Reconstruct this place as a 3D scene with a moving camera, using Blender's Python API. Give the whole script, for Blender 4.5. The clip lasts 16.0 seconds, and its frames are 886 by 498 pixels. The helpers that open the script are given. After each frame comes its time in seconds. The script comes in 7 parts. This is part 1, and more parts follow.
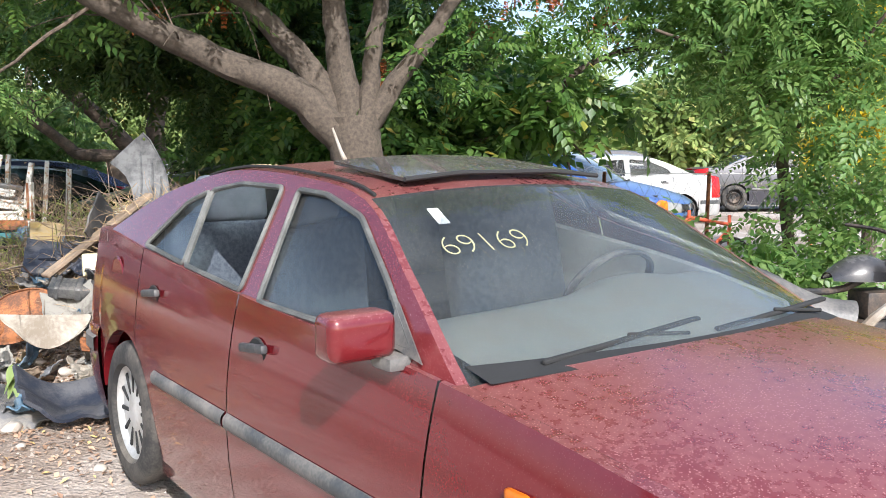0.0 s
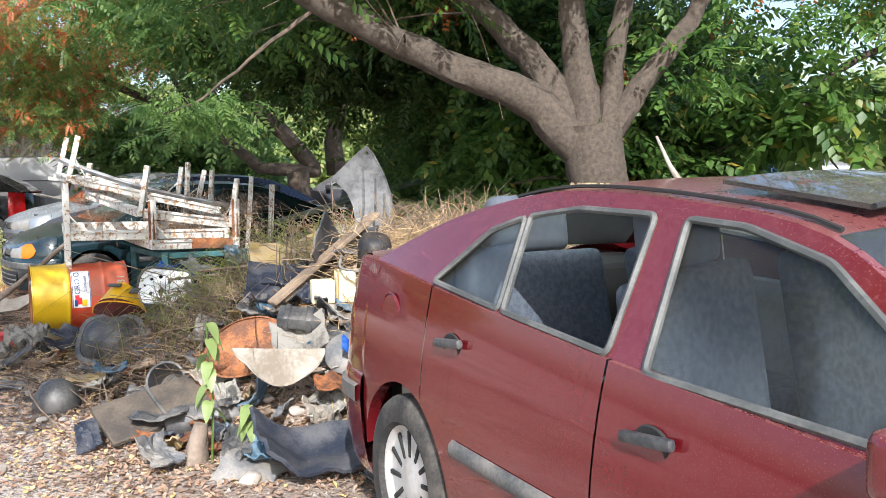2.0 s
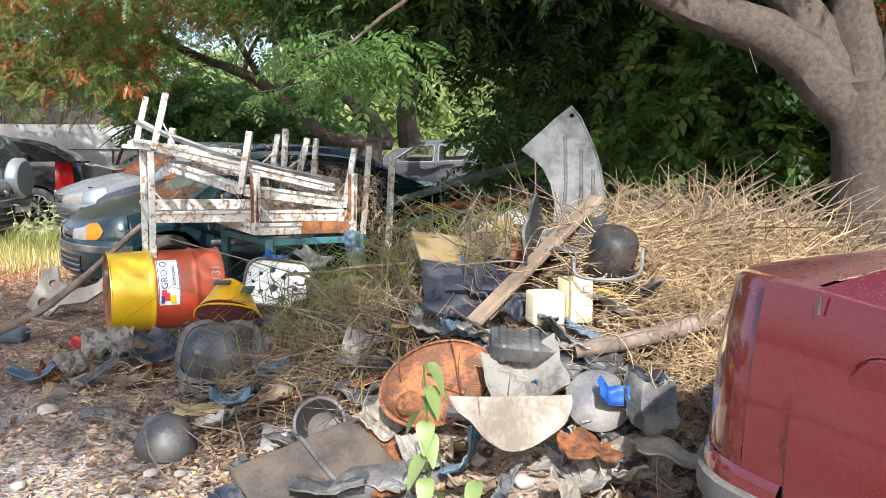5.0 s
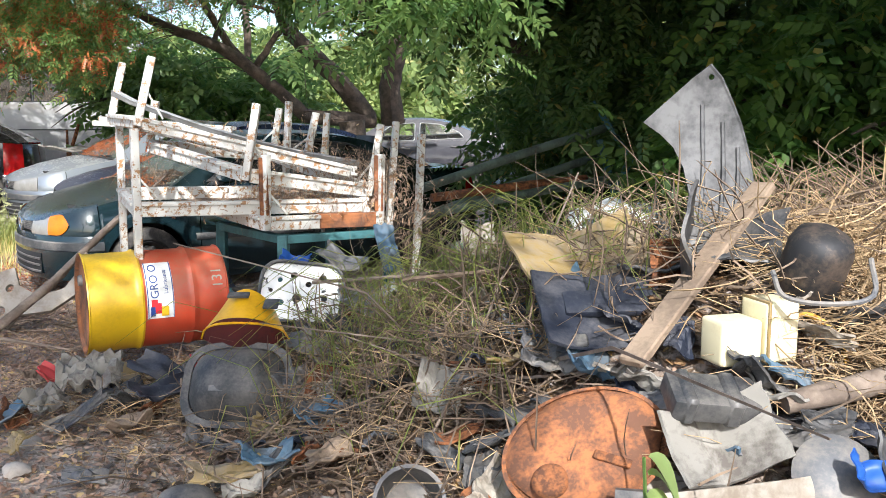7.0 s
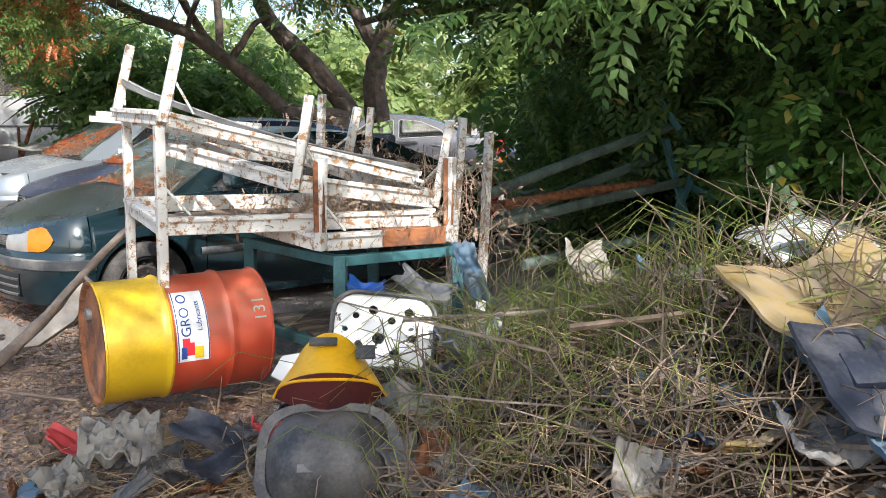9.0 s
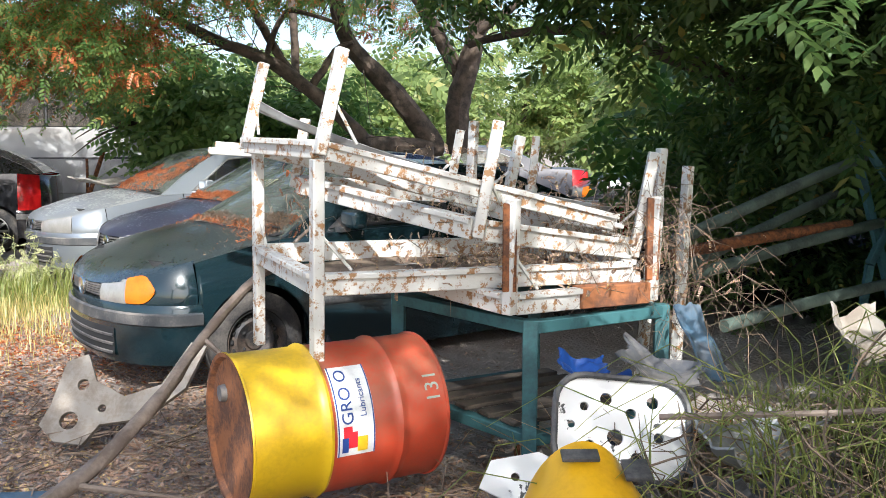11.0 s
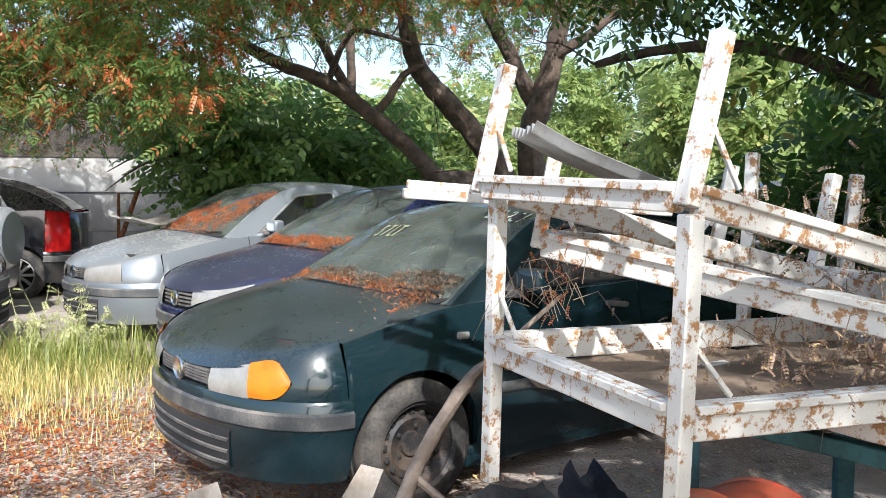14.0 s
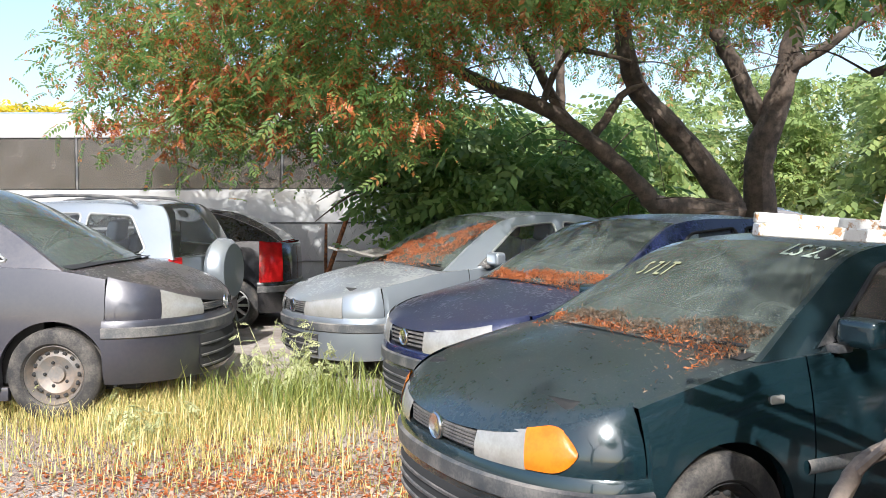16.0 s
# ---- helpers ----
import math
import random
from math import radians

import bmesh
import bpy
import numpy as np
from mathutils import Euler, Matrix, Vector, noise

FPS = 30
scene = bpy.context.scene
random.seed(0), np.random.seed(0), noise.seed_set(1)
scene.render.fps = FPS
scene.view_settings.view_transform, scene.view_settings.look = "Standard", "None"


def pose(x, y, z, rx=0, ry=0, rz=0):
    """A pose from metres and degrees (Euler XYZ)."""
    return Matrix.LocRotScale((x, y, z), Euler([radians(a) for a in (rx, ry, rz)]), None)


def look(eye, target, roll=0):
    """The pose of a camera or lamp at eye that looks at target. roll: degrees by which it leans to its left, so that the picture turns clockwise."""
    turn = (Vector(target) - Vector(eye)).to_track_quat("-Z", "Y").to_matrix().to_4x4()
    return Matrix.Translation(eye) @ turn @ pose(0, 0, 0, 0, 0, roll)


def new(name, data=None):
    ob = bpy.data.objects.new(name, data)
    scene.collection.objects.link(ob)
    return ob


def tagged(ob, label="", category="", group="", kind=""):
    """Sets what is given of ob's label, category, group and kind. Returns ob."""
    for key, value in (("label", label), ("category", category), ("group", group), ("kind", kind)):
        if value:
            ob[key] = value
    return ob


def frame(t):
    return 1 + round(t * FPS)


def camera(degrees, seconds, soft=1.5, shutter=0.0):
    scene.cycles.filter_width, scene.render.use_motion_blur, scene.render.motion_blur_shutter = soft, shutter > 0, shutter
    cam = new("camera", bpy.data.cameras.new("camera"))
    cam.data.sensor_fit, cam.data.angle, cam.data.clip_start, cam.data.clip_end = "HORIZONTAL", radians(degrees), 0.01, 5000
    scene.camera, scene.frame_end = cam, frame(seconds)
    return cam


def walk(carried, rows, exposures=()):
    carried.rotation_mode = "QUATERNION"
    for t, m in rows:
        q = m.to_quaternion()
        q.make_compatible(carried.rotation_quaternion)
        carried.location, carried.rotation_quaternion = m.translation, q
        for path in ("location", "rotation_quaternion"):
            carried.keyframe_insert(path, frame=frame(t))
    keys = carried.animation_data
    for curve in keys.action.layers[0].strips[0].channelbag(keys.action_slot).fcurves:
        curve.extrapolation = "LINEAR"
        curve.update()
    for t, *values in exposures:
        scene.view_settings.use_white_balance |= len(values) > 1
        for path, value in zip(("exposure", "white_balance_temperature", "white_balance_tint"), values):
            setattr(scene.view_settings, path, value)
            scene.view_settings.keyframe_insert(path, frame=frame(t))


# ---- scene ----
cam = camera(53.0, 16.0, soft=0.6)
METRES, EYE, TILT, LEAN, TURN = 8.8, 1.49, -6.0, 0.0, 0.0
ROWS = [
    (0.0, 0.0, 0.0, 0.0, 0.0, 0.0, -0.0),
    (0.5, -0.0206, 0.0223, 0.0044, 2.2, 0.48, -0.09),
    (1.0, -0.0437, 0.039, 0.0073, 3.8, 0.36, 0.07),
    (1.5, -0.061, 0.0632, 0.0083, 7.18, 0.33, -0.58),
    (2.0, -0.0814, 0.0809, 0.0105, 9.33, 0.68, -0.53),
    (2.5, -0.1094, 0.0962, 0.0126, 10.03, 0.64, -0.4),
    (3.0, -0.1308, 0.1165, 0.0125, 11.07, 0.43, -0.28),
    (3.5, -0.1512, 0.1457, 0.0144, 12.07, 0.21, -0.71),
    (4.0, -0.1789, 0.172, 0.017, 11.5, -0.37, -1.21),
    (6.5, -0.2868, 0.3152, 0.0282, 9.33, -1.61, -0.65),
    (7.0, -0.3126, 0.3391, 0.0298, 7.85, -2.21, -0.83),
    (7.5, -0.3373, 0.3586, 0.0321, 6.7, -2.4, -0.81),
    (8.0, -0.3585, 0.3885, 0.0337, 6.48, -2.6, -0.82),
    (8.5, -0.3812, 0.4117, 0.0351, 5.13, -3.16, -1.1),
    (9.0, -0.4086, 0.4314, 0.0389, 4.12, -2.34, -0.59),
    (9.5, -0.4293, 0.4558, 0.0409, 7.21, -1.22, -0.9),
    (10.0, -0.4486, 0.4799, 0.0441, 8.75, -0.54, -1.17),
    (12.5, -0.5587, 0.5898, 0.0558, 2.91, -0.37, 0.15),
    (13.0, -0.5765, 0.6172, 0.0595, 4.96, 0.48, -0.52),
    (13.5, -0.598, 0.6369, 0.0617, 5.92, 1.31, -0.82),
    (14.0, -0.6234, 0.6554, 0.0661, 6.39, 1.68, -0.95),
    (14.5, -0.6386, 0.6796, 0.068, 8.84, 2.28, -1.27),
    (15.0, -0.6514, 0.6957, 0.0705, 11.47, 2.8, -1.45),
    (15.5, -0.6713, 0.7053, 0.0725, 14.42, 2.86, -1.21),
    (16.0, -0.6841, 0.7099, 0.0741, 17.66, 3.15, -1.57),
]
walk(cam, [(t, pose(0, 0, EYE, TILT, LEAN, TURN) @ pose(METRES * x, METRES * y, METRES * z, 90 + pitch, roll, yaw)) for t, x, y, z, yaw, pitch, roll in ROWS], [(0.0, 0.95, 6050, 10), (16.0, 0.95, 6050, 10)])

# ---- world, sun ----
SUN_TO = Vector((0.20, -0.74, 0.58)).normalized()
world = bpy.data.worlds.new("sky")
scene.world = world
world.use_nodes = True
wn = world.node_tree.nodes
sky = wn.new("ShaderNodeTexSky")
sky.sky_type = "NISHITA"
sky.sun_disc = False
sky.sun_elevation = math.asin(SUN_TO.z)
sky.sun_rotation = math.atan2(SUN_TO.x, SUN_TO.y)
sky.dust_density = 2.5
world.node_tree.links.new(sky.outputs[0], wn["Background"].inputs[0])
wn["Background"].inputs[1].default_value = 0.15
sun_data = bpy.data.lights.new("sun", "SUN")
sun_data.energy = 4.2
sun_data.angle = radians(0.55)
sun_data.color = (1.0, 0.955, 0.89)
sun = new("sun", sun_data)
sun.matrix_world = look(SUN_TO * 40, (0, 0, 0))

# ---- materials ----
def base_mat(name):
    m = bpy.data.materials.new(name)
    m.use_nodes = True
    return m, m.node_tree.nodes, m.node_tree.links, m.node_tree.nodes["Principled BSDF"]


def noise_node(n, l, co, scale, detail=5.0, rough=0.6):
    t = n.new("ShaderNodeTexNoise")
    t.inputs["Scale"].default_value = scale
    t.inputs["Detail"].default_value = detail
    t.inputs["Roughness"].default_value = rough
    l.new(co, t.inputs["Vector"])
    return t.outputs["Fac"]


def step_node(n, l, fac, lo, hi, a=0.0, b=1.0):
    r = n.new("ShaderNodeMapRange")
    r.inputs[1].default_value, r.inputs[2].default_value = lo, hi
    r.inputs[3].default_value, r.inputs[4].default_value = a, b
    l.new(fac, r.inputs[0])
    return r.outputs[0]


def mix_col(n, l, fac, a, b):
    x = n.new("ShaderNodeMix")
    x.data_type = "RGBA"
    for sock, v in ((x.inputs[0], fac), (x.inputs[6], a), (x.inputs[7], b)):
        if isinstance(v, (int, float)):
            sock.default_value = v
        elif isinstance(v, tuple):
            sock.default_value = (*v, 1)
        else:
            l.new(v, sock)
    return x.outputs[2]


def math_node(n, l, op, a, b):
    x = n.new("ShaderNodeMath")
    x.operation = op
    for i, v in enumerate((a, b)):
        if isinstance(v, (int, float)):
            x.inputs[i].default_value = v
        else:
            l.new(v, x.inputs[i])
    return x.outputs[0]


def add_bump(n, l, bsdf, height, strength, dist=0.01):
    b = n.new("ShaderNodeBump")
    b.inputs["Strength"].default_value = strength
    b.inputs["Distance"].default_value = dist
    l.new(height, b.inputs["Height"])
    l.new(b.outputs[0], bsdf.inputs["Normal"])


def coords(n):
    return n.new("ShaderNodeTexCoord").outputs["Object"]


def world_coords(n):
    return n.new("ShaderNodeNewGeometry").outputs["Position"]


def worn(name, col, col2, rough=0.6, metal=0.0, scale=6.0, fine=60.0, lo=0.45, hi=0.62, bump=0.3, island=0.0, dirt=None, dirt_amount=0.0):
    """A surface of two colours blended by large and fine noise, with relief and dirt on top of it."""
    m, n, l, b = base_mat(name)
    co = coords(n)
    big = noise_node(n, l, co, scale)
    small = noise_node(n, l, co, fine, 3)
    f = math_node(n, l, "ADD", math_node(n, l, "MULTIPLY", big, 0.75), math_node(n, l, "MULTIPLY", small, 0.25))
    c = mix_col(n, l, step_node(n, l, f, lo, hi), col, col2)
    if island:
        g = n.new("ShaderNodeNewGeometry").outputs["Random Per Island"]
        hsv = n.new("ShaderNodeHueSaturation")
        l.new(c, hsv.inputs["Color"])
        l.new(step_node(n, l, g, 0, 1, 1 - island, 1 + island), hsv.inputs["Value"])
        c = hsv.outputs[0]
    if dirt:
        up = n.new("ShaderNodeSeparateXYZ")
        l.new(n.new("ShaderNodeNewGeometry").outputs["Normal"], up.inputs[0])
        d = math_node(n, l, "MULTIPLY", step_node(n, l, up.outputs[2], -0.3, 0.9, 0.25, 1), step_node(n, l, f, 0.38, 0.62, 0, dirt_amount))
        c = mix_col(n, l, d, c, dirt)
    l.new(c, b.inputs["Base Color"])
    b.inputs["Roughness"].default_value = rough
    b.inputs["Metallic"].default_value = metal
    add_bump(n, l, b, f, bump, 0.006)
    return m


def paint(name, col, dust, dust_amount, metal=0.25, rough=0.22, specks=0.4):
    """Car paint under a film of dust that lies thicker on upward faces, with bird marks and leaf specks; faint painted
    streaks imitate reflections.
    """
    m, n, l, b = base_mat(name)
    co = coords(n)
    big, fine = noise_node(n, l, co, 2.2), noise_node(n, l, co, 38, 4)
    up = n.new("ShaderNodeSeparateXYZ")
    l.new(n.new("ShaderNodeNewGeometry").outputs["Normal"], up.inputs[0])
    lay = step_node(n, l, up.outputs[2], 0.32, 0.95, 0.12, 1.0)
    film = math_node(n, l, "MULTIPLY", lay, step_node(n, l, math_node(n, l, "ADD", math_node(n, l, "MULTIPLY", big, 0.5), math_node(n, l, "MULTIPLY", fine, 0.5)), 0.36, 0.66, 0.1, dust_amount))
    v = n.new("ShaderNodeTexVoronoi")
    v.inputs["Scale"].default_value = 150
    l.new(co, v.inputs["Vector"])
    dot = math_node(n, l, "MULTIPLY", step_node(n, l, v.outputs["Distance"], 0.14, 0.30, specks, 0), lay)
    # long pale streaks: reflections along the body, painted in the dust colour
    mp = n.new("ShaderNodeMapping")
    mp.inputs["Scale"].default_value = (1.6, 1.6, 26.0)
    l.new(co, mp.inputs["Vector"])
    sheen_streak = step_node(n, l, noise_node(n, l, mp.outputs[0], 1.6, 6, 0.7), 0.60, 0.72, 0.0, 0.12)
    dust_and_sheen = math_node(n, l, "MAXIMUM", math_node(n, l, "MAXIMUM", film, dot), sheen_streak)
    l.new(mix_col(n, l, dust_and_sheen, col, dust), b.inputs["Base Color"])
    l.new(step_node(n, l, dust_and_sheen, 0, 0.8, rough, 0.85), b.inputs["Roughness"])
    l.new(step_node(n, l, dust_and_sheen, 0, 0.6, metal, 0.0), b.inputs["Metallic"])
    b.inputs["Coat Weight"].default_value = 0.8
    l.new(step_node(n, l, dust_and_sheen, 0, 0.6, 0.03, 0.5), b.inputs["Coat Roughness"])
    add_bump(n, l, b, fine, 0.06, 0.002)
    return m


def glass(name, tint, dust, amount, scale=30.0):
    """Car glass with a film of dust."""
    m, n, l, b = base_mat(name)
    b.inputs["Base Color"].default_value = (*tint, 1)
    b.inputs["Roughness"].default_value = 0.03
    b.inputs["IOR"].default_value = 1.12
    b.inputs["Transmission Weight"].default_value = 1.0
    b.inputs["Coat Weight"].default_value = 0.6
    b.inputs["Coat Roughness"].default_value = 0.05
    co = coords(n)
    f = math_node(n, l, "ADD", math_node(n, l, "MULTIPLY", noise_node(n, l, co, 3.0), 0.6), math_node(n, l, "MULTIPLY", noise_node(n, l, co, scale, 4), 0.4))
    d = n.new("ShaderNodeBsdfDiffuse")
    d.inputs[0].default_value = (*dust, 1)
    mx = n.new("ShaderNodeMixShader")
    l.new(step_node(n, l, f, 0.36, 0.62, amount * 0.35, amount), mx.inputs[0])
    l.new(b.outputs[0], mx.inputs[1])
    l.new(d.outputs[0], mx.inputs[2])
    l.new(mx.outputs[0], n["Material Output"].inputs[0])
    return m


def leafy(name, a, b_col, c_col=None, trans=0.35, third=0.85):
    m, n, l, b = base_mat(name)
    g = n.new("ShaderNodeNewGeometry")
    rnd = g.outputs["Random Per Island"]
    big = noise_node(n, l, g.outputs["Position"], 0.9, 3)
    f = math_node(n, l, "ADD", math_node(n, l, "MULTIPLY", rnd, 0.6), math_node(n, l, "MULTIPLY", big, 0.5))
    c = mix_col(n, l, step_node(n, l, f, 0.2, 0.85), a, b_col)
    if c_col:
        c = mix_col(n, l, step_node(n, l, rnd, third, third + 0.03), c, c_col)
    l.new(c, b.inputs["Base Color"])
    b.inputs["Roughness"].default_value = 0.45
    t = n.new("ShaderNodeBsdfTranslucent")
    bright = n.new("ShaderNodeHueSaturation")
    bright.inputs["Value"].default_value = 1.9
    l.new(c, bright.inputs["Color"])
    l.new(bright.outputs[0], t.inputs[0])
    mx = n.new("ShaderNodeMixShader")
    mx.inputs[0].default_value = trans
    l.new(b.outputs[0], mx.inputs[1])
    l.new(t.outputs[0], mx.inputs[2])
    l.new(mx.outputs[0], n["Material Output"].inputs[0])
    return m


def plain(name, col, rough=0.5, metal=0.0, bump=0.1):
    return worn(name, col, tuple(c * 0.72 for c in col), rough, metal, 9, 120, 0.4, 0.66, bump)


DUST = (0.40, 0.34, 0.27)
M = {
    "red": paint("red_paint", (0.120, 0.0022, 0.0065), (0.48, 0.27, 0.24), 0.32, 0.2, 0.13, specks=0.75),
    "green": paint("dark_green_paint", (0.006, 0.022, 0.029), (0.14, 0.135, 0.12), 0.36, 0.25, 0.15),
    "blue": paint("dark_blue_paint", (0.008, 0.014, 0.06), (0.13, 0.125, 0.115), 0.45),
    "silver": paint("silver_paint", (0.25, 0.28, 0.31), (0.36, 0.32, 0.26), 0.5, 0.6, 0.3),
    "greyblue": paint("grey_blue_paint", (0.028, 0.030, 0.042), (0.22, 0.175, 0.135), 0.6, 0.2, 0.3),
    "black": paint("black_paint", (0.010, 0.011, 0.014), (0.20, 0.18, 0.16), 0.55),
    "white": paint("white_paint", (0.34, 0.34, 0.335), (0.36, 0.32, 0.26), 0.4, 0.0, 0.4),
    "midblue": paint("blue_paint", (0.02, 0.09, 0.32), (0.3, 0.3, 0.3), 0.3),
    "glass": glass("car_glass", (0.86, 0.93, 0.92), (0.34, 0.33, 0.28), 0.055, 9.0),
    "windscreen": glass("dusty_windscreen", (0.82, 0.90, 0.90), (0.36, 0.38, 0.36), 0.11, 14.0),
    "dusty_glass": glass("very_dusty_glass", (0.4, 0.48, 0.46), (0.14, 0.16, 0.14), 0.62),
    "dark_glass": glass("tinted_glass", (0.12, 0.13, 0.13), (0.20, 0.18, 0.16), 0.42),
    "trim": worn("grey_plastic_trim", (0.045, 0.05, 0.055), (0.11, 0.11, 0.11), 0.55, 0, 5, 90, dirt=DUST, dirt_amount=0.35),
    "rubber_grey": worn("weathered_grey_rubber", (0.07, 0.073, 0.07), (0.14, 0.14, 0.13), 0.6, 0, 7, 90, bump=0.1),
    "chrome": worn("chrome", (0.75, 0.75, 0.75), (0.55, 0.54, 0.5), 0.18, 1.0, bump=0.05),
    "alu": worn("dull_metal_trim", (0.42, 0.42, 0.40), (0.28, 0.27, 0.25), 0.42, 0.6, bump=0.05),
    "rubber": worn("dusty_rubber", (0.016, 0.016, 0.017), (0.05, 0.046, 0.042), 0.8, 0, 7, 80, dirt=DUST, dirt_amount=0.22),
    "hubcap": worn("silver_hubcap", (0.55, 0.55, 0.54), (0.38, 0.36, 0.33), 0.4, 0.4, 5, 50),
    "steel_rim": worn("black_steel_rim", (0.03, 0.03, 0.032), (0.12, 0.09, 0.07), 0.6, 0.4, 8, 70),
    "grey_rim": worn("grey_steel_rim", (0.16, 0.15, 0.14), (0.25, 0.2, 0.16), 0.6, 0.4, 8, 70),
    "dark": plain("dark_lining", (0.02, 0.02, 0.02), 0.9),
    "seat": worn("blue_grey_seat_fabric", (0.045, 0.055, 0.075), (0.075, 0.09, 0.11), 0.95, 0, 50, 160, 0.42, 0.58, 0.3),
    "seat_plain": worn("grey_headrest_fabric", (0.10, 0.115, 0.14), (0.075, 0.085, 0.10), 0.95, 0, 9, 200),
    "dash": worn("sunbleached_grey_dashboard", (0.22, 0.23, 0.21), (0.16, 0.165, 0.15), 0.8, 0, 5, 150, dirt=DUST, dirt_amount=0.3),
    "beige": worn("pale_grey_lining", (0.42, 0.41, 0.36), (0.33, 0.31, 0.27), 0.9, 0, 4, 60),
    "lamp": worn("clouded_headlamp_lens", (0.36, 0.355, 0.33), (0.26, 0.255, 0.235), 0.16, 0.3, 5, 60, dirt=DUST, dirt_amount=0.3),
    "amber": worn("amber_indicator_lens", (0.66, 0.17, 0.008), (0.50, 0.12, 0.006), 0.25, 0, 6, 80),
    "redlamp": worn("red_tail_lens", (0.50, 0.012, 0.012), (0.30, 0.008, 0.01), 0.2, 0, 6, 80),
    "rust_white": worn("white_paint_over_rust", (0.60, 0.59, 0.55), (0.32, 0.17, 0.07), 0.55, 0, 26, 150, 0.52, 0.585, 0.5),
    "rust": worn("rusted_steel", (0.27, 0.10, 0.035), (0.09, 0.038, 0.02), 0.9, 0.05, 24, 110, 0.42, 0.58, 0.9),
    "rust_orange": worn("orange_rust", (0.34, 0.13, 0.05), (0.13, 0.06, 0.035), 0.9, 0, 9, 70, 0.42, 0.58, 0.9),
    "teal": worn("teal_painted_steel", (0.05, 0.15, 0.16), (0.03, 0.075, 0.08), 0.6, 0, 6, 60),
    "pipe": worn("green_grey_pipe", (0.12, 0.16, 0.13), (0.05, 0.065, 0.055), 0.6, 0.1, 5, 60),
    "yellow": worn("yellow_drum_paint", (0.78, 0.50, 0.01), (0.60, 0.36, 0.01), 0.38, 0, 3, 60, 0.45, 0.7, 0.15, dirt=(0.30, 0.2, 0.08), dirt_amount=0.35),
    "drum_red": worn("orange_red_drum_paint", (0.55, 0.060, 0.022), (0.40, 0.045, 0.02), 0.42, 0, 3, 60, 0.45, 0.7, 0.15, dirt=(0.38, 0.24, 0.15), dirt_amount=0.55),
    "zinc": worn("dull_corrugated_zinc", (0.34, 0.35, 0.35), (0.22, 0.225, 0.22), 0.5, 0.5, 5, 50, dirt=DUST, dirt_amount=0.4),
    "sheet": worn("scuffed_grey_sheet", (0.12, 0.12, 0.122), (0.035, 0.035, 0.037), 0.55, 0.1, 6, 40, 0.42, 0.6, 0.2),
    "plastic": worn("dusty_black_plastic", (0.03, 0.033, 0.038), (0.10, 0.10, 0.10), 0.5, 0, 5, 70, 0.42, 0.64, 0.3, dirt=DUST, dirt_amount=0.22),
    "grime": worn("oily_brown_grime", (0.055, 0.045, 0.038), (0.12, 0.095, 0.07), 0.8, 0, 6, 60, 0.42, 0.62, 0.5),
    "plastic_grey": worn("dusty_grey_plastic", (0.10, 0.105, 0.115), (0.19, 0.18, 0.165), 0.55, 0, 5, 70, dirt=DUST, dirt_amount=0.3),
    "pale": worn("dirty_white_plastic", (0.33, 0.30, 0.255), (0.17, 0.145, 0.115), 0.7, 0, 8, 60, 0.46, 0.62, 0.4, dirt=(0.28, 0.22, 0.16), dirt_amount=0.6),
    "ivory": worn("ivory_plastic", (0.80, 0.72, 0.46), (0.70, 0.60, 0.36), 0.5, 0, 3, 60, bump=0.1),
    "white_enamel": worn("white_enamel_chipped", (0.74, 0.74, 0.72), (0.05, 0.05, 0.05), 0.4, 0.1, 14, 60, 0.60, 0.63, 0.2),
    "brown": worn("ochre_brown_plastic", (0.26, 0.18, 0.06), (0.16, 0.11, 0.045), 0.6, 0, 9, 70, dirt=DUST, dirt_amount=0.5),
    "yellow_shell": worn("yellow_plastic_shell", (0.80, 0.44, 0.01), (0.66, 0.34, 0.01), 0.35, 0, 4, 60, bump=0.1),
    "maroon": worn("dark_red_plastic", (0.09, 0.015, 0.015), (0.05, 0.012, 0.012), 0.5),
    "bluecloth": worn("blue_plastic", (0.02, 0.09, 0.36), (0.015, 0.05, 0.2), 0.5, 0, 5, 60),
    "bluegrey": worn("faded_blue_box", (0.06, 0.13, 0.20), (0.05, 0.09, 0.13), 0.6, 0, 5, 60, dirt=DUST, dirt_amount=0.3),
    "purple": worn("purple_rag", (0.07, 0.03, 0.14), (0.04, 0.02, 0.08), 0.9, 0, 12, 60),
    "redcloth": worn("faded_red_plastic", (0.50, 0.05, 0.05), (0.35, 0.04, 0.04), 0.6),
    "rag": worn("dirty_white_rag", (0.26, 0.245, 0.215), (0.12, 0.105, 0.09), 0.9, 0, 8, 60, bump=0.8),
    "navy": worn("dark_blue_rubber_mat", (0.012, 0.018, 0.035), (0.05, 0.055, 0.07), 0.6, 0, 5, 70, dirt=DUST, dirt_amount=0.1),
    "wood": worn("weathered_plank", (0.29, 0.215, 0.15), (0.15, 0.11, 0.078), 0.9, 0, 5, 60, 0.4, 0.6, 0.8),
    "stick": worn("grey_branch", (0.27, 0.215, 0.17), (0.15, 0.115, 0.09), 0.9, 0, 8, 60, 0.4, 0.6, 0.9),
    "hose": plain("amber_hose", (0.62, 0.34, 0.06), 0.4),
    "stone": worn("grey_rubble", (0.34, 0.30, 0.26), (0.22, 0.19, 0.165), 0.95, 0, 6, 60, bump=0.9, island=0.3),
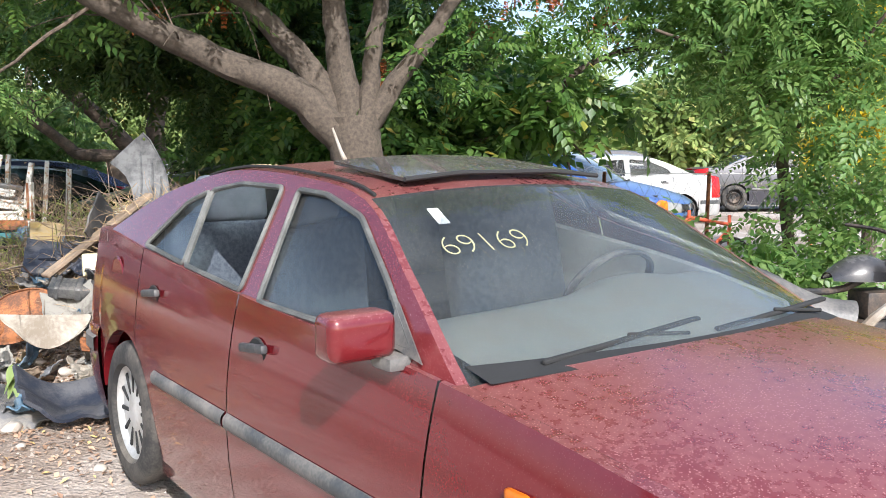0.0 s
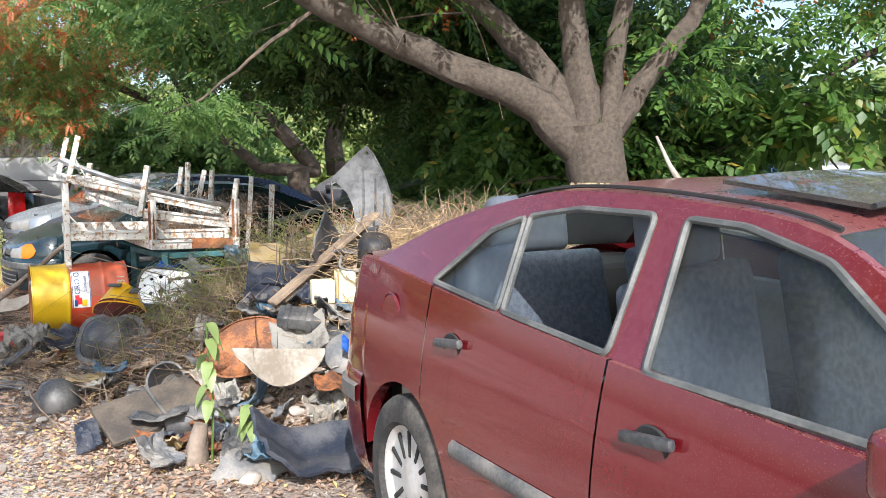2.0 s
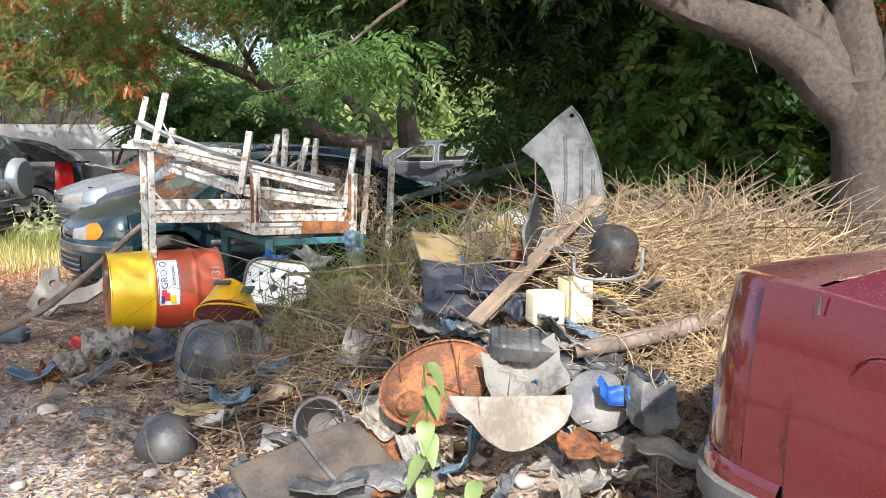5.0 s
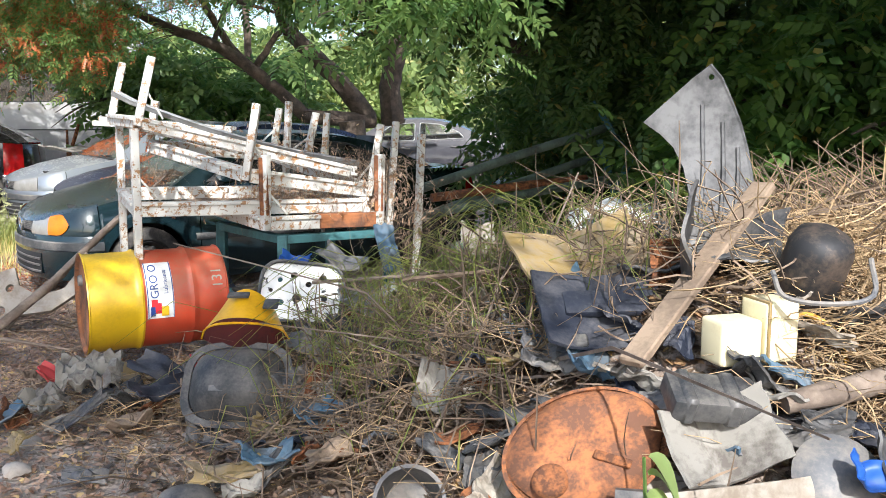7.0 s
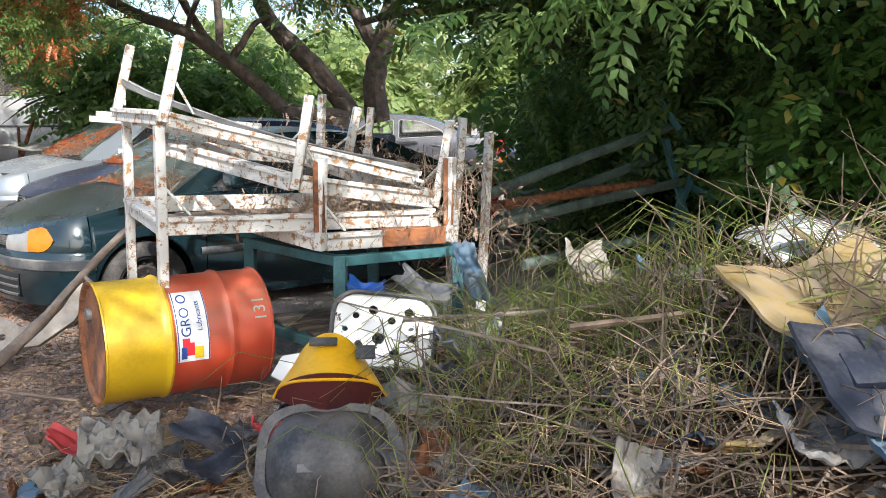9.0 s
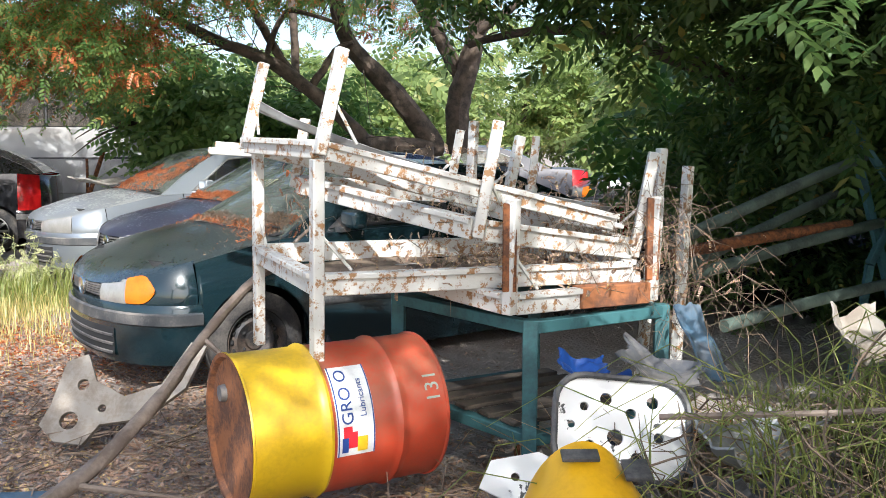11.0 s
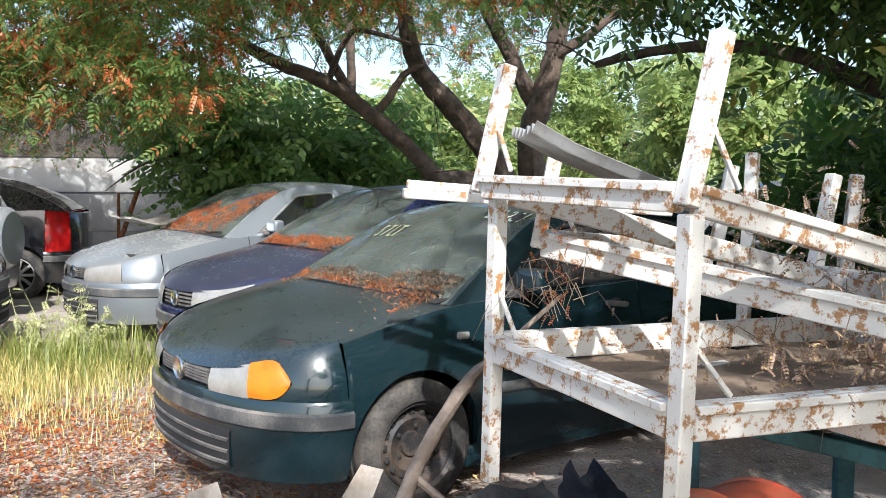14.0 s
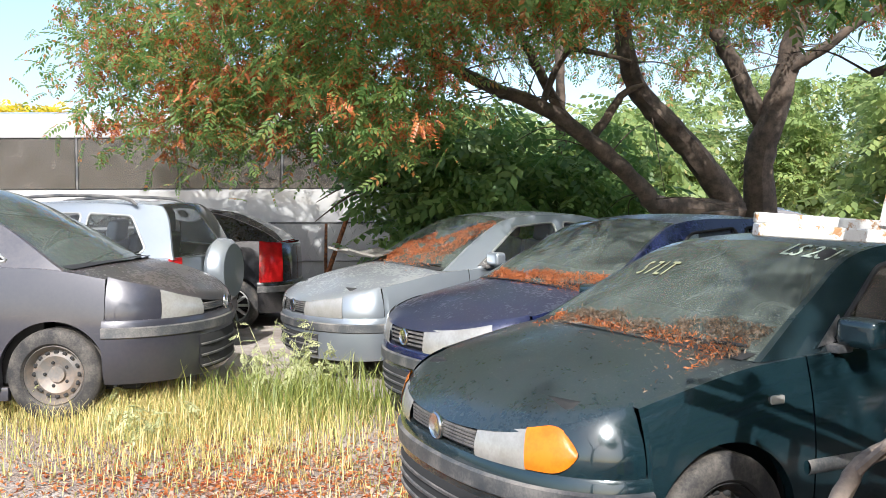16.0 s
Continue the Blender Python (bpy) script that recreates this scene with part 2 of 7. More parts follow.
    "label_blue": plain("dark_blue_print", (0.02, 0.06, 0.25), 0.5), "label_white": plain("white_label", (0.78, 0.78, 0.75), 0.5), "label_red": plain("red_print", (0.6, 0.02, 0.03), 0.5),
    "chalk": plain("pale_yellow_marker", (0.30, 0.30, 0.17), 0.8), "chalk_white": plain("pale_chalk_marks", (0.40, 0.46, 0.38), 0.8),
    "bark": worn("grey_brown_bark", (0.10, 0.078, 0.06), (0.045, 0.035, 0.027), 0.95, 0, 34, 140, 0.36, 0.64, 1.0),
    "bark_dark": worn("dark_bark", (0.13, 0.095, 0.07), (0.055, 0.042, 0.032), 0.95, 0, 9, 45, 0.40, 0.60, 1.0),
    "twig": worn("dry_twig", (0.22, 0.16, 0.11), (0.12, 0.085, 0.06), 0.9, 0, 12, 60, island=0.4),
    "straw": worn("dry_straw", (0.44, 0.31, 0.17), (0.20, 0.14, 0.08), 0.85, 0, 3, 50, island=0.45),
    "leaf": leafy("green_leaf", (0.035, 0.095, 0.020), (0.125, 0.21, 0.042), (0.32, 0.26, 0.05), 0.42, third=0.96),
    "leaf_dark": leafy("dark_green_leaf", (0.038, 0.090, 0.024), (0.12, 0.18, 0.044), (0.26, 0.22, 0.05), 0.42, third=0.96),
    "leaf_warm": leafy("green_leaf_turning_brown", (0.07, 0.15, 0.04), (0.22, 0.28, 0.08), (0.36, 0.16, 0.05), 0.58, third=0.82),
    "leaf_light": leafy("light_green_leaf", (0.07, 0.15, 0.04), (0.17, 0.25, 0.07), None, 0.45),
    "leaf_pale": leafy("pale_weed_leaf", (0.30, 0.33, 0.16), (0.48, 0.48, 0.26), None, 0.35),
    "leaf_weed": leafy("young_weed_leaf", (0.14, 0.22, 0.07), (0.24, 0.31, 0.11), None, 0.3),
    "leaf_far": leafy("far_green_leaf", (0.13, 0.19, 0.06), (0.27, 0.33, 0.11), (0.34, 0.33, 0.12), 0.4, 0.9),
    "leaf_yellow": leafy("yellow_leaf", (0.42, 0.34, 0.02), (0.62, 0.47, 0.03), (0.25, 0.3, 0.03), 0.4, 0.85),
    "berry": leafy("orange_brown_seed_cluster", (0.30, 0.075, 0.02), (0.46, 0.17, 0.05), (0.20, 0.04, 0.02), 0.2),
    "litter": leafy("dry_leaf_litter", (0.25, 0.15, 0.10), (0.44, 0.31, 0.22), (0.58, 0.42, 0.18), 0.1, 0.88),
    "litter_dark": leafy("dark_brown_litter", (0.07, 0.05, 0.035), (0.16, 0.11, 0.07), (0.30, 0.18, 0.09), 0.05, 0.88),
    "grass": leafy("green_grass", (0.13, 0.18, 0.04), (0.28, 0.29, 0.08), None, 0.3),
    "dry_grass": leafy("dry_yellow_grass", (0.52, 0.42, 0.15), (0.66, 0.56, 0.28), (0.28, 0.30, 0.09), 0.3, 0.7),
}

# ---- building tools ----
def mesh_from(name, verts, faces, smooth=True):
    me = bpy.data.meshes.new(name)
    me.from_pydata([tuple(v) for v in verts], [], [tuple(f) for f in faces])
    if smooth:
        me.shade_smooth()
    return me


def part(name, geo, material, parent=None, label="", m=None, smooth=True):
    """Links geometry (a bmesh, a mesh, or verts and faces) as ONE mesh object under a thing or a part."""
    if isinstance(geo, bmesh.types.BMesh):
        me = bpy.data.meshes.new(name)
        geo.to_mesh(me)
        geo.free()
        if smooth:
            me.shade_smooth()
            me.set_sharp_from_angle(angle=radians(38))
    elif isinstance(geo, tuple):
        me = mesh_from(name, *geo, smooth=smooth)
        if smooth:
            me.set_sharp_from_angle(angle=radians(42))
    else:
        me = geo
    if not me.materials:
        me.materials.append(M[material] if isinstance(material, str) else material)
    ob = new(name, me)
    if m is not None:
        ob.matrix_basis = m
    if parent:
        ob.parent = parent
    if label:
        ob["label"] = label
    return ob


def empty(name, m, label, category, group="", kind=""):
    ob = new(name)
    ob.empty_display_size = 0.1
    ob.matrix_basis = m
    return tagged(ob, label, category, group, kind)


def rbox(sx, sy, sz, bev=0.01, seg=2, c=(0, 0, 0), m=None):
    bm = bmesh.new()
    bmesh.ops.create_cube(bm, size=1)
    bmesh.ops.scale(bm, vec=(sx, sy, sz), verts=bm.verts)
    if bev:
        bmesh.ops.bevel(bm, geom=bm.edges[:], offset=bev, segments=seg, affect="EDGES", profile=0.6)
    bmesh.ops.translate(bm, vec=c, verts=bm.verts)
    if m is not None:
        bm.transform(m)
    return bm


def join(*bms):
    out = bms[0]
    for b in bms[1:]:
        me = bpy.data.meshes.new("tmp")
        b.to_mesh(me)
        b.free()
        out.from_mesh(me)
        bpy.data.meshes.remove(me)
    return out


def beam(a, b, w, h, bev=0.004, roll=0.0):
    """A bar of section w x h from point a to point b."""
    a, b = Vector(a), Vector(b)
    d = b - a
    q = d.to_track_quat("X", "Z").to_matrix().to_4x4()
    return rbox(d.length, w, h, bev, 1, (d.length / 2, 0, 0), Matrix.Translation(a) @ q @ Matrix.Rotation(roll, 4, "X"))


def lathe(profile, seg=32, axis="Y"):
    """Turns (radius, along) pairs round an axis."""
    v, f = [], []
    n = len(profile)
    for i in range(seg):
        a = 2 * math.pi * i / seg
        for r, s in profile:
            v.append((r * math.cos(a), s, r * math.sin(a)) if axis == "Y" else (s, r * math.cos(a), r * math.sin(a)) if axis == "X" else (r * math.cos(a), r * math.sin(a), s))
    for i in range(seg):
        for j in range(n - 1):
            a, b = i * n + j, ((i + 1) % seg) * n + j
            f.append((a, b, b + 1, a + 1))
    return v, f


def tube(points, radii, seg=8, bumpy=0.0, seed=0):
    """A tapered round limb along points."""
    rng = random.Random(seed)
    pts = [Vector(p) for p in points]
    v, f = [], []
    side = Vector((0.31, 0.87, 0.37))
    for i, p in enumerate(pts):
        d = (pts[min(i + 1, len(pts) - 1)] - pts[max(i - 1, 0)]).normalized()
        u = d.cross(side).normalized()
        w = d.cross(u)
        for k in range(seg):
            a = 2 * math.pi * k / seg
            r = radii[i] * (1 + rng.uniform(-bumpy, bumpy))
            v.append(p + u * (r * math.cos(a)) + w * (r * math.sin(a)))
    for i in range(len(pts) - 1):
        for k in range(seg):
            a, b = i * seg + k, i * seg + (k + 1) % seg
            f.append((a, b, b + seg, a + seg))
    f.append(tuple(range(seg - 1, -1, -1)))
    f.append(tuple(range((len(pts) - 1) * seg, len(pts) * seg)))
    return v, f


def smooth_path(points, n=6):
    """A smooth line through points."""
    p = [Vector(q) for q in points]
    p = [p[0] * 2 - p[1]] + p + [p[-1] * 2 - p[-2]]
    out = []
    for i in range(1, len(p) - 2):
        for k in range(n):
            t = k / n
            out.append(0.5 * (2 * p[i] + (p[i + 1] - p[i - 1]) * t + (2 * p[i - 1] - 5 * p[i] + 4 * p[i + 1] - p[i + 2]) * t * t + (3 * p[i] - p[i - 1] - 3 * p[i + 1] + p[i + 2]) * t ** 3))
    return out + [p[-2]]


def grid(fn, nu, nv):
    """A surface from fn(u, v) with u, v from 0 to 1."""
    v = [fn(i / (nu - 1), j / (nv - 1)) for i in range(nu) for j in range(nv)]
    f = [(i * nv + j, (i + 1) * nv + j, (i + 1) * nv + j + 1, i * nv + j + 1) for i in range(nu - 1) for j in range(nv - 1)]
    return v, f


def shell(fn, nu, nv, thick):
    """A sheet with thickness from fn(u, v)."""
    bm = bmesh.new()
    v, f = grid(fn, nu, nv)
    vs = [bm.verts.new(p) for p in v]
    for q in f:
        bm.faces.new([vs[i] for i in q])
    bmesh.ops.recalc_face_normals(bm, faces=bm.faces)
    bmesh.ops.solidify(bm, geom=bm.faces[:], thickness=thick)
    return bm


def plate(outline, thick, holes=(), bow=None):
    """A flat plate in the XZ plane with holes, of some thickness along Y; bow(x, z) gives its bulge."""
    bm = bmesh.new()
    edges = []
    for loop in (outline, *holes):
        vs = [bm.verts.new((x, 0, z)) for x, z in loop]
        edges += [bm.edges.new((vs[i], vs[(i + 1) % len(vs)])) for i in range(len(vs))]
    bmesh.ops.triangle_fill(bm, edges=edges, use_beauty=True, normal=(0, -1, 0))
    if bow:
        for v in bm.verts:
            v.co.y = bow(v.co.x, v.co.z)
    bmesh.ops.recalc_face_normals(bm, faces=bm.faces)
    if thick:
        bmesh.ops.solidify(bm, geom=bm.faces[:], thickness=thick)
    return bm


def ring(cx, cz, r, n=12, sx=1.0):
    return [(cx + sx * r * math.cos(2 * math.pi * i / n), cz + r * math.sin(2 * math.pi * i / n)) for i in range(n)]


def text_mesh(body, size, depth=0.002, thin=0.0):
    cu = bpy.data.curves.new("text", "FONT")
    cu.body, cu.size, cu.extrude, cu.offset, cu.align_x, cu.align_y = body, size, depth, -thin, "CENTER", "CENTER"
    ob = bpy.data.objects.new("text", cu)
    scene.collection.objects.link(ob)
    me = bpy.data.meshes.new_from_object(ob.evaluated_get(bpy.context.evaluated_depsgraph_get()))
    bpy.data.objects.remove(ob)
    return me


def lerp_pts(pts, x):
    for (a, u), (b, w) in zip(pts, pts[1:]):
        if x <= b:
            return u + (w - u) * max(0.0, min(1.0, (x - a) / (b - a)))
    return pts[-1][1]


def soft_pts(pts, x):
    """Reads a smooth curve through pts at x."""
    if x <= pts[0][0]:
        return pts[0][1]
    for i in range(len(pts) - 1):
        (a, u), (b, w) = pts[i], pts[i + 1]
        if x <= b:
            s = lambda j: (pts[min(j + 1, len(pts) - 1)][1] - pts[max(j - 1, 0)][1]) / (pts[min(j + 1, len(pts) - 1)][0] - pts[max(j - 1, 0)][0])
            h, t = b - a, (x - a) / (b - a)
            return (2 * t ** 3 - 3 * t * t + 1) * u + (t ** 3 - 2 * t * t + t) * h * s(i) + (3 * t * t - 2 * t ** 3) * w + (t ** 3 - t * t) * h * s(i + 1)
    return pts[-1][1]

# ---- ground ----
def ground_z(x, y):
    """Height of the yard: nearly flat, with the rubbish heap and some hollows."""
    e = lambda cx, cy, sx, sy: math.exp(-((x - cx) / sx) ** 2 / 2 - ((y - cy) / sy) ** 2 / 2)
    z = 0.95 * e(-1.3, 6.7, 0.85, 0.72) + 0.5 * e(-2.2, 6.0, 0.5, 0.38) + 0.45 * e(-2.7, 7.0, 0.5, 0.5) + 0.38 * e(-3.75, 7.55, 0.6, 0.45) + 0.12 * e(-3.3, 6.4, 0.5, 0.4)
    z += 0.09 * e(-2.2, 5.72, 0.28, 0.18)
    z += 0.05 * e(-0.2, 2.8, 1.6, 1.5) + 0.04 * noise.noise(Vector((x * 0.7, y * 0.7, 0.3))) + 0.012 * noise.noise(Vector((x * 4, y * 4, 1.3)))
    if y > 9:
        z += min(0.10, (y - 9) * 0.04)
    return z


def ground_material():
    m, n, l, b = base_mat("dusty_ground")
    co = world_coords(n)
    big, mid, fine = noise_node(n, l, co, 0.55, 4), noise_node(n, l, co, 3.5, 6), noise_node(n, l, co, 45, 4)
    c = mix_col(n, l, step_node(n, l, mid, 0.38, 0.62), (0.32, 0.265, 0.225), (0.50, 0.45, 0.40))
    c = mix_col(n, l, step_node(n, l, math_node(n, l, "ADD", big, math_node(n, l, "MULTIPLY", mid, 0.35)), 0.62, 0.76), c, (0.25, 0.195, 0.155))
    v = n.new("ShaderNodeTexVoronoi")
    v.inputs["Scale"].default_value = 42
    l.new(co, v.inputs["Vector"])
    c = mix_col(n, l, math_node(n, l, "MULTIPLY", step_node(n, l, v.outputs["Distance"], 0.18, 0.34, 1, 0), step_node(n, l, mid, 0.42, 0.56)), c, mix_col(n, l, v.outputs["Color"], (0.24, 0.17, 0.12), (0.55, 0.50, 0.44)))
    l.new(c, b.inputs["Base Color"])
    b.inputs["Roughness"].default_value = 0.95
    add_bump(n, l, b, math_node(n, l, "ADD", fine, math_node(n, l, "MULTIPLY", v.outputs["Distance"], 0.8)), 0.7, 0.02)
    return m


def build_ground():
    far = [60, 150, 400, 1200]
    xs = [-a for a in far[::-1]] + list(np.arange(-30, -14, 0.8)) + list(np.arange(-14, 5, 0.1)) + list(np.arange(5, 30, 0.8)) + far
    ys = [-a for a in far[::-1]] + list(np.arange(-30, -3, 0.8)) + list(np.arange(-3, 14, 0.1)) + list(np.arange(14, 40, 0.8)) + far
    v = [(x, y, ground_z(x, y)) for x in xs for y in ys]
    k = len(ys)
    f = [(i * k + j, (i + 1) * k + j, (i + 1) * k + j + 1, i * k + j + 1) for i in range(len(xs) - 1) for j in range(k - 1)]
    g = part("ground", (v, f), ground_material())
    tagged(g, "dry dusty earth yard littered with fallen leaves", "ground", "", "structure")


build_ground()

# ---- cars ----
def wheel_parts(parent, x, y, z, r, width, kind, turn=0.0):
    """A tyre with its rim; y < 0 is the car's other side."""
    s = 1 if y > 0 else -1
    m = pose(x, y, z, 0, 0, turn) @ Matrix.Diagonal((1, s, 1, 1))
    w, ri = width / 2, r * 0.645
    prof = [(ri, -w * 0.8), (ri + 0.015, -w), (r * 0.86, -w * 1.02), (r * 0.965, -w * 0.88), (r, -w * 0.66), (r, -0.02), (r - 0.008, -0.016), (r - 0.008, 0.016), (r, 0.02), (r, w * 0.66), (r * 0.965, w * 0.88), (r * 0.86, w * 1.02), (ri + 0.015, w), (ri, w * 0.8)]
    tyre = part("wheel", lathe(prof, 40), "rubber", parent, "dusty black tyre", m)
    if kind == "cap":
        bm = bmesh.new()
        v, f = lathe([(0.001, w * 0.72), (ri * 0.28, w * 0.70), (ri * 0.42, w * 0.62), (ri * 0.9, w * 0.55), (ri, w * 0.78), (ri * 1.03, w * 0.8), (ri, w * 0.5)], 40)
        vs = [bm.verts.new(q) for q in v]
        for q in f:
            bm.faces.new([vs[i] for i in q])
        cap = part("hubcap", bm, "hubcap", tyre, "scuffed silver plastic hubcap")
        slot = None
        for i in range(12):
            a = 2 * math.pi * i / 12
            slot = part("slot", slot.data if slot else rbox(ri * 0.50, 0.012, 0.020, 0.004, 1, (ri * 0.66, w * 0.585, 0.0)), "dark", cap, "", Matrix.Rotation(a + 0.10, 4, "Y"))
    elif kind == "alloy":
        part("rim", lathe([(ri, w * 0.8), (ri * 0.93, w * 0.8), (ri * 0.9, w * 0.3), (ri * 0.88, -w * 0.6)], 36), "alu", tyre, "worn alloy rim")
        bm = rbox(0.12, 0.05, 0.12, 0.02, 2, (0, w * 0.5, 0))
        for i in range(10):
            bm = join(bm, rbox(ri * 0.86, 0.03, 0.034, 0.008, 1, (ri * 0.5, w * 0.5, 0), Matrix.Rotation(2 * math.pi * i / 10, 4, "Y")))
        part("spoke", bm, "alu", tyre)
    else:
        rim = part("rim", lathe([(0.001, w * 0.30), (0.055, w * 0.34), (0.06, w * 0.1), (ri * 0.52, w * 0.30), (ri * 0.62, w * 0.42), (ri * 0.82, w * 0.1), (ri * 0.9, w * 0.5), (ri * 0.97, w * 0.82), (ri, w * 0.74)], 40), kind, tyre, "bare steel rim with round holes")
        for i in range(16):
            a = 2 * math.pi * i / 16
            rr = ri * 0.73
            part("hole", mesh_disc(0.017), "dark", rim, "", Matrix.Translation((rr * math.cos(a), w * 0.285, rr * math.sin(a))) @ Matrix.Rotation(-a, 4, "Y") @ Matrix.Rotation(radians(32), 4, "Z"))
        for i in range(5):
            a = 2 * math.pi * i / 5
            part("bolt", mesh_disc(0.012), "dark", rim, "", Matrix.Translation((0.085 * math.cos(a), w * 0.26, 0.085 * math.sin(a))))
    return tyre


DISCS = {}


def mesh_disc(r):
    if r not in DISCS:
        DISCS[r] = mesh_from("disc", *lathe([(0.0005, 0.006), (r * 0.8, 0.006), (r, 0.0), (r, -0.006)], 14))
    return DISCS[r].copy() if not DISCS[r].materials else DISCS[r]


def make_car(S):
    """A car: local x from nose to tail, y to its right, z up from the ground."""
    L, W, D, DT = S["L"], S["W"], S["nose"], S["tail"]
    hw = W / 2
    col = S["paint"]
    root = empty(S.get("name", "car"), pose(S["at"][0], S["at"][1], S.get("z", 0.0), 0, 0, S["turn"]) @ Matrix.Scale(S.get("scale", 1.0), 4), S["label"], "car", S.get("group", ""))
    hubs, R, AR, hz = S["hubs"], S["R"], S["arch"], S.get("hub_z", S["R"])
    sill, b0, b1 = S["sill"], S["bump"][0], S["bump"][1]
    top = S["top"]                     # upper edge of the lower body, (x, z)
    up = [Vector((x, 0, z)) for x, z in S["up"]]
    up = smooth_path(up, 5)            # outline of the cabin from the cowl over the roof to the rear deck
    cowl, deck = S["up"][0][0], S["up"][-1][0]
    ztop = lambda x: soft_pts(top, x)
    half = lambda x: hw * (1 - 0.035 * (abs(x - L * 0.5) / (L * 0.5)) ** 3)

    def skin(x, z):
        """Half width of the lower body at x and height z."""
        zt = ztop(x)
        s = (z - 0.55) / max(0.25, zt - 0.55) if z > 0.55 else (0.55 - z) / 0.4
        return half(x) - (0.055 * s * s if z > 0.55 else 0.05 * s * s)

    tumble = S.get("tumble", 0.5)
    cabin = lambda x, z: skin(x, ztop(x)) - 0.012 - tumble * max(0.0, z - ztop(x))
    nose_x = lambda t: D * (1 - (1 - min(1, abs(t)) ** 2.3) ** (1 / 1.9))
    tail_x = lambda t: L - DT * (1 - (1 - min(1, abs(t)) ** 2.6) ** (1 / 1.9))

    def low(x):
        z = sill
        if x < hubs[0]:
            z = b1
        if x > hubs[1]:
            z = b1
        for h in hubs:
            if abs(x - h) < AR:
                z = max(z if abs(x - h) > AR * 0.995 else sill, hz + math.sqrt(AR * AR - (x - h) ** 2))
        return min(z, ztop(x) - 0.06)

    # side panels, each between two cuts
    cuts = S["cuts"]
    names = S.get("panels", ["fender", "front_door", "rear_door", "quarter_panel"])
    edges = [D] + cuts + [L - DT]
    for side in (1, -1):
        for nme, a, b in zip(names, edges, edges[1:]):
            gap = 0.004
            xs = set(np.linspace(a + gap, b - gap, 14))
            for h in hubs:
                for k in range(25):
                    q = h - AR * math.cos(math.pi * k / 24)
                    if a + gap < q < b - gap:
                        xs.add(q)
                        if k in (0, 24):
                            xs.add(q + (0.004 if k == 0 else -0.004))
            xs = sorted(xs)
            v, f, nz = [], [], 11
            for x in xs:
                lo, hi = low(x), ztop(x)
                for j in range(nz):
                    z = lo + (hi - lo) * (1 - (1 - j / (nz - 1)) ** 1.5)
                    v.append((x, side * skin(x, z), z))
                v.append((x, side * (skin(x, lo) - 0.05), lo + 0.004))     # inner lip
                v.append((x, side * (skin(x, hi) - 0.035), hi + 0.004))   # shoulder
            c = nz + 2
            for i in range(len(xs) - 1):
                ids = [nz] + list(range(nz)) + [nz + 1]
                for p, q in zip(ids, ids[1:]):
                    quad = (i * c + p, (i + 1) * c + p, (i + 1) * c + q, i * c + q)
                    f.append(quad if side > 0 else quad[::-1])
            part(nme, (v, f), col, root)

    # bumpers, lamp bands
    def sweep(front, t0, t1, prof, n=14, ext=0.0, band_top=0.0, round_end=False):
        v, f = [], []
        flip = t0 > t1
        a0, a1 = math.asin(min(t0, t1)), math.asin(max(t0, t1))
        ts = [math.sin(a0 + (a1 - a0) * i / (n - 1)) for i in range(n)]
        pts = []
        for t in ts:
            x = nose_x(t) if front else tail_x(t)
            y = t * half(D if front else L - DT)
            pts.append((x, y))
        xe = D if front else L - DT
        if ext:
            xa = D + ext if front else L - DT - ext
            pts = [(xa, -half(xa))] + pts + [(xa, half(xa))]
        cx = D * 1.5 if front else L - DT * 1.5
        for i, (x, y) in enumerate(pts):
            a, b = Vector(pts[max(i - 1, 0)]), Vector(pts[min(i + 1, len(pts) - 1)])
            d = (b - a).normalized()
            nrm = Vector((-d.y, d.x)) if front else Vector((d.y, -d.x))
            w = (len(pts) - 1 - i if flip else i) / (len(pts) - 1)
            fit_z = (1 - max(0.0, (w - 0.35) / 0.65) ** 2.4 * 0.9) if round_end else 1.0
            zm = (prof[0][1] + prof[-1][1]) / 2 - 0.01
            for o, z in prof:
                z = zm + (z - zm) * fit_z
                if z >= b1 - 0.001 and band_top:
                    z = b1 + (z - b1) / (band_top - b1) * (ztop(min(max(x, 0), L)) - b1)
                v.append((x + nrm.x * o, y * skin(xe, z) / half(xe) + nrm.y * o, z))
        k = len(prof)
        for i in range(len(pts) - 1):
            for j in range(k - 1):
                quad = (i * k + j, (i + 1) * k + j, (i + 1) * k + j + 1, i * k + j + 1)
                f.append(quad[::-1] if front else quad)
        return v, f

    bt = S.get("bumper_trim", "trim")
    for front in (True, False):
        zt = ztop(0) if front else ztop(L)
        ext = (hubs[0] - AR - D) if front else (L - DT - hubs[1] - AR)
        m = (b0 + b1) / 2
        bump_prof = [(-0.10, b0), (-0.012, b0 + 0.015), (0.006, b0 + 0.08), (0.012, m - 0.02), (0.014, b1 - 0.10), (0.010, b1 - 0.02), (0.0, b1), (-0.06, b1 + 0.005)]
        bumper = part("bumper", sweep(front, -1, 1, bump_prof, 27, max(0.02, ext - 0.006)), col, root)
        part("bumper_strip", sweep(front, -1, 1, [(0.012, b1 - 0.125), (0.026, b1 - 0.115), (0.026, b1 - 0.055), (0.010, b1 - 0.045)], 27, max(0.02, ext - 0.03)), bt, bumper, "grey rubbing strip")
        if front:
            part("air_intake", sweep(True, -0.55, 0.55, [(0.008, b0 + 0.05), (0.015, b0 + 0.055), (0.018, b1 - 0.16), (0.012, b1 - 0.15)], 14), "dark", bumper)
            for j in range(3):
                z = b0 + 0.065 + j * (b1 - b0 - 0.22) / 3
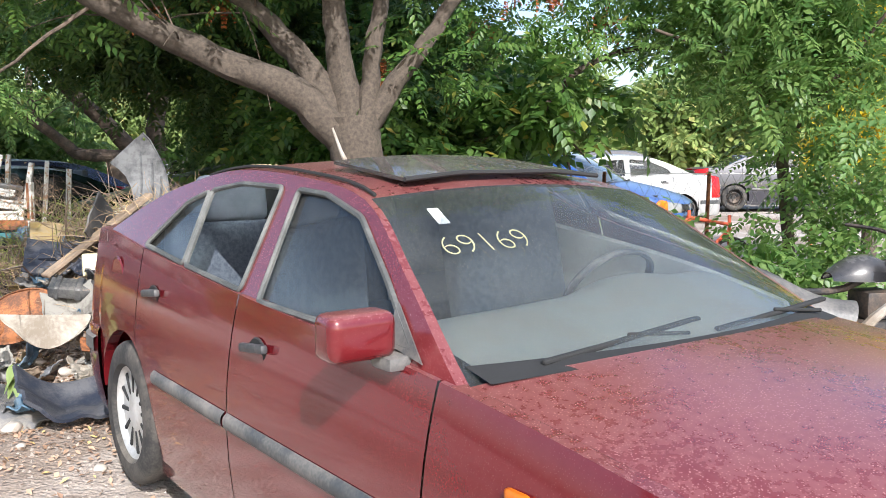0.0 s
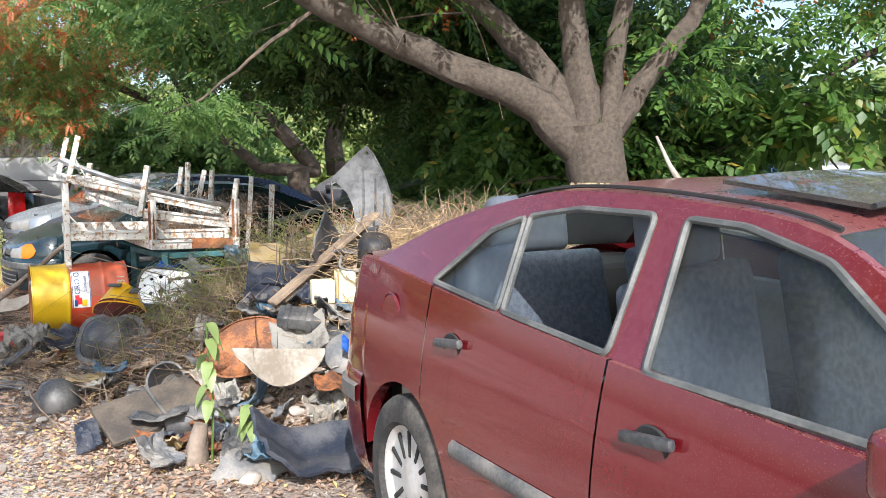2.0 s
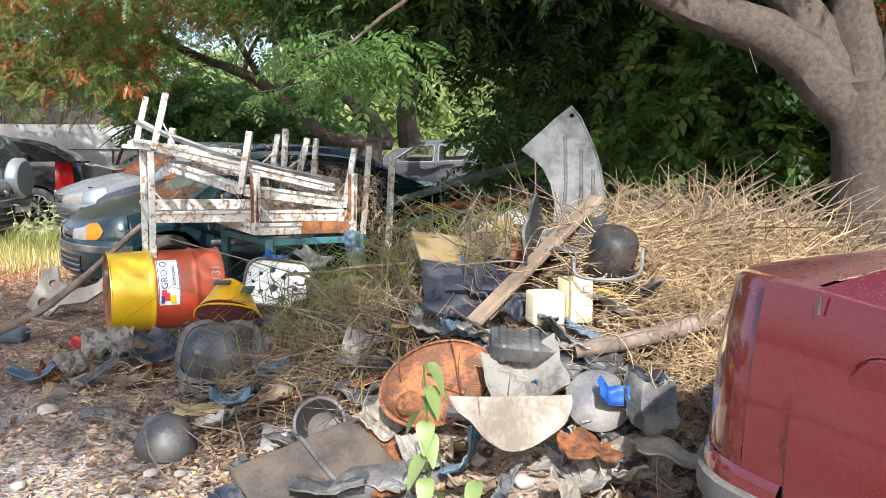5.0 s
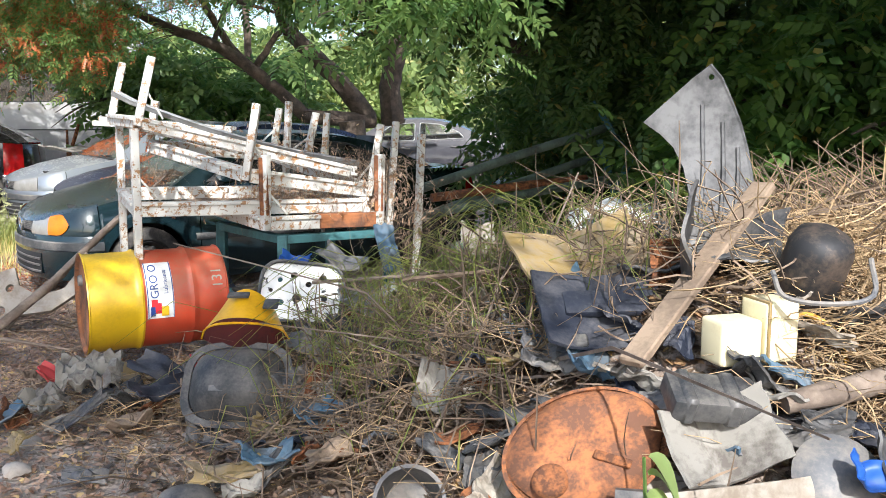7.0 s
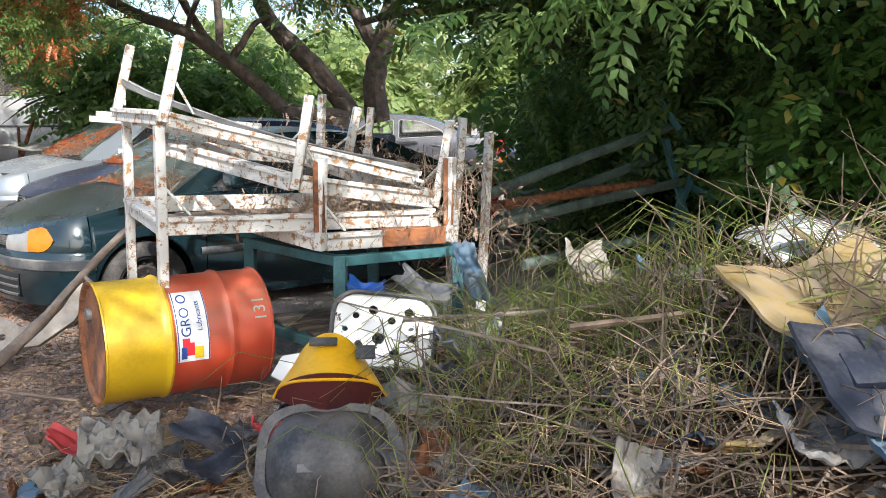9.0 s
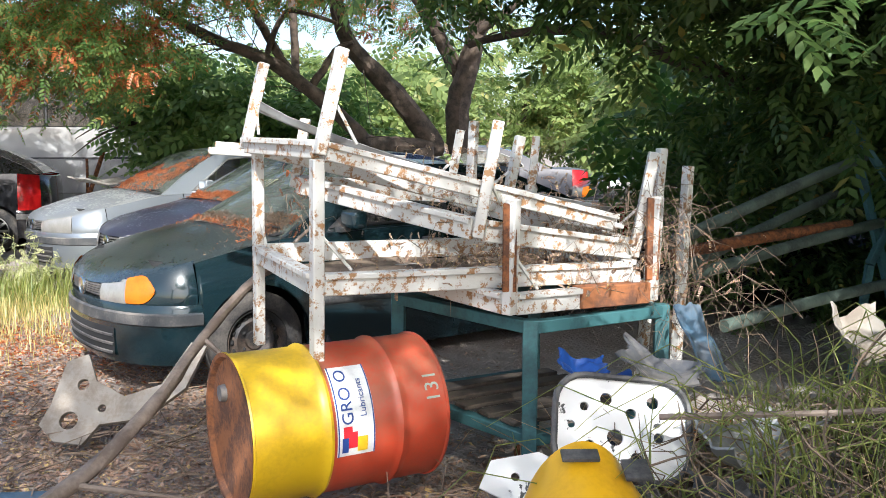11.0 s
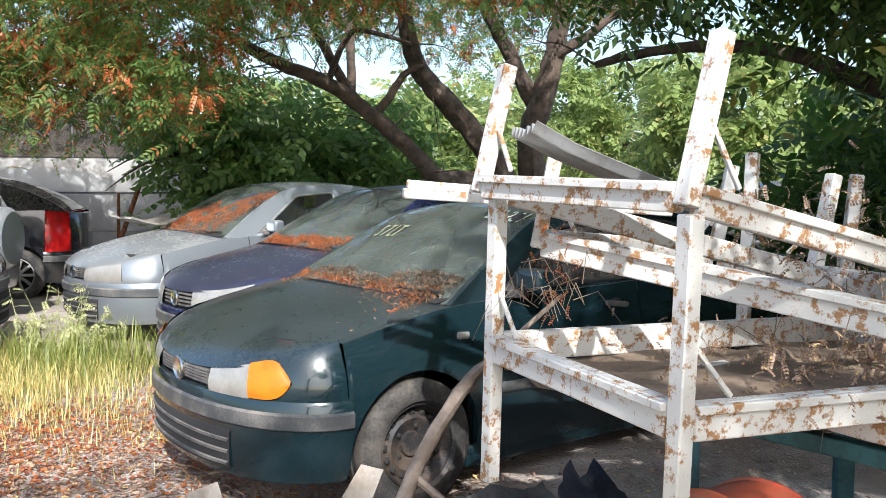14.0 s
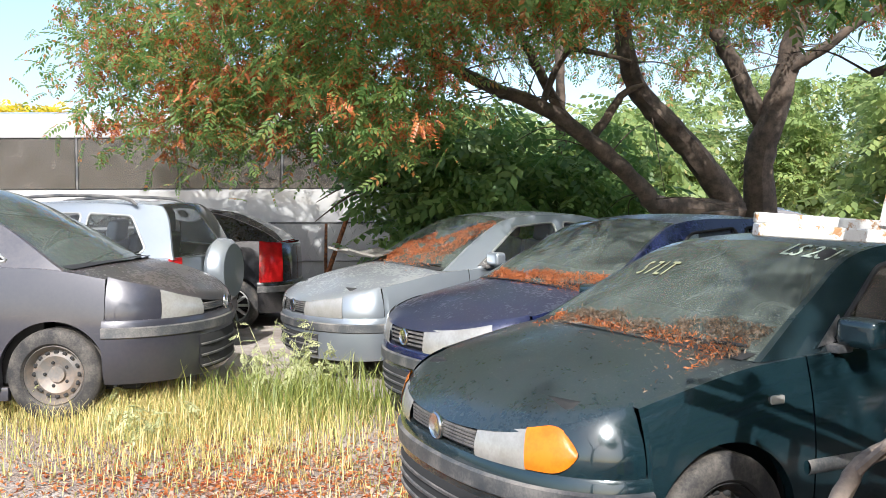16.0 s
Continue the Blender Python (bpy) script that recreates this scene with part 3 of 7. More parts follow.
                part("slat", sweep(True, -0.54, 0.54, [(0.016, z), (0.024, z + 0.004), (0.024, z + 0.016), (0.016, z + 0.02)], 14), bt, bumper)
        band = [(-0.005, b1), (0.0, b1 + 0.02), (-0.004, (b1 + zt) / 2), (-0.02, zt - 0.01), (-0.035, zt + 0.004)]
        if front:
            g, la, ind = S["front"]
            part("grille", sweep(True, -g, g, [(o - 0.03, z) for o, z in band], 10, 0, zt), "dark", root)
            ns = S.get("slats", 5)
            for j in range(ns):
                z = b1 + 0.015 + (zt - b1 - 0.03) * (j + 0.3) / ns
                part("grille_bar", sweep(True, -g + 0.01, g - 0.01, [(-0.03, z), (-0.008, z + 0.003), (-0.008, z + 0.012), (-0.03, z + 0.016)], 10), "trim", root)
            part("badge", lathe([(0.001, 0.0), (0.045, 0.0), (0.052, 0.006), (0.058, 0.0), (0.058, -0.01)], 24, "X"), "chrome", root, "round chrome emblem", pose(-0.004, 0, (b1 + zt) / 2 + 0.005) @ Matrix.Scale(-1, 4, (1, 0, 0)))
            for s in (1, -1):
                lamp = part("headlight", sweep(True, s * g, s * la, [(o + 0.008, z) for o, z in band], 10, 0, zt), "lamp", root, "dusty clouded headlight")
                if ind > la:
                    part("indicator", sweep(True, s * la, s * ind, [(o + 0.012, z + 0.004) for o, z in band], 12, 0, zt, True), S.get("indicator", "amber"), root, "amber turn signal")
                part("front_corner", sweep(True, s * la, s * 1.0, band, 12, 0, zt), col, root)
        else:
            la = S["rear"]
            part("tail_panel", sweep(False, -la, la, band, 14, 0, zt), col, root)
            for s in (1, -1):
                part("tail_light", sweep(False, s * la, s * S.get("lamp_end", 1.0), [(o + 0.01, z) for o, z in band], 9, 0, zt), "redlamp", root, "red tail light")
                if S.get("lamp_end", 1.0) < 1:
                    part("rear_corner", sweep(False, s * S["lamp_end"], s * 1.0, band, 14, 0, zt), col, root)

    # bonnet and rear deck
    bow = S.get("bow", 0.14)
    def bonnet(u, w):
        t = (w - 0.5) * 2
        x0, x1 = nose_x(t) * 0.97 + 0.008, cowl - bow * (1 - t * t) - 0.015
        x = x0 + (x1 - x0) * u
        z = ztop(x) + 0.004 + S.get("crown", 0.065) * (1 - t ** 2) * min(1, u * 2.2) + 0.01 * (1 - abs(t) ** 6)
        z -= 0.025 * max(0.0, 1 - u * 9) ** 2
        return (x, t * (skin(x, ztop(x)) - 0.036), z)
    bon = part("bonnet", grid(bonnet, 22, 21), S.get("bonnet_paint", col), root)
    def boot(u, w):
        t = (w - 0.5) * 2
        x0, x1 = deck + 0.08 * (1 - t * t) + 0.012, tail_x(t) - 0.03
        x = x0 + (max(x1, x0 + 0.01) - x0) * u
        z = ztop(min(x, L)) + 0.004 + 0.025 * (1 - t ** 2)
        return (x, t * (skin(x, ztop(x)) - 0.036), z)
    part("boot_lid", grid(boot, 10, 21), col, root)

    # cabin skin
    ws_end, roof_end = S["ws_end"], S["roof_end"]   # x at the windscreen's and the roof's upper rear end
    cols = [-1, -0.965, -0.9, -0.75, -0.55, -0.3, 0, 0.3, 0.55, 0.75, 0.9, 0.965, 1]
    def row(p, kind):
        e = cabin(p.x, p.z)
        ks = {"f": bow, "r": -0.07, "t": 0.0}[kind]
        out = []
        for t in cols:
            g = 1 - t * t
            fr = max(0.0, min(1, (p.z - ztop(p.x)) / 0.35))
            k = ks if kind != "t" else 0.0
            fade = (1 - fr * 0.75) if kind == "f" else 1
            out.append((p.x - k * fade * g, t * e, p.z + (0.010 + 0.026 * fr) * g))
        return out
    rows = []
    for p in up:
        kind = "f" if p.x < ws_end else ("r" if p.x > roof_end else "t")
        rows.append((p, kind, row(p, kind)))
    # roof fore and aft bow eases in from the glass
    for i, (p, kind, r) in enumerate(rows):
        if kind == "t":
            df, dr = p.x - ws_end, roof_end - p.x
            k = bow * 0.25 * max(0, 1 - df / 0.3) - 0.07 * max(0, 1 - dr / 0.2)
            rows[i] = (p, kind, [(x - k * (1 - t * t), y, z) for (x, y, z), t in zip(r, cols)])
    def strip(i0, i1, c0, c1):
        v = [q for _, _, r in rows[i0:i1 + 1] for q in r[c0:c1 + 1]]
        k = c1 - c0 + 1
        return v, [(i * k + j, (i + 1) * k + j, (i + 1) * k + j + 1, i * k + j + 1) for i in range(i1 - i0) for j in range(k - 1)]
    i_ws = max(i for i, (p, kind, _) in enumerate(rows) if kind == "f") + 1
    i_rr = min(i for i, (p, kind, _) in enumerate(rows) if kind == "r") - 1
    n_r = len(rows) - 1
    part("roof", strip(i_ws, i_rr, 0, 12), S.get("bonnet_paint", col), root)
    wsg = part("windscreen", strip(0, i_ws, 1, 11), S.get("ws", "windscreen"), root, S.get("ws_label", "dusty windscreen"))
    rg = part("rear_window", strip(i_rr, n_r, 1, 11), S.get("rear_glass", "glass"), root)
    for a, b in ((0, 1), (11, 12)):
        part("pillar", strip(0, i_ws, a, b), col, root)
        part("pillar", strip(i_rr, n_r, a, b), col, root)

    # cabin sides with their windows
    lower = [(x, ztop(x) + 0.002) for x in np.linspace(deck, cowl, 24)]
    outline = [(p.x, p.z) for p in up] + [q for q in lower[1:-1]]
    wins = []
    for w in S["windows"]:
        dense = []
        for i, (p, q) in enumerate(zip(w, w[1:] + w[:1])):
            a, b = Vector(p), Vector(q)
            prv = Vector(w[i - 1])
            rc = min(S.get("corner", 0.045), (b - a).length * 0.3, (a - prv).length * 0.3)
            a1, a2 = a + (prv - a).normalized() * rc, a + (b - a).normalized() * rc
            for s in (0, 0.33, 0.66, 1):
                dense.append(tuple(a1 * (1 - s) ** 2 + a * (2 * s * (1 - s)) + a2 * s * s))
            for s in (0.25, 0.5, 0.75):
                dense.append(tuple(a2.lerp(b, s)))
        wins.append(dense)
    for side in (1, -1):
        bm = plate(outline, 0, wins, lambda x, z: side * cabin(x, z))
        bmesh.ops.recalc_face_normals(bm, faces=bm.faces)
        part("cabin_side", bm, col, root)
        for wi, w in enumerate(wins):
            if S.get("open_window") == (side, wi):
                pass
            else:
                gl = plate(w, 0, (), lambda x, z: side * (cabin(x, z) - 0.012))
                part("side_window", gl, S.get("side_glass", "glass"), root)
            loop = [(x, side * (cabin(x, z) + 0.002), z) for x, z in w]
            loop.append(loop[0])
            part("window_trim", tube([Vector(q) for q in loop], [S.get("trim_r", 0.012)] * len(loop), 6), S.get("window_trim", "alu"), root)

    # inside, floor and wheel wells
    zf = sill + 0.06
    bm = rbox(deck - cowl - 0.1, W - 0.34, 0.05, 0.01, 1, ((deck + cowl) / 2, 0, zf))
    part("cabin_floor", bm, "dark", root)
    for x0, x1 in ((D * 0.6, cowl), (deck - 0.25, L - 0.25)):
        part("inner_body", rbox(x1 - x0, W - 0.52, ztop((x0 + x1) / 2) - sill - 0.10, 0.02, 1, ((x0 + x1) / 2, 0, (ztop((x0 + x1) / 2) + sill) / 2 - 0.0)), "dark", root)
    for s in (1, -1):
        part("door_lining", rbox(deck - cowl - 0.3, 0.03, ztop((cowl + deck) / 2) - sill - 0.12, 0.01, 1, ((cowl + deck) / 2, s * (hw - 0.12), (ztop((cowl + deck) / 2) + sill) / 2 - 0.02)), S.get("lining", "dark"), root)
        part("sill", rbox(hubs[1] - hubs[0] - 2 * AR + 0.1, 0.05, 0.10, 0.015, 2, ((hubs[0] + hubs[1]) / 2, s * (hw - 0.075), sill - 0.02)), col, root)
    # dashboard, seats
    part("dashboard", grid(lambda u, w: (cowl - 0.02 + u * 0.62 - 0.10 * (1 - (2 * w - 1) ** 2) * (1 - u), (w - 0.5) * (W - 0.40), ztop(cowl) - 0.03 + 0.05 * math.sin(u * 2.4) + 0.05 * math.exp(-((w - 0.27) / 0.12) ** 2) * u - 0.3 * max(0, u - 0.8)), 14, 25), "dash", root, "dusty grey dashboard")
    zs = zf + 0.12
    seats = [(cowl + 1.15, 0.36, 0.50), (cowl + 1.15, -0.36, 0.50)] + ([(cowl + 1.98, 0.36, 0.56), (cowl + 1.98, -0.36, 0.56)] if S.get("rear_seats", True) else [])
    for x, y, wd in seats:
        st = part("seat", join(rbox(0.52, wd, 0.18, 0.05, 3, (x - 0.22, y, zs + 0.12)), rbox(0.13, wd, 0.62, 0.05, 3, (0, 0, 0), pose(x + 0.10, y, zs + 0.46, 0, 14, 0))), S.get("seat", "seat"), root, "blue-grey patterned fabric seat")
        part("headrest", rbox(0.11, 0.31, 0.21, 0.045, 3, (0, 0, 0), pose(x + 0.21, y, zs + 0.86, 0, 10, 0)), "seat_plain", st)
    sw = [(0.185 * math.cos(a), 0.185 * math.sin(a), 0) for a in np.linspace(0, 2 * math.pi, 25)]
    part("steering_wheel", tube(sw, [0.014] * 25, 6), "trim", root, "", pose(cowl + 0.66, -0.36, ztop(cowl) - 0.06, 0, 62, 0))
    # mirrors, handles, mouldings, wipers
    for s in (1, -1):
        mx, mz = S["mirror"]
        e = cabin(mx, mz)
        mr = s in S.get("mirrors", (1, -1)) and part("wing_mirror", rbox(0.105, 0.185, 0.118, 0.034, 4, (mx + 0.03, s * (e + 0.135), mz + 0.02)), S.get("mirror_paint", col), root, "wing mirror")
        mr and part("mirror_foot", rbox(0.09, 0.10, 0.035, 0.012, 2, (mx + 0.0, s * (e + 0.035), mz - 0.05)), "trim", mr)
        mr and part("mirror_plate", plate([(mx - 0.10, mz - 0.045), (mx + 0.075, mz - 0.02), (mx + 0.085, mz + 0.075)], 0.006, (), lambda x, z: s * (cabin(x, z) + 0.006)), "plastic", mr, "black plastic mirror triangle")
        mr and part("mirror_face", rbox(0.01, 0.115, 0.055, 0.004, 1, (mx + 0.0785, s * (e + 0.135), mz + 0.02)), "chrome", mr)
        for hx, hzz in S["handles"]:
            y = s * skin(hx, hzz)
            hd = part("door_handle", rbox(0.175, 0.026, 0.030, 0.012, 2, (0, 0, 0), pose(hx, y + s * 0.016, hzz + 0.008, 0, 7, 0)), S.get("handle", "trim"), root, "grey plastic door handle")
            # dark disc: the shade in the body-coloured handle recess, given as colour
            part("handle_recess_shade", lathe([(0.0005, -0.004), (0.030, 0.0), (0.042, 0.002), (0.046, -0.004)], 22), "dark", hd, "", pose(hx + 0.0, y + s * 0.0015, hzz - 0.004) @ Matrix.Diagonal((1.35, s, 0.95, 1)))
        if S.get("moulding"):
            z0, xs = S["moulding"], [hubs[0] + AR + 0.04] + cuts[1:-1] + [hubs[1] - AR - 0.04]
            for a, b in zip(xs, xs[1:]):
                n = 8
                def strip_fn(u, w, a=a, b=b):
                    x = a + 0.008 + (b - a - 0.016) * u
                    z = z0 - 0.03 + 0.06 * w
                    return (x, s * (skin(x, z) + 0.002 + 0.016 * math.sin(math.pi * w) ** 0.5), z)
                part("side_moulding", grid(strip_fn, n, 6), "trim", root, "grey rubbing strip")
    for s, y in ((0, 0.34), (1, -0.30)):
        p = rows[0][0]
        a, b = Vector((cowl - 0.06, y + 0.22, ztop(cowl) + 0.042)), Vector((cowl + 0.0, y - 0.42, ztop(cowl) + 0.062))
        part("wiper", join(beam(a, b, 0.018, 0.014), beam(b + Vector((-0.05, 0.1, -0.02)), (a + b) / 2 + Vector((0, 0, 0.012)), 0.012, 0.012)), "dark", root, "black wiper")
    part("cowl_panel", grid(lambda u, w: (cowl - bow * (1 - (2 * w - 1) ** 2) - 0.055 + 0.10 * u, (w - 0.5) * 2 * (hw - 0.12), ztop(cowl) + 0.012 + 0.022 * u + 0.045 * (1 - (2 * w - 1) ** 2) * (1 - u * 0.6)), 4, 17), "dark", root)
    for i, h in enumerate(hubs):
        for s in (1, -1):
            wheel_parts(root, h, s * (hw - 0.105), hz, R, 0.19, S["rim"], S.get("steer", 0) if i == 0 else 0)
    part("underbody", rbox(L - 0.9, W - 0.5, 0.05, 0.01, 1, (L / 2, 0, sill + 0.0)), "dark", root)
    return root, dict(skin=skin, cabin=cabin, ztop=ztop, rows=rows)


def saloon(**kw):
    S = dict(L=4.62, W=1.74, nose=0.50, tail=0.38, hubs=(0.90, 3.60), R=0.31, arch=0.355, sill=0.21, bump=(0.20, 0.58),
             top=[(0, 0.70), (0.3, 0.78), (0.7, 0.87), (1.15, 0.945), (2.3, 0.985), (3.4, 1.03), (4.2, 1.03), (4.62, 0.98)],
             up=[(1.12, 0.95), (1.5, 1.20), (1.92, 1.40), (2.5, 1.435), (3.05, 1.38), (3.5, 1.22), (3.85, 1.05)],
             ws_end=1.86, roof_end=2.98, cuts=[1.35, 2.45, 3.42], front=(0.36, 0.72, 0.90), rear=0.66, mirror=(1.55, 1.03), handles=[(2.25, 0.86), (3.22, 0.89)],
             windows=[[(1.50, 1.00), (1.98, 1.33), (2.42, 1.365), (2.42, 1.015)], [(2.52, 1.02), (2.52, 1.368), (2.92, 1.335), (3.30, 1.18), (3.40, 1.07)]],
             rim="steel_rim", moulding=0.52, paint="green", label="dark green saloon car")
    S.update(kw)
    return make_car(S)


# red saloon beside which the walk begins
RED, RED_FN = saloon(name="car", at=(1.455, 1.31), turn=126.4, z=0.06, L=4.58, W=1.66, nose=0.5, tail=0.42, corner=0.022, handle="plastic", trim_r=0.0105, mirrors=(1,), rear=0.30, lamp_end=0.52, hubs=(1.0, 3.66), R=0.315, arch=0.365, paint="red",
    top=[(0, 0.70), (0.3, 0.76), (0.7, 0.83), (1.42, 0.915), (2.5, 0.975), (3.5, 1.045), (4.0, 1.09), (4.3, 1.085), (4.48, 1.05), (4.58, 0.97)],
    up=[(1.36, 0.905), (1.72, 1.12), (2.06, 1.30), (2.5, 1.36), (3.0, 1.375), (3.35, 1.325), (3.65, 1.245), (4.02, 1.09)], ws_end=2.0, roof_end=3.2, tumble=0.54, bow=0.16,
    cuts=[1.42, 2.53, 3.50], mirror=(1.60, 0.98), handles=[(2.33, 0.83), (3.30, 0.88)], bump=(0.20, 0.64), sill=0.20,
    windows=[[(1.56, 0.955), (1.78, 1.10), (2.03, 1.25), (2.28, 1.308), (2.47, 1.318), (2.405, 0.968)], [(2.55, 0.985), (2.585, 1.322), (2.90, 1.327), (3.125, 1.297), (3.055, 1.02)], [(3.078, 1.022), (3.148, 1.293), (3.30, 1.245), (3.52, 1.06)]],
    open_window=(1, 1), rim="cap", moulding=0.56, rear_glass="glass", lining="beige", window_trim="rubber_grey", label="dusty dark red saloon car with a numbered windscreen")

# the row of parked cars under the trees
GREEN, GREEN_FN = saloon(at=(-7.12, 9.62), turn=44, z=0.02, scale=0.95, L=4.5, nose=0.42, hubs=(0.80, 3.50), paint="green",
    top=[(0, 0.68), (0.2, 0.76), (0.6, 0.86), (1.03, 0.935), (2.2, 0.975), (3.3, 1.02), (4.1, 1.02), (4.5, 0.97)],
    up=[(1.02, 0.94), (1.4, 1.16), (1.80, 1.345), (2.4, 1.385), (2.95, 1.33), (3.4, 1.18), (3.75, 1.04)], ws_end=1.75, roof_end=2.88, cuts=[1.25, 2.33, 3.3], mirror=(1.43, 1.02), handles=[(2.13, 0.86), (3.1, 0.89)],
    windows=[[(1.42, 0.99), (1.88, 1.285), (2.32, 1.32), (2.32, 1.0)], [(2.42, 1.01), (2.42, 1.322), (2.82, 1.285), (3.18, 1.14), (3.28, 1.055)]], ws="dusty_glass", ws_label="windscreen thick with dust", side_glass="dark_glass", window_trim="dark", label="dark green saloon car with leaves heaped on its bonnet", group="parked cars", front=(0.36, 0.66, 0.87))
BLUE, BLUE_FN = saloon(at=(-7.98, 11.58), turn=46, z=0.05, scale=0.95, L=4.1, W=1.71, nose=0.5, hubs=(0.85, 3.46), paint="blue", ws="dusty_glass", window_trim="dark", front=(0.30, 0.88, 0.88), slats=4,
    top=[(0, 0.72), (0.3, 0.80), (0.7, 0.88), (1.1, 0.95), (2.3, 0.985), (3.4, 1.04), (4.1, 1.0)],
    up=[(1.06, 0.96), (1.5, 1.22), (1.88, 1.40), (2.5, 1.43), (3.2, 1.37), (3.65, 1.2), (3.95, 1.03)], roof_end=3.2, ws_end=1.82, cuts=[1.3, 2.35, 3.2], label="dusty dark blue hatchback car", group="parked cars")
SILVER, SILVER_FN = saloon(at=(-9.5, 13.0), turn=47, z=0.08, scale=0.94, paint="silver", ws="dusty_glass", window_trim="alu", front=(0.30, 0.80, 0.80), label="silver saloon car with seeds and leaves on its windscreen", group="parked cars")
VAN, VAN_FN = saloon(name="people_carrier", at=(-9.58, 12.08), turn=198, z=0.10, scale=0.95, L=4.55, W=1.81, nose=0.62, tail=0.2, hubs=(0.98, 3.7), R=0.325, arch=0.375, paint="greyblue", rim="grey_rim", ws="dusty_glass", front=(0.48, 0.84, 0.84), bump=(0.24, 0.70), steer=0, bow=0.2, slats=4,
    top=[(0, 0.78), (0.3, 0.90), (0.7, 1.0), (1.1, 1.06), (2.4, 1.08), (4.3, 1.10), (4.55, 1.08)],
    up=[(0.92, 1.04), (1.4, 1.36), (1.95, 1.62), (2.8, 1.70), (3.8, 1.68), (4.25, 1.58), (4.45, 1.1)], ws_end=1.9, roof_end=4.1, cuts=[1.52, 2.65, 3.5], mirror=(1.62, 1.14), handles=[(2.4, 0.95), (3.4, 0.95)], moulding=0.62,
    windows=[[(1.30, 1.11), (1.62, 1.32), (1.62, 1.11)], [(1.72, 1.11), (1.75, 1.42), (2.05, 1.56), (2.58, 1.60), (2.58, 1.11)], [(2.68, 1.12), (2.68, 1.60), (3.42, 1.60), (3.42, 1.12)], [(3.55, 1.12), (3.55, 1.58), (4.1, 1.52), (4.25, 1.14)]],
    label="grey-blue people carrier with a thick coat of dust", group="parked cars")
SUV, SUV_FN = saloon(name="off_road_car", at=(-14.32, 13.08), turn=9, z=0.06, scale=0.9, L=4.1, W=1.74, nose=0.4, tail=0.12, hubs=(0.8, 3.25), R=0.35, arch=0.41, hub_z=0.36, sill=0.33, bump=(0.36, 0.70), paint="silver", rim="alloy",
    top=[(0, 0.88), (0.4, 0.98), (1.1, 1.05), (2.4, 1.08), (4.1, 1.12)],
    up=[(1.05, 1.04), (1.4, 1.32), (1.75, 1.58), (2.6, 1.66), (3.6, 1.64), (3.85, 1.56), (4.02, 1.1)], ws_end=1.7, roof_end=3.7, cuts=[1.35, 2.35, 3.1], mirror=(1.5, 1.13), handles=[(2.2, 0.98), (2.95, 0.98)], rear=0.8,
    windows=[[(1.5, 1.12), (1.8, 1.5), (2.3, 1.56), (2.3, 1.12)], [(2.38, 1.12), (2.38, 1.56), (2.95, 1.56), (2.95, 1.12)], [(3.03, 1.13), (3.03, 1.56), (3.5, 1.53), (3.72, 1.2), (3.6, 1.13)]],
    label="silver off-road car with roof rails and a covered spare wheel", group="parked cars")
HATCH, HATCH_FN = saloon(at=(-15.0, 15.0), turn=20, z=0.06, L=4.1, W=1.73, nose=0.45, hubs=(0.85, 3.4), paint="black", rim="alloy", window_trim="dark", side_glass="glass", rear=0.8,
    top=[(0, 0.72), (0.5, 0.84), (1.1, 0.94), (2.3, 0.98), (3.6, 1.06), (4.1, 1.02)], up=[(1.06, 0.95), (1.5, 1.2), (1.9, 1.40), (2.5, 1.44), (3.2, 1.38), (3.7, 1.2), (3.95, 1.05)], roof_end=3.2, cuts=[1.3, 2.35, 3.2], label="black hatchback car with alloy wheels", group="parked cars")
FAR_BLUE, _ = saloon(at=(3.5, 12.6), turn=150, z=0.12, paint="midblue", label="blue saloon car behind the wire fence", group="far parked cars")
FAR_GREY, _ = saloon(at=(6.4, 20.6), turn=172, z=0.15, paint="greyblue", label="grey saloon car behind the wire fence", group="far parked cars")
FAR_WHITE, _ = saloon(at=(10.8, 22.4), turn=176, z=0.15, paint="greyblue", label="dusty grey saloon car behind the wire fence", group="far parked cars")

# ---- trees ----
def sprig_template(n, length, leaf, width, droop=0.25, seed=1):
    """A feathered leaf: pairs of leaflets along a stalk that hangs a little; each leaflet is folded."""
    rng = random.Random(seed)
    tri_v, tri_f = [], []
    for i in range(n):
        s = (i // 2 + 0.6) / (n / 2 + 0.4)
        side = 1 if i % 2 else -1
        px, pz = s * length, -droop * length * s * s
        ang = side * radians(62 - 25 * s)
        d = Vector((math.cos(ang), math.sin(ang), -0.25 - 0.3 * rng.random())).normalized()
        k = leaf * (1.0 - 0.35 * abs(s - 0.5) * 2) * rng.uniform(0.8, 1.1)
        nrm = Vector((0, 0, 1)) - d * d.z
        sd = d.cross(nrm.normalized()) * width * 0.5
        p = Vector((px, 0, pz))
        b = len(tri_v)
        tri_v += [p, p + d * k * 0.45 + sd + Vector((0, 0, 0.006)), p + d * k, p + d * k * 0.45 - sd + Vector((0, 0, 0.006))]
        tri_f += [(b, b + 1, b + 2), (b, b + 2, b + 3)]
    return np.array([tuple(v) for v in tri_v]), np.array(tri_f)


SPRIGS = [sprig_template(13, 0.34, 0.105, 0.036, 0.3, s) for s in (1, 2, 3)]
BROAD = [sprig_template(9, 0.30, 0.13, 0.06, 0.3, s) for s in (4, 5)]
CLUMP = [sprig_template(12, 0.16, 0.045, 0.035, 0.9, s) for s in (6, 7)]


def scatter(name, places, mats, templates, size, parent, seed, label="", spread=0.9, kind=""):
    """Many sprigs at places (x, y, z), each turned at random and drooping, in one mesh."""
    rng = np.random.default_rng(seed)
    vs, fs, off = [], [], 0
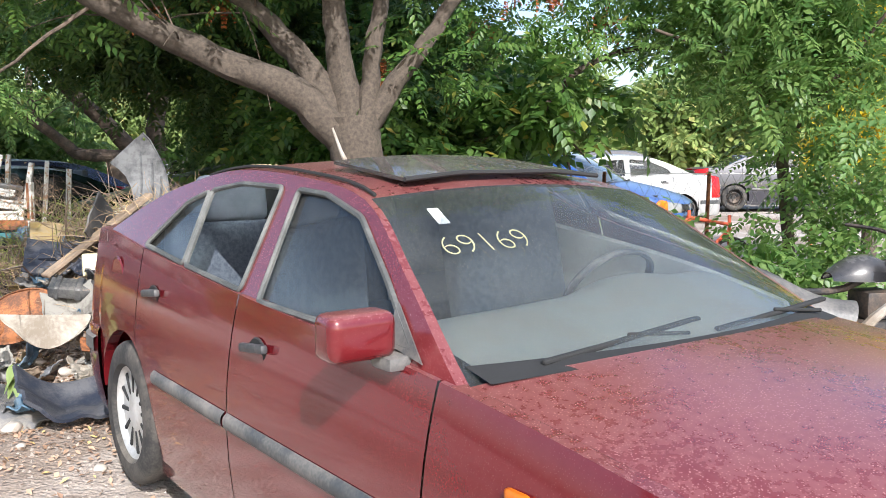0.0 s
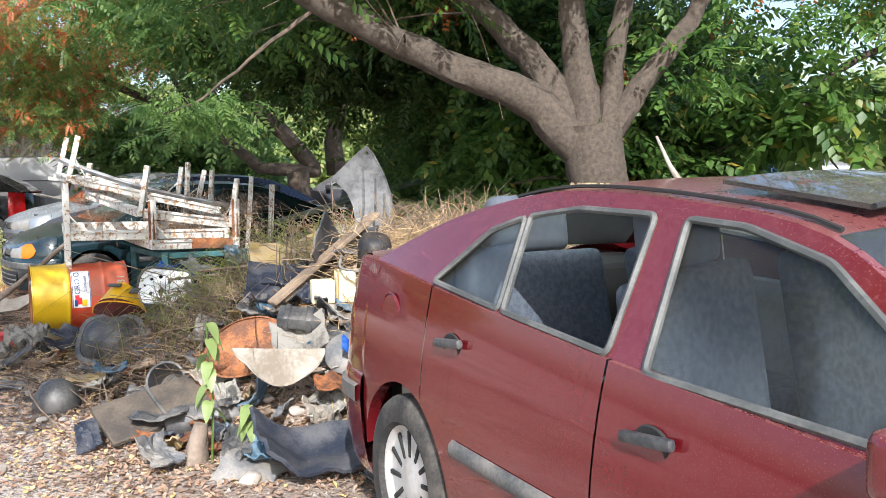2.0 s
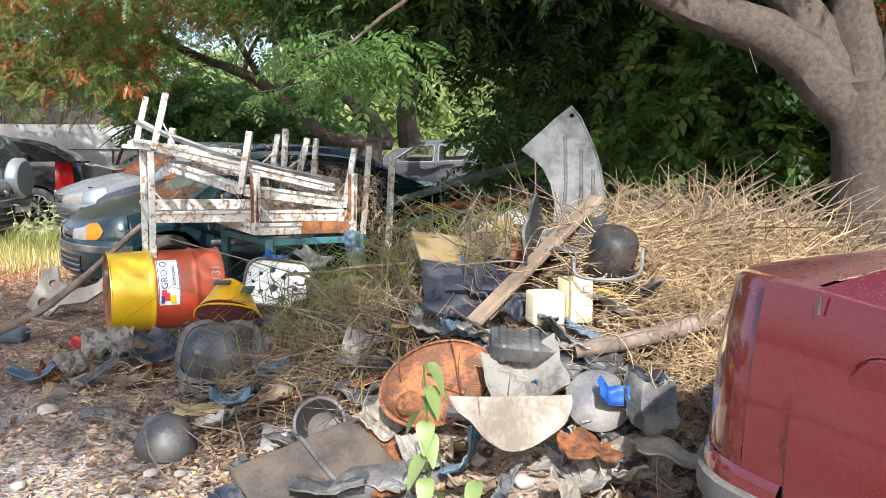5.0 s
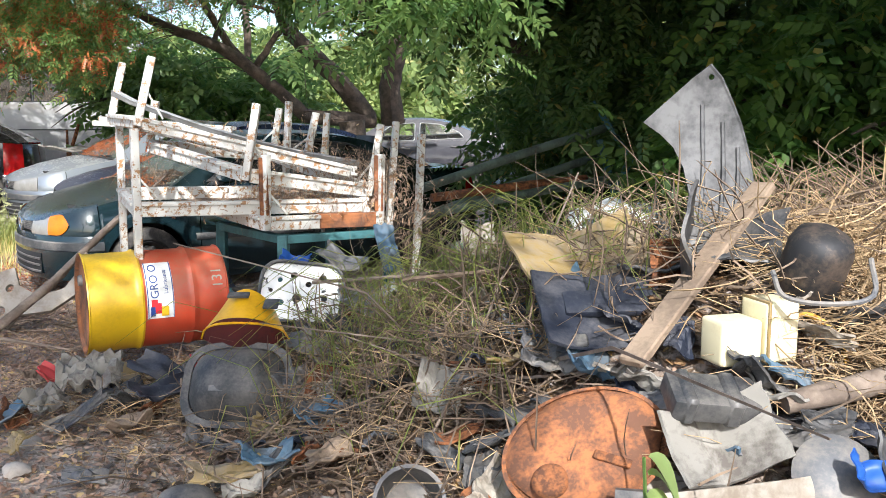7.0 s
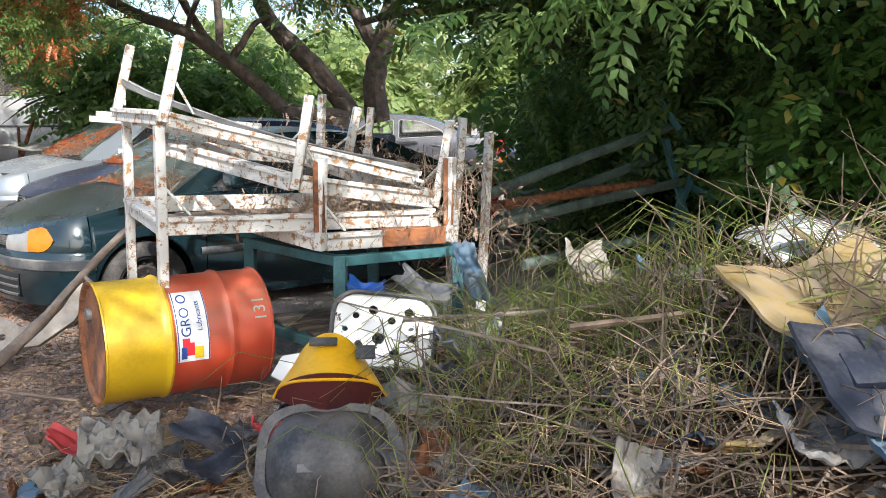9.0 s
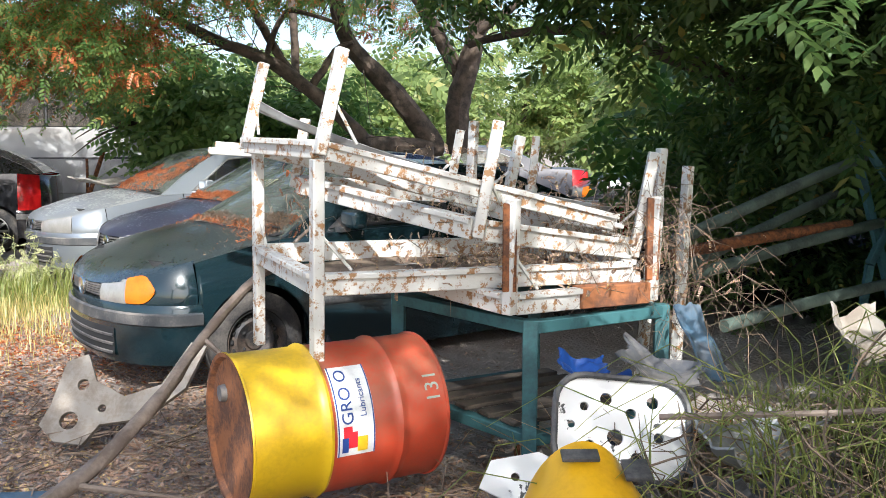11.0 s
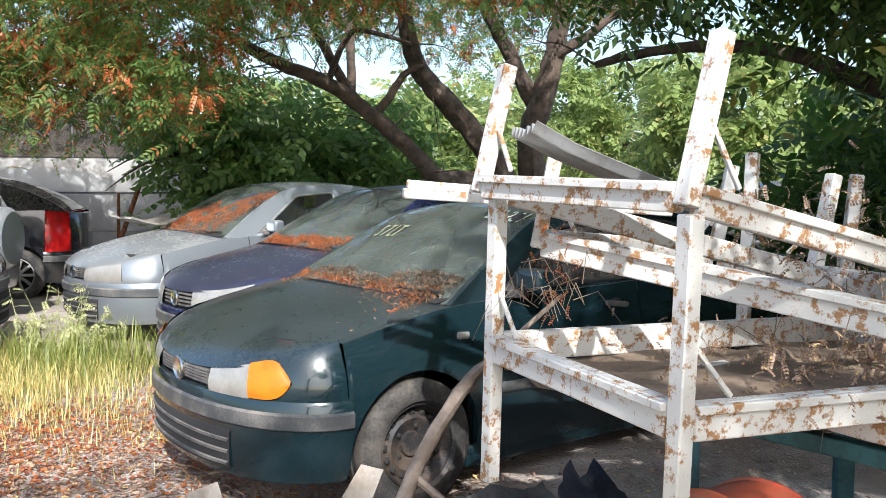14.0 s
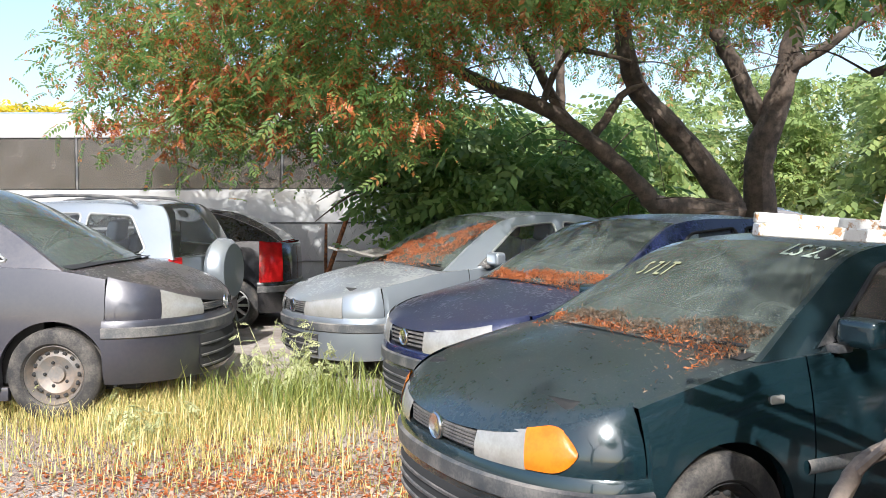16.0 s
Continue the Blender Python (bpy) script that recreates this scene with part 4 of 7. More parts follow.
    places = np.asarray(places)
    pick = rng.integers(0, len(templates), len(places))
    for k, (tv, tf) in enumerate(templates):
        P = places[pick == k]
        n = len(P)
        if not n:
            continue
        yaw, pit, rol = rng.uniform(0, 2 * np.pi, n), rng.normal(0.25, 0.45 * spread, n), rng.normal(0, 0.5 * spread, n)
        sc = size * rng.uniform(0.65, 1.3, n)
        cy, sy, cp, sp, cr, sr = np.cos(yaw), np.sin(yaw), np.cos(pit), np.sin(pit), np.cos(rol), np.sin(rol)
        Rm = np.stack([np.stack([cy * cp, cy * sp * sr - sy * cr, cy * sp * cr + sy * sr], -1), np.stack([sy * cp, sy * sp * sr + cy * cr, sy * sp * cr - cy * sr], -1), np.stack([-sp, cp * sr, cp * cr], -1)], 1)
        V = np.einsum("nij,vj->nvi", Rm, tv) * sc[:, None, None] + P[:, None, :]
        vs.append(V.reshape(-1, 3))
        fs.append((tf[None] + (np.arange(n) * len(tv))[:, None, None]).reshape(-1, 3) + off)
        off += n * len(tv)
    V, Fc = np.concatenate(vs), np.concatenate(fs)
    me = bpy.data.meshes.new(name)
    me.vertices.add(len(V))
    me.vertices.foreach_set("co", V.ravel().astype(np.float32))
    me.loops.add(Fc.size)
    me.loops.foreach_set("vertex_index", Fc.ravel().astype(np.int32))
    me.polygons.add(len(Fc))
    me.polygons.foreach_set("loop_start", np.arange(0, Fc.size, 3, dtype=np.int32))
    me.update(calc_edges=True)
    me.materials.append(M[mats])
    ob = part(name, me, mats, parent, label)
    if kind:
        ob["kind"] = kind
    return ob


def cloud(blobs, n, seed, clump=0.22, per=9):
    """Points in soft clumps within ellipsoids (x, y, z, rx, ry, rz)."""
    rng = np.random.default_rng(seed)
    b = np.array(blobs, float)
    w = b[:, 3] * b[:, 4] * b[:, 5]
    k = rng.choice(len(b), max(1, n // per), p=w / w.sum())
    d = rng.normal(size=(len(k), 3))
    d /= np.linalg.norm(d, axis=1)[:, None]
    rad = rng.uniform(0.25, 1.0, len(k)) ** 0.45
    c = b[k, :3] + d * rad[:, None] * b[k, 3:]
    return (c[:, None, :] + rng.normal(0, clump, (len(k), per, 3)) * (1, 1, 0.7)).reshape(-1, 3)


def limb(parent, pts, r0, r1, name="limb", bark="bark", seg=9, seed=0):
    p = smooth_path(pts, 5)
    rng = random.Random(seed)
    p = [q + Vector((rng.uniform(-1, 1), rng.uniform(-1, 1), 0)) * 0.012 for q in p]
    rad = [r0 + (r1 - r0) * i / (len(p) - 1) for i in range(len(p))]
    return part(name, tube(p, rad, seg, 0.09, seed), bark, parent)


def twigs(parent, ends, n, r, seed, bark="bark_dark", name="twig"):
    """Thin branchlets from limb ends, in one mesh."""
    rng = random.Random(seed)
    v, f = [], []
    for _ in range(n):
        a = Vector(rng.choice(ends))
        d = Vector((rng.gauss(0, 1), rng.gauss(0, 1), rng.gauss(0.25, 0.6))).normalized()
        ln = rng.uniform(0.5, 1.3)
        pts = [a, a + d * ln * 0.5 + Vector((0, 0, 0.06)), a + d * ln + Vector((rng.gauss(0, 0.1), rng.gauss(0, 0.1), -0.05))]
        tv, tf = tube(smooth_path(pts, 3), [r * (1 - 0.8 * i / 6) for i in range(7)], 4)
        f += [tuple(i + len(v) for i in q) for q in tf]
        v += tv
    ob = part(name, (v, f), bark, parent)
    ob["kind"] = "stuff"
    return ob


def tree(at, label, trunk, limbs, crown, n, mats, seed, bark="bark", size=1.0, templates=None, berries=0, bare=False):
    root = empty("tree", Matrix.Translation((at[0], at[1], 0)), label, "tree")
    o = Vector((at[0], at[1], 0))
    if trunk:
        pts, r0, r1 = trunk
        limb(root, [Vector(p) - o for p in pts], r0, r1, "trunk", bark, 14, seed)
    ends = []
    for i, (pts, r0, r1) in enumerate(limbs):
        limb(root, [Vector(p) - o for p in pts], r0, r1, "limb", bark, 9, seed + i + 1)
        ends += [Vector(p) - o for p in smooth_path(pts, 3)[7:]]
    if ends and not bare:
        twigs(root, ends, 8 * len(limbs), 0.010, seed)
    P = cloud(crown, n, seed, 0.10 if bare else 0.22) - np.array((at[0], at[1], 0))
    scatter("crown", P, mats, templates or SPRIGS, size, root, seed, kind="stuff")
    if berries:
        B = cloud(crown, berries, seed + 50, 0.06, 14) - np.array((at[0], at[1], 0))
        scatter("seed_bunch", B, "berry", CLUMP, 0.7, root, seed + 9, "orange-brown seed bunch hanging in the crown", 1.6, kind="stuff")
    return root


# many-stemmed tree behind the red car
tree((-0.66, 7.0), "many-stemmed tree with rough grey bark behind the red car",
     ([(-0.64, 7.05, 0.2), (-0.66, 7.02, 0.9), (-0.66, 7.0, 1.4), (-0.70, 7.0, 1.8)], 0.21, 0.20),
     [([(-0.75, 7.0, 1.6), (-1.15, 6.9, 1.98), (-1.72, 6.8, 2.22), (-2.5, 6.6, 2.62), (-3.4, 6.4, 3.2), (-4.2, 6.2, 3.6)], 0.15, 0.05),
      ([(-0.78, 7.02, 1.65), (-1.05, 7.05, 2.15), (-1.35, 7.1, 2.5), (-1.7, 7.1, 2.85), (-2.0, 7.0, 3.6)], 0.13, 0.05),
      ([(-0.70, 7.0, 1.7), (-0.80, 7.05, 2.2), (-0.86, 7.1, 2.8), (-0.9, 7.1, 3.8)], 0.125, 0.07),
      ([(-0.62, 7.0, 1.7), (-0.56, 7.05, 2.2), (-0.48, 7.1, 2.8), (-0.4, 7.1, 3.8)], 0.085, 0.05),
      ([(-0.58, 7.0, 1.72), (-0.30, 7.05, 2.15), (0.02, 7.1, 2.6), (0.4, 7.2, 3.3)], 0.09, 0.045),
      ([(0.9, 8.2, 1.9), (1.3, 8.3, 2.3), (1.9, 8.5, 2.5), (2.7, 8.6, 2.45)], 0.035, 0.02)],
     [(-1.6, 7.0, 4.0, 2.2, 1.6, 1.0), (-0.6, 7.2, 4.7, 2.4, 2.0, 1.0), (-3.4, 6.5, 4.0, 1.4, 1.1, 0.7), (-0.1, 7.6, 2.4, 1.0, 0.5, 0.4), (-2.3, 7.3, 2.85, 1.1, 0.5, 0.35), (-3.6, 7.6, 3.0, 0.9, 0.6, 0.35), (0.9, 8.0, 2.8, 0.9, 0.6, 0.5)], 8500, "leaf", 11, size=0.9, berries=1100)
# the leaning tree over the parked cars
tree((-6.6, 16.6), "leaning tree with several bare limbs over the parked cars",
     ([(-6.05, 16.75, 0.0), (-6.05, 16.72, 0.7), (-6.1, 16.7, 1.45)], 0.26, 0.2),
     [([(-5.87, 17.36, 1.46), (-6.38, 16.98, 1.49), (-6.80, 16.62, 1.53), (-6.96, 16.36, 1.74), (-7.44, 16.00, 2.22), (-7.90, 15.65, 2.56), (-8.36, 15.29, 2.75), (-8.78, 14.94, 2.98), (-9.22, 14.59, 3.34)], 0.13, 0.05),
      ([(-6.00, 17.32, 1.51), (-6.32, 17.07, 2.03), (-6.63, 16.81, 2.39), (-6.95, 16.55, 2.75), (-7.08, 16.35, 3.10), (-7.14, 16.18, 3.63), (-7.18, 16.02, 4.08)], 0.17, 0.07),
      ([(-5.64, 17.75, 1.40), (-5.65, 17.61, 2.15), (-5.49, 17.52, 2.64), (-5.36, 17.42, 3.18), (-5.28, 17.29, 3.60), (-5.12, 17.21, 4.20)], 0.19, 0.1),
      ([(-5.59, 17.71, 2.42), (-5.79, 17.48, 2.81), (-6.02, 17.24, 3.25), (-6.21, 17.01, 3.61), (-6.33, 16.81, 4.08)], 0.13, 0.06),
      ([(-7.51, 16.24, 2.24), (-7.79, 16.01, 2.57), (-8.02, 15.80, 3.07), (-8.17, 15.62, 3.41), (-8.34, 15.42, 3.79)], 0.07, 0.035),
      ([(-8.08, 17.71, 1.41), (-8.05, 17.58, 2.35), (-8.05, 17.45, 3.26), (-8.06, 17.32, 4.21)], 0.07, 0.05),
      ([(-7.48, 16.25, 2.24), (-7.26, 16.27, 2.54), (-7.11, 16.26, 2.75), (-6.90, 16.26, 2.83)], 0.06, 0.03),
      ([(-5.36, 17.39, 3.11), (-5.05, 17.22, 3.25), (-4.66, 17.08, 3.52), (-4.36, 16.90, 3.70)], 0.08, 0.03),
      ([(-7.93, 15.81, 2.61), (-7.68, 15.78, 3.14), (-7.32, 15.75, 3.11), (-6.97, 15.72, 3.00)], 0.04, 0.02)],
     [(-8.6, 13.6, 3.6, 2.2, 1.6, 0.6), (-10.6, 14.4, 3.1, 1.3, 1.0, 0.8), (-6.4, 14.8, 3.75, 2.0, 1.6, 0.5), (-9.8, 15.0, 2.5, 0.9, 0.6, 0.55), (-11.1, 14.3, 2.5, 0.7, 0.5, 0.5), (-8.0, 12.6, 3.7, 1.5, 1.2, 0.45), (-4.6, 14.8, 3.9, 1.2, 1.2, 0.4), (-11.7, 14.5, 2.9, 1.2, 0.8, 0.8), (-10.4, 14.2, 2.5, 1.1, 0.7, 0.6), (-9.2, 13.9, 2.9, 1.2, 0.9, 0.6), (-12.1, 14.6, 3.6, 1.0, 0.8, 0.7), (-8.9, 13.2, 2.4, 0.8, 0.5, 0.4), (-9.2, 18.6, 4.3, 1.6, 0.9, 0.9), (-6.9, 19.0, 4.1, 1.5, 0.9, 0.9), (-4.6, 18.8, 4.4, 1.5, 0.9, 0.7), (-7.2, 15.6, 3.9, 1.6, 0.8, 0.35)], 12000, "leaf_warm", 21, "bark_dark", 0.72, None, 8000)
# the dense dark tree behind the pipes
tree((-1.6, 10.6), "dense dark green tree overhanging the rubbish heap",
     ([(-1.4, 10.8, 0.1), (-1.45, 10.8, 1.5), (-1.6, 10.7, 2.6)], 0.18, 0.12), [([(-1.6, 10.7, 2.4), (-2.8, 9.8, 3.1), (-4.2, 9.2, 3.3)], 0.08, 0.03)],
     [(-1.7, 10.6, 2.6, 1.5, 1.2, 1.5), (-0.4, 10.4, 2.3, 1.2, 1.0, 1.4), (-2.6, 9.6, 3.3, 1.3, 1.1, 0.6), (-0.2, 9.6, 1.5, 1.2, 0.7, 1.0), (-1.8, 11.6, 1.2, 1.8, 0.7, 1.2), (-4.3, 10.0, 3.15, 1.2, 0.9, 0.5), (-3.0, 9.8, 3.0, 1.0, 0.8, 0.45), (-4.5, 10.4, 2.65, 0.9, 0.6, 0.38), (-3.6, 10.3, 2.55, 0.7, 0.6, 0.45)], 11500, "leaf_dark", 31, "bark_dark", 1.05, None, 120)
tree((-2.6, 6.6), "bright green branch hanging over the rubbish heap", None, [([(-2.5, 6.6, 2.62), (-2.9, 6.5, 2.3), (-3.3, 6.42, 1.98), (-3.75, 6.55, 1.86)], 0.018, 0.005)], [(-3.1, 6.25, 1.86, 0.20, 0.14, 0.09), (-3.42, 6.45, 1.88, 0.22, 0.15, 0.09), (-3.75, 6.57, 1.85, 0.16, 0.12, 0.08)], 130, "leaf_light", 33, "bark_dark", 0.62, bare=True)
tree((-1.6, 12.6), "tree with a long dark limb arching over the cars",
     ([(-1.6, 12.8, 0.1), (-1.7, 12.7, 1.2), (-2.1, 12.5, 1.7)], 0.16, 0.12), [([(-2.1, 12.5, 1.7), (-2.9, 12.4, 2.05), (-3.3, 12.4, 2.2), (-3.7, 12.45, 2.38), (-4.1, 12.6, 2.47), (-4.6, 12.8, 2.48), (-5.1, 13.0, 2.4)], 0.09, 0.03)],
     [(-4.6, 12.0, 3.5, 1.8, 1.5, 0.45), (-5.6, 11.2, 3.6, 1.5, 1.5, 0.4), (-2.2, 12.2, 3.1, 1.2, 1.0, 0.8)], 5200, "leaf", 41, "bark_dark", 0.85, None, 900)
# foliage on the other side of the red car
tree((3.0, 7.4), "light green tree with drooping feathery leaves",
     ([(3.1, 7.8, 0.05), (2.95, 7.7, 1.2), (2.8, 7.6, 2.2)], 0.06, 0.04), [([(2.8, 7.6, 1.9), (2.3, 7.4, 2.3), (1.7, 7.3, 2.5)], 0.03, 0.012), ([(2.9, 7.6, 1.6), (3.2, 7.2, 2.2), (3.4, 6.9, 2.6)], 0.03, 0.012)],
     [(2.7, 7.4, 2.5, 0.75, 0.7, 0.7), (3.15, 7.0, 1.6, 0.5, 0.45, 0.8), (2.4, 8.2, 3.2, 1.0, 0.9, 0.7), (3.3, 7.4, 2.6, 0.6, 0.6, 0.6), (3.0, 6.9, 0.9, 0.35, 0.3, 0.4)], 2600, "leaf_light", 51, "bark_dark", 0.95)
tree((5.0, 10.4), "tree with bright yellow leaves", ([(5.0, 10.4, 0.05), (5.0, 10.4, 2.0)], 0.09, 0.05), [], [(4.85, 10.3, 2.1, 0.7, 0.6, 0.8), (5.4, 10.4, 2.8, 0.8, 0.7, 0.8)], 2200, "leaf_yellow", 61)


def hedge(label, blobs, n, mats, seed, size=1.3, name="hedge"):
    o = np.array((blobs[0][0], blobs[0][1], 0.0))
    root = empty(name, Matrix.Translation(tuple(o)), label, "bush")
    scatter("foliage", cloud(blobs, n, seed, 0.25) - o, mats, BROAD, size, root, seed, kind="stuff")
    stems = [Vector((b[0], b[1], max(0.1, b[2] - b[5]))) - Vector(o) for b in blobs]
    twigs(root, stems, 6 * len(blobs), 0.025, seed, name="stem")
    return root


hedge("dense green hedge behind the heap of rubbish", [(-0.2, 9.2, 0.9, 0.9, 0.5, 0.8), (0.4, 9.4, 1.0, 0.6, 0.5, 0.8), (1.0, 8.6, 2.0, 0.6, 0.5, 0.3)], 1500, "leaf", 71)
hedge("sunlit green shrubs behind the heap of rubbish", [(-1.6, 9.0, 1.2, 0.7, 0.4, 0.7), (-0.9, 8.9, 1.9, 0.8, 0.4, 0.6), (-0.4, 8.8, 1.3, 0.6, 0.4, 0.8)], 1500, "leaf", 74, 0.9)
hedge("green bushes between the bus and the parked cars", [(-9.0, 16.6, 1.4, 1.1, 0.7, 1.2), (-7.8, 17.6, 1.3, 1.0, 0.7, 1.2), (-10.0, 16.4, 2.4, 0.7, 0.6, 0.6)], 2200, "leaf_light", 72)
hedge("dark green hedge behind the dark green car", [(-2.6, 13.6, 1.1, 1.1, 0.7, 1.0), (-1.2, 13.8, 1.2, 1.0, 0.7, 1.0)], 1500, "leaf", 73)


def far_tree(x, y, h, r, seed, mats="leaf_far"):
    tree((x, y), "sunlit trees far beyond the yard", ([(x, y, 0), (x + 0.1, y, h * 0.5)], 0.25, 0.12), [], [(x, y, h * 0.62, r, r, h * 0.36), (x + r * 0.5, y, h * 0.35, r * 0.7, r * 0.7, h * 0.25), (x - r * 0.5, y + 0.5, h * 0.4, r * 0.7, r * 0.7, h * 0.28)], 1500, mats, seed, "bark_dark", 2.6, BROAD)


rng_far = random.Random(5)
for i in range(22):
    a = radians(48 + i * 5.0 + rng_far.uniform(-1.5, 1.5))
    d = rng_far.uniform(25, 42)
    far_tree(-4 + d * math.cos(a), 4 + d * math.sin(a), rng_far.uniform(4.2, 7.0) * d / 33, rng_far.uniform(2.2, 3.4) * d / 33, 100 + i, "leaf_yellow" if i in (17, 18) else "leaf_far")

# an unseen tree on the open side, added so that its crown dapples the yard
tree((-6.9, 0.6), "unseen spreading tree added to dapple the yard with shade", ([(-6.9, 0.6, 0), (-6.8, 0.7, 2.4), (-6.5, 1.0, 3.6)], 0.22, 0.14), [([(-6.6, 0.9, 3.3), (-5.4, 1.6, 4.3), (-3.9, 2.2, 4.8)], 0.1, 0.03), ([(-6.6, 0.9, 3.3), (-7.4, 2.0, 4.4), (-7.8, 3.2, 4.9)], 0.1, 0.03)],
     [(-3.9, 2.0, 4.7, 1.5, 1.5, 0.5), (-5.3, 2.7, 4.9, 1.0, 0.9, 0.4), (-2.1, 1.4, 4.7, 0.75, 0.75, 0.4), (-3.0, 0.9, 4.7, 1.0, 0.9, 0.45)], 1700, "leaf", 81)

# ---- rack of stacked steel tables ----
def leg(a, b, w, mat_name, parent, name="leg", label=""):
    return part(name, beam(a, b, w, w, 0.004), mat_name, parent, label)


def steel_table(label, corners, lift, drop, rail=0.085, w=0.045, mats="rust_white", rails=(0, 1, 2, 3), cat="table"):
    """A steel table frame: four corners (near left, near right, far right, far left), legs above and below its rails."""
    o = Vector(corners[0])
    root = empty("steel_table_frame", Matrix.Translation(o), label, cat, "stacked steel tables")
    c = [Vector(q) - o for q in corners]
    for k in rails:
        a, b = c[k], c[(k + 1) % 4]
        d = (b - a).normalized() * (w / 2 + 0.002)
        part("rail", beam(a + d, b - d, 0.04, rail, 0.004), mats, root)
        lip = Vector((0, 0, rail / 2 - 0.012))
        nrm = Vector((d.y, -d.x, 0)).normalized() * 0.026
        part("rail_lip", beam(a + d + lip + nrm, b - d + lip + nrm, 0.02, 0.022, 0.003), mats, root)
    n = (c[1] - c[0]).cross(c[3] - c[0]).normalized()
    if n.z < 0:
        n = -n
    for k in range(4):
        m = mats[k] if isinstance(mats, (list, tuple)) else mats
        if lift[k] or drop[k]:
            leg(c[k] - n * drop[k], c[k] + n * lift[k], w, m, root)
            d1 = (c[(k + 1) % 4] - c[k]).normalized()
            if lift[k] > 0.2 or drop[k] > 0.3:
                sgn = 1 if lift[k] > 0.2 else -1
                part("brace", beam(c[k] + n * sgn * 0.2, c[k] + d1 * 0.13 + n * sgn * 0.05, 0.012, 0.012, 0.002), mats, root)
    return root


steel_table("white painted steel table frame with heavy rust, full of debris", [(-5.18, 7.77, 0.94), (-3.98, 8.36, 0.93), (-4.43, 9.06, 0.96), (-5.63, 8.46, 0.97)], (0.46, 0.0, 0.3, 0.46), (0.43, 0.1, 0.3, 0.42))
steel_table("white steel table frame turned upside down and tilted on the stack", [(-5.17, 7.81, 1.435), (-4.05, 8.36, 1.13), (-4.55, 9.0, 1.15), (-5.67, 8.44, 1.455)], (0.38, 0.0, 0.36, 0.37), (0.02, 0.02, 0.02, 0.02), 0.07)
steel_table("white steel table frame lying upside down in the stack", [(-4.60, 7.98, 1.13), (-3.97, 8.45, 1.01), (-4.85, 9.2, 1.20), (-5.50, 8.62, 1.28)], (0.42, 0.42, 0.34, 0.3), (0.03, 0.03, 0.02, 0.02), 0.085)
t2 = steel_table("rusty white steel table frame under the stack", [(-4.48, 7.95, 0.85), (-3.90, 8.40, 0.84), (-4.40, 9.0, 0.85), (-5.02, 8.50, 0.88)], (0.40, 0.40, 0, 0), (0.04, 0.04, 0.04, 0.04), 0.085)
part("rust_sleeve", beam((0, 0, 0.05), (0, 0, 0.385), 0.053, 0.053), "rust", t2, "heavily rusted post")
part("rust_sleeve", beam((0.58, 0.45, 0.04), (0.58, 0.45, 0.385), 0.053, 0.053), "rust_orange", t2, "heavily rusted post")
part("rusty_rail", beam((0.26, 0.20, 0.0), (0.55, 0.426, -0.01), 0.072, 0.088), "rust_orange", t2, "orange rusted rail")
teal = empty("workbench_frame", Matrix.Translation((-4.40, 8.02, 0.0)), "teal painted steel bench frame that carries the stack", "bench")
tc = [Vector(q) for q in ((0, 0, 0), (0.55, 0.42, 0), (0.0, 1.05, 0), (-0.62, 0.60, 0))]
for q in tc:
    leg(q + Vector((0, 0, 0.0)), q + Vector((0, 0, 0.78)), 0.06, "teal", teal)
for zz in (0.75, 0.30):
    for a, b in zip(tc, tc[1:] + tc[:1]):
        part("rail", beam(a + Vector((0, 0, zz)), b + Vector((0, 0, zz)), 0.05, 0.05), "teal", teal)
for k in range(5):
    f = 0.15 + 0.17 * k
    part("shelf_slat", beam(tc[0].lerp(tc[3], f) + Vector((0, 0, 0.34)), tc[1].lerp(tc[2], f) + Vector((0, 0, 0.34)), 0.09, 0.02), "grime", teal)
board = part("debris_board", shell(lambda u, v: (-5.18 + 1.2 * u - 0.45 * v + 0.03, 7.77 + 0.6 * u + 0.7 * v + 0.02, 0.905 + 0.03 * noise.noise(Vector((u * 7, v * 6, 0))) + 0.02 * math.sin(u * 3)), 18, 14, 0.012), "wood", None)
tagged(board, "grey board covered in earth and dead leaves inside the steel frame", "board")


def corrugated(label, a, b, width, mat_name="zinc"):
    """A corrugated strip from a to b."""
    a, b = Vector(a), Vector(b)
    d, s = b - a, (b - a).cross(Vector((0, 0, 1))).normalized()
    up = s.cross(d).normalized()
    ob = part("corrugated_sheet", shell(lambda u, v: a + d * u + s * (width * (v - 0.5)) + up * (0.014 * math.cos(v * 9 * 2 * math.pi / 1.5) + 0.03 * (u < 0.03) * abs(v - 0.5) - 0.05 * math.sin(u * 3.1)) , 14, 40, 0.003), mat_name)
    return tagged(ob, label, "sheet")


corrugated("dull grey corrugated metal strip lying across the tables", (-5.55, 8.28, 1.60), (-4.10, 8.70, 1.17), 0.26)
wb = part("wooden_beam", join(beam((-5.95, 8.72, 1.43), (-5.05, 8.95, 1.37), 0.06, 0.035), beam((-5.95, 8.80, 1.46), (-5.05, 9.02, 1.39), 0.03, 0.03)), "rust_white")
tagged(wb, "white painted beam lying over the tables towards the cars", "beam")
for a, b in (((-4.75, 9.15, 0.9), (-4.72, 9.2, 1.58)), ((-4.45, 9.05, 0.9), (-4.40, 9.05, 1.50)), ((-3.74, 8.78, 0.35), (-3.70, 8.82, 1.36)), ((-3.92, 8.62, 0.35), (-3.84, 8.66, 1.44))):
    p = part("steel_post", beam(a, b, 0.045, 0.04), "rust_white")
    tagged(p, "white painted steel post standing among the tables", "post", "loose steel posts")
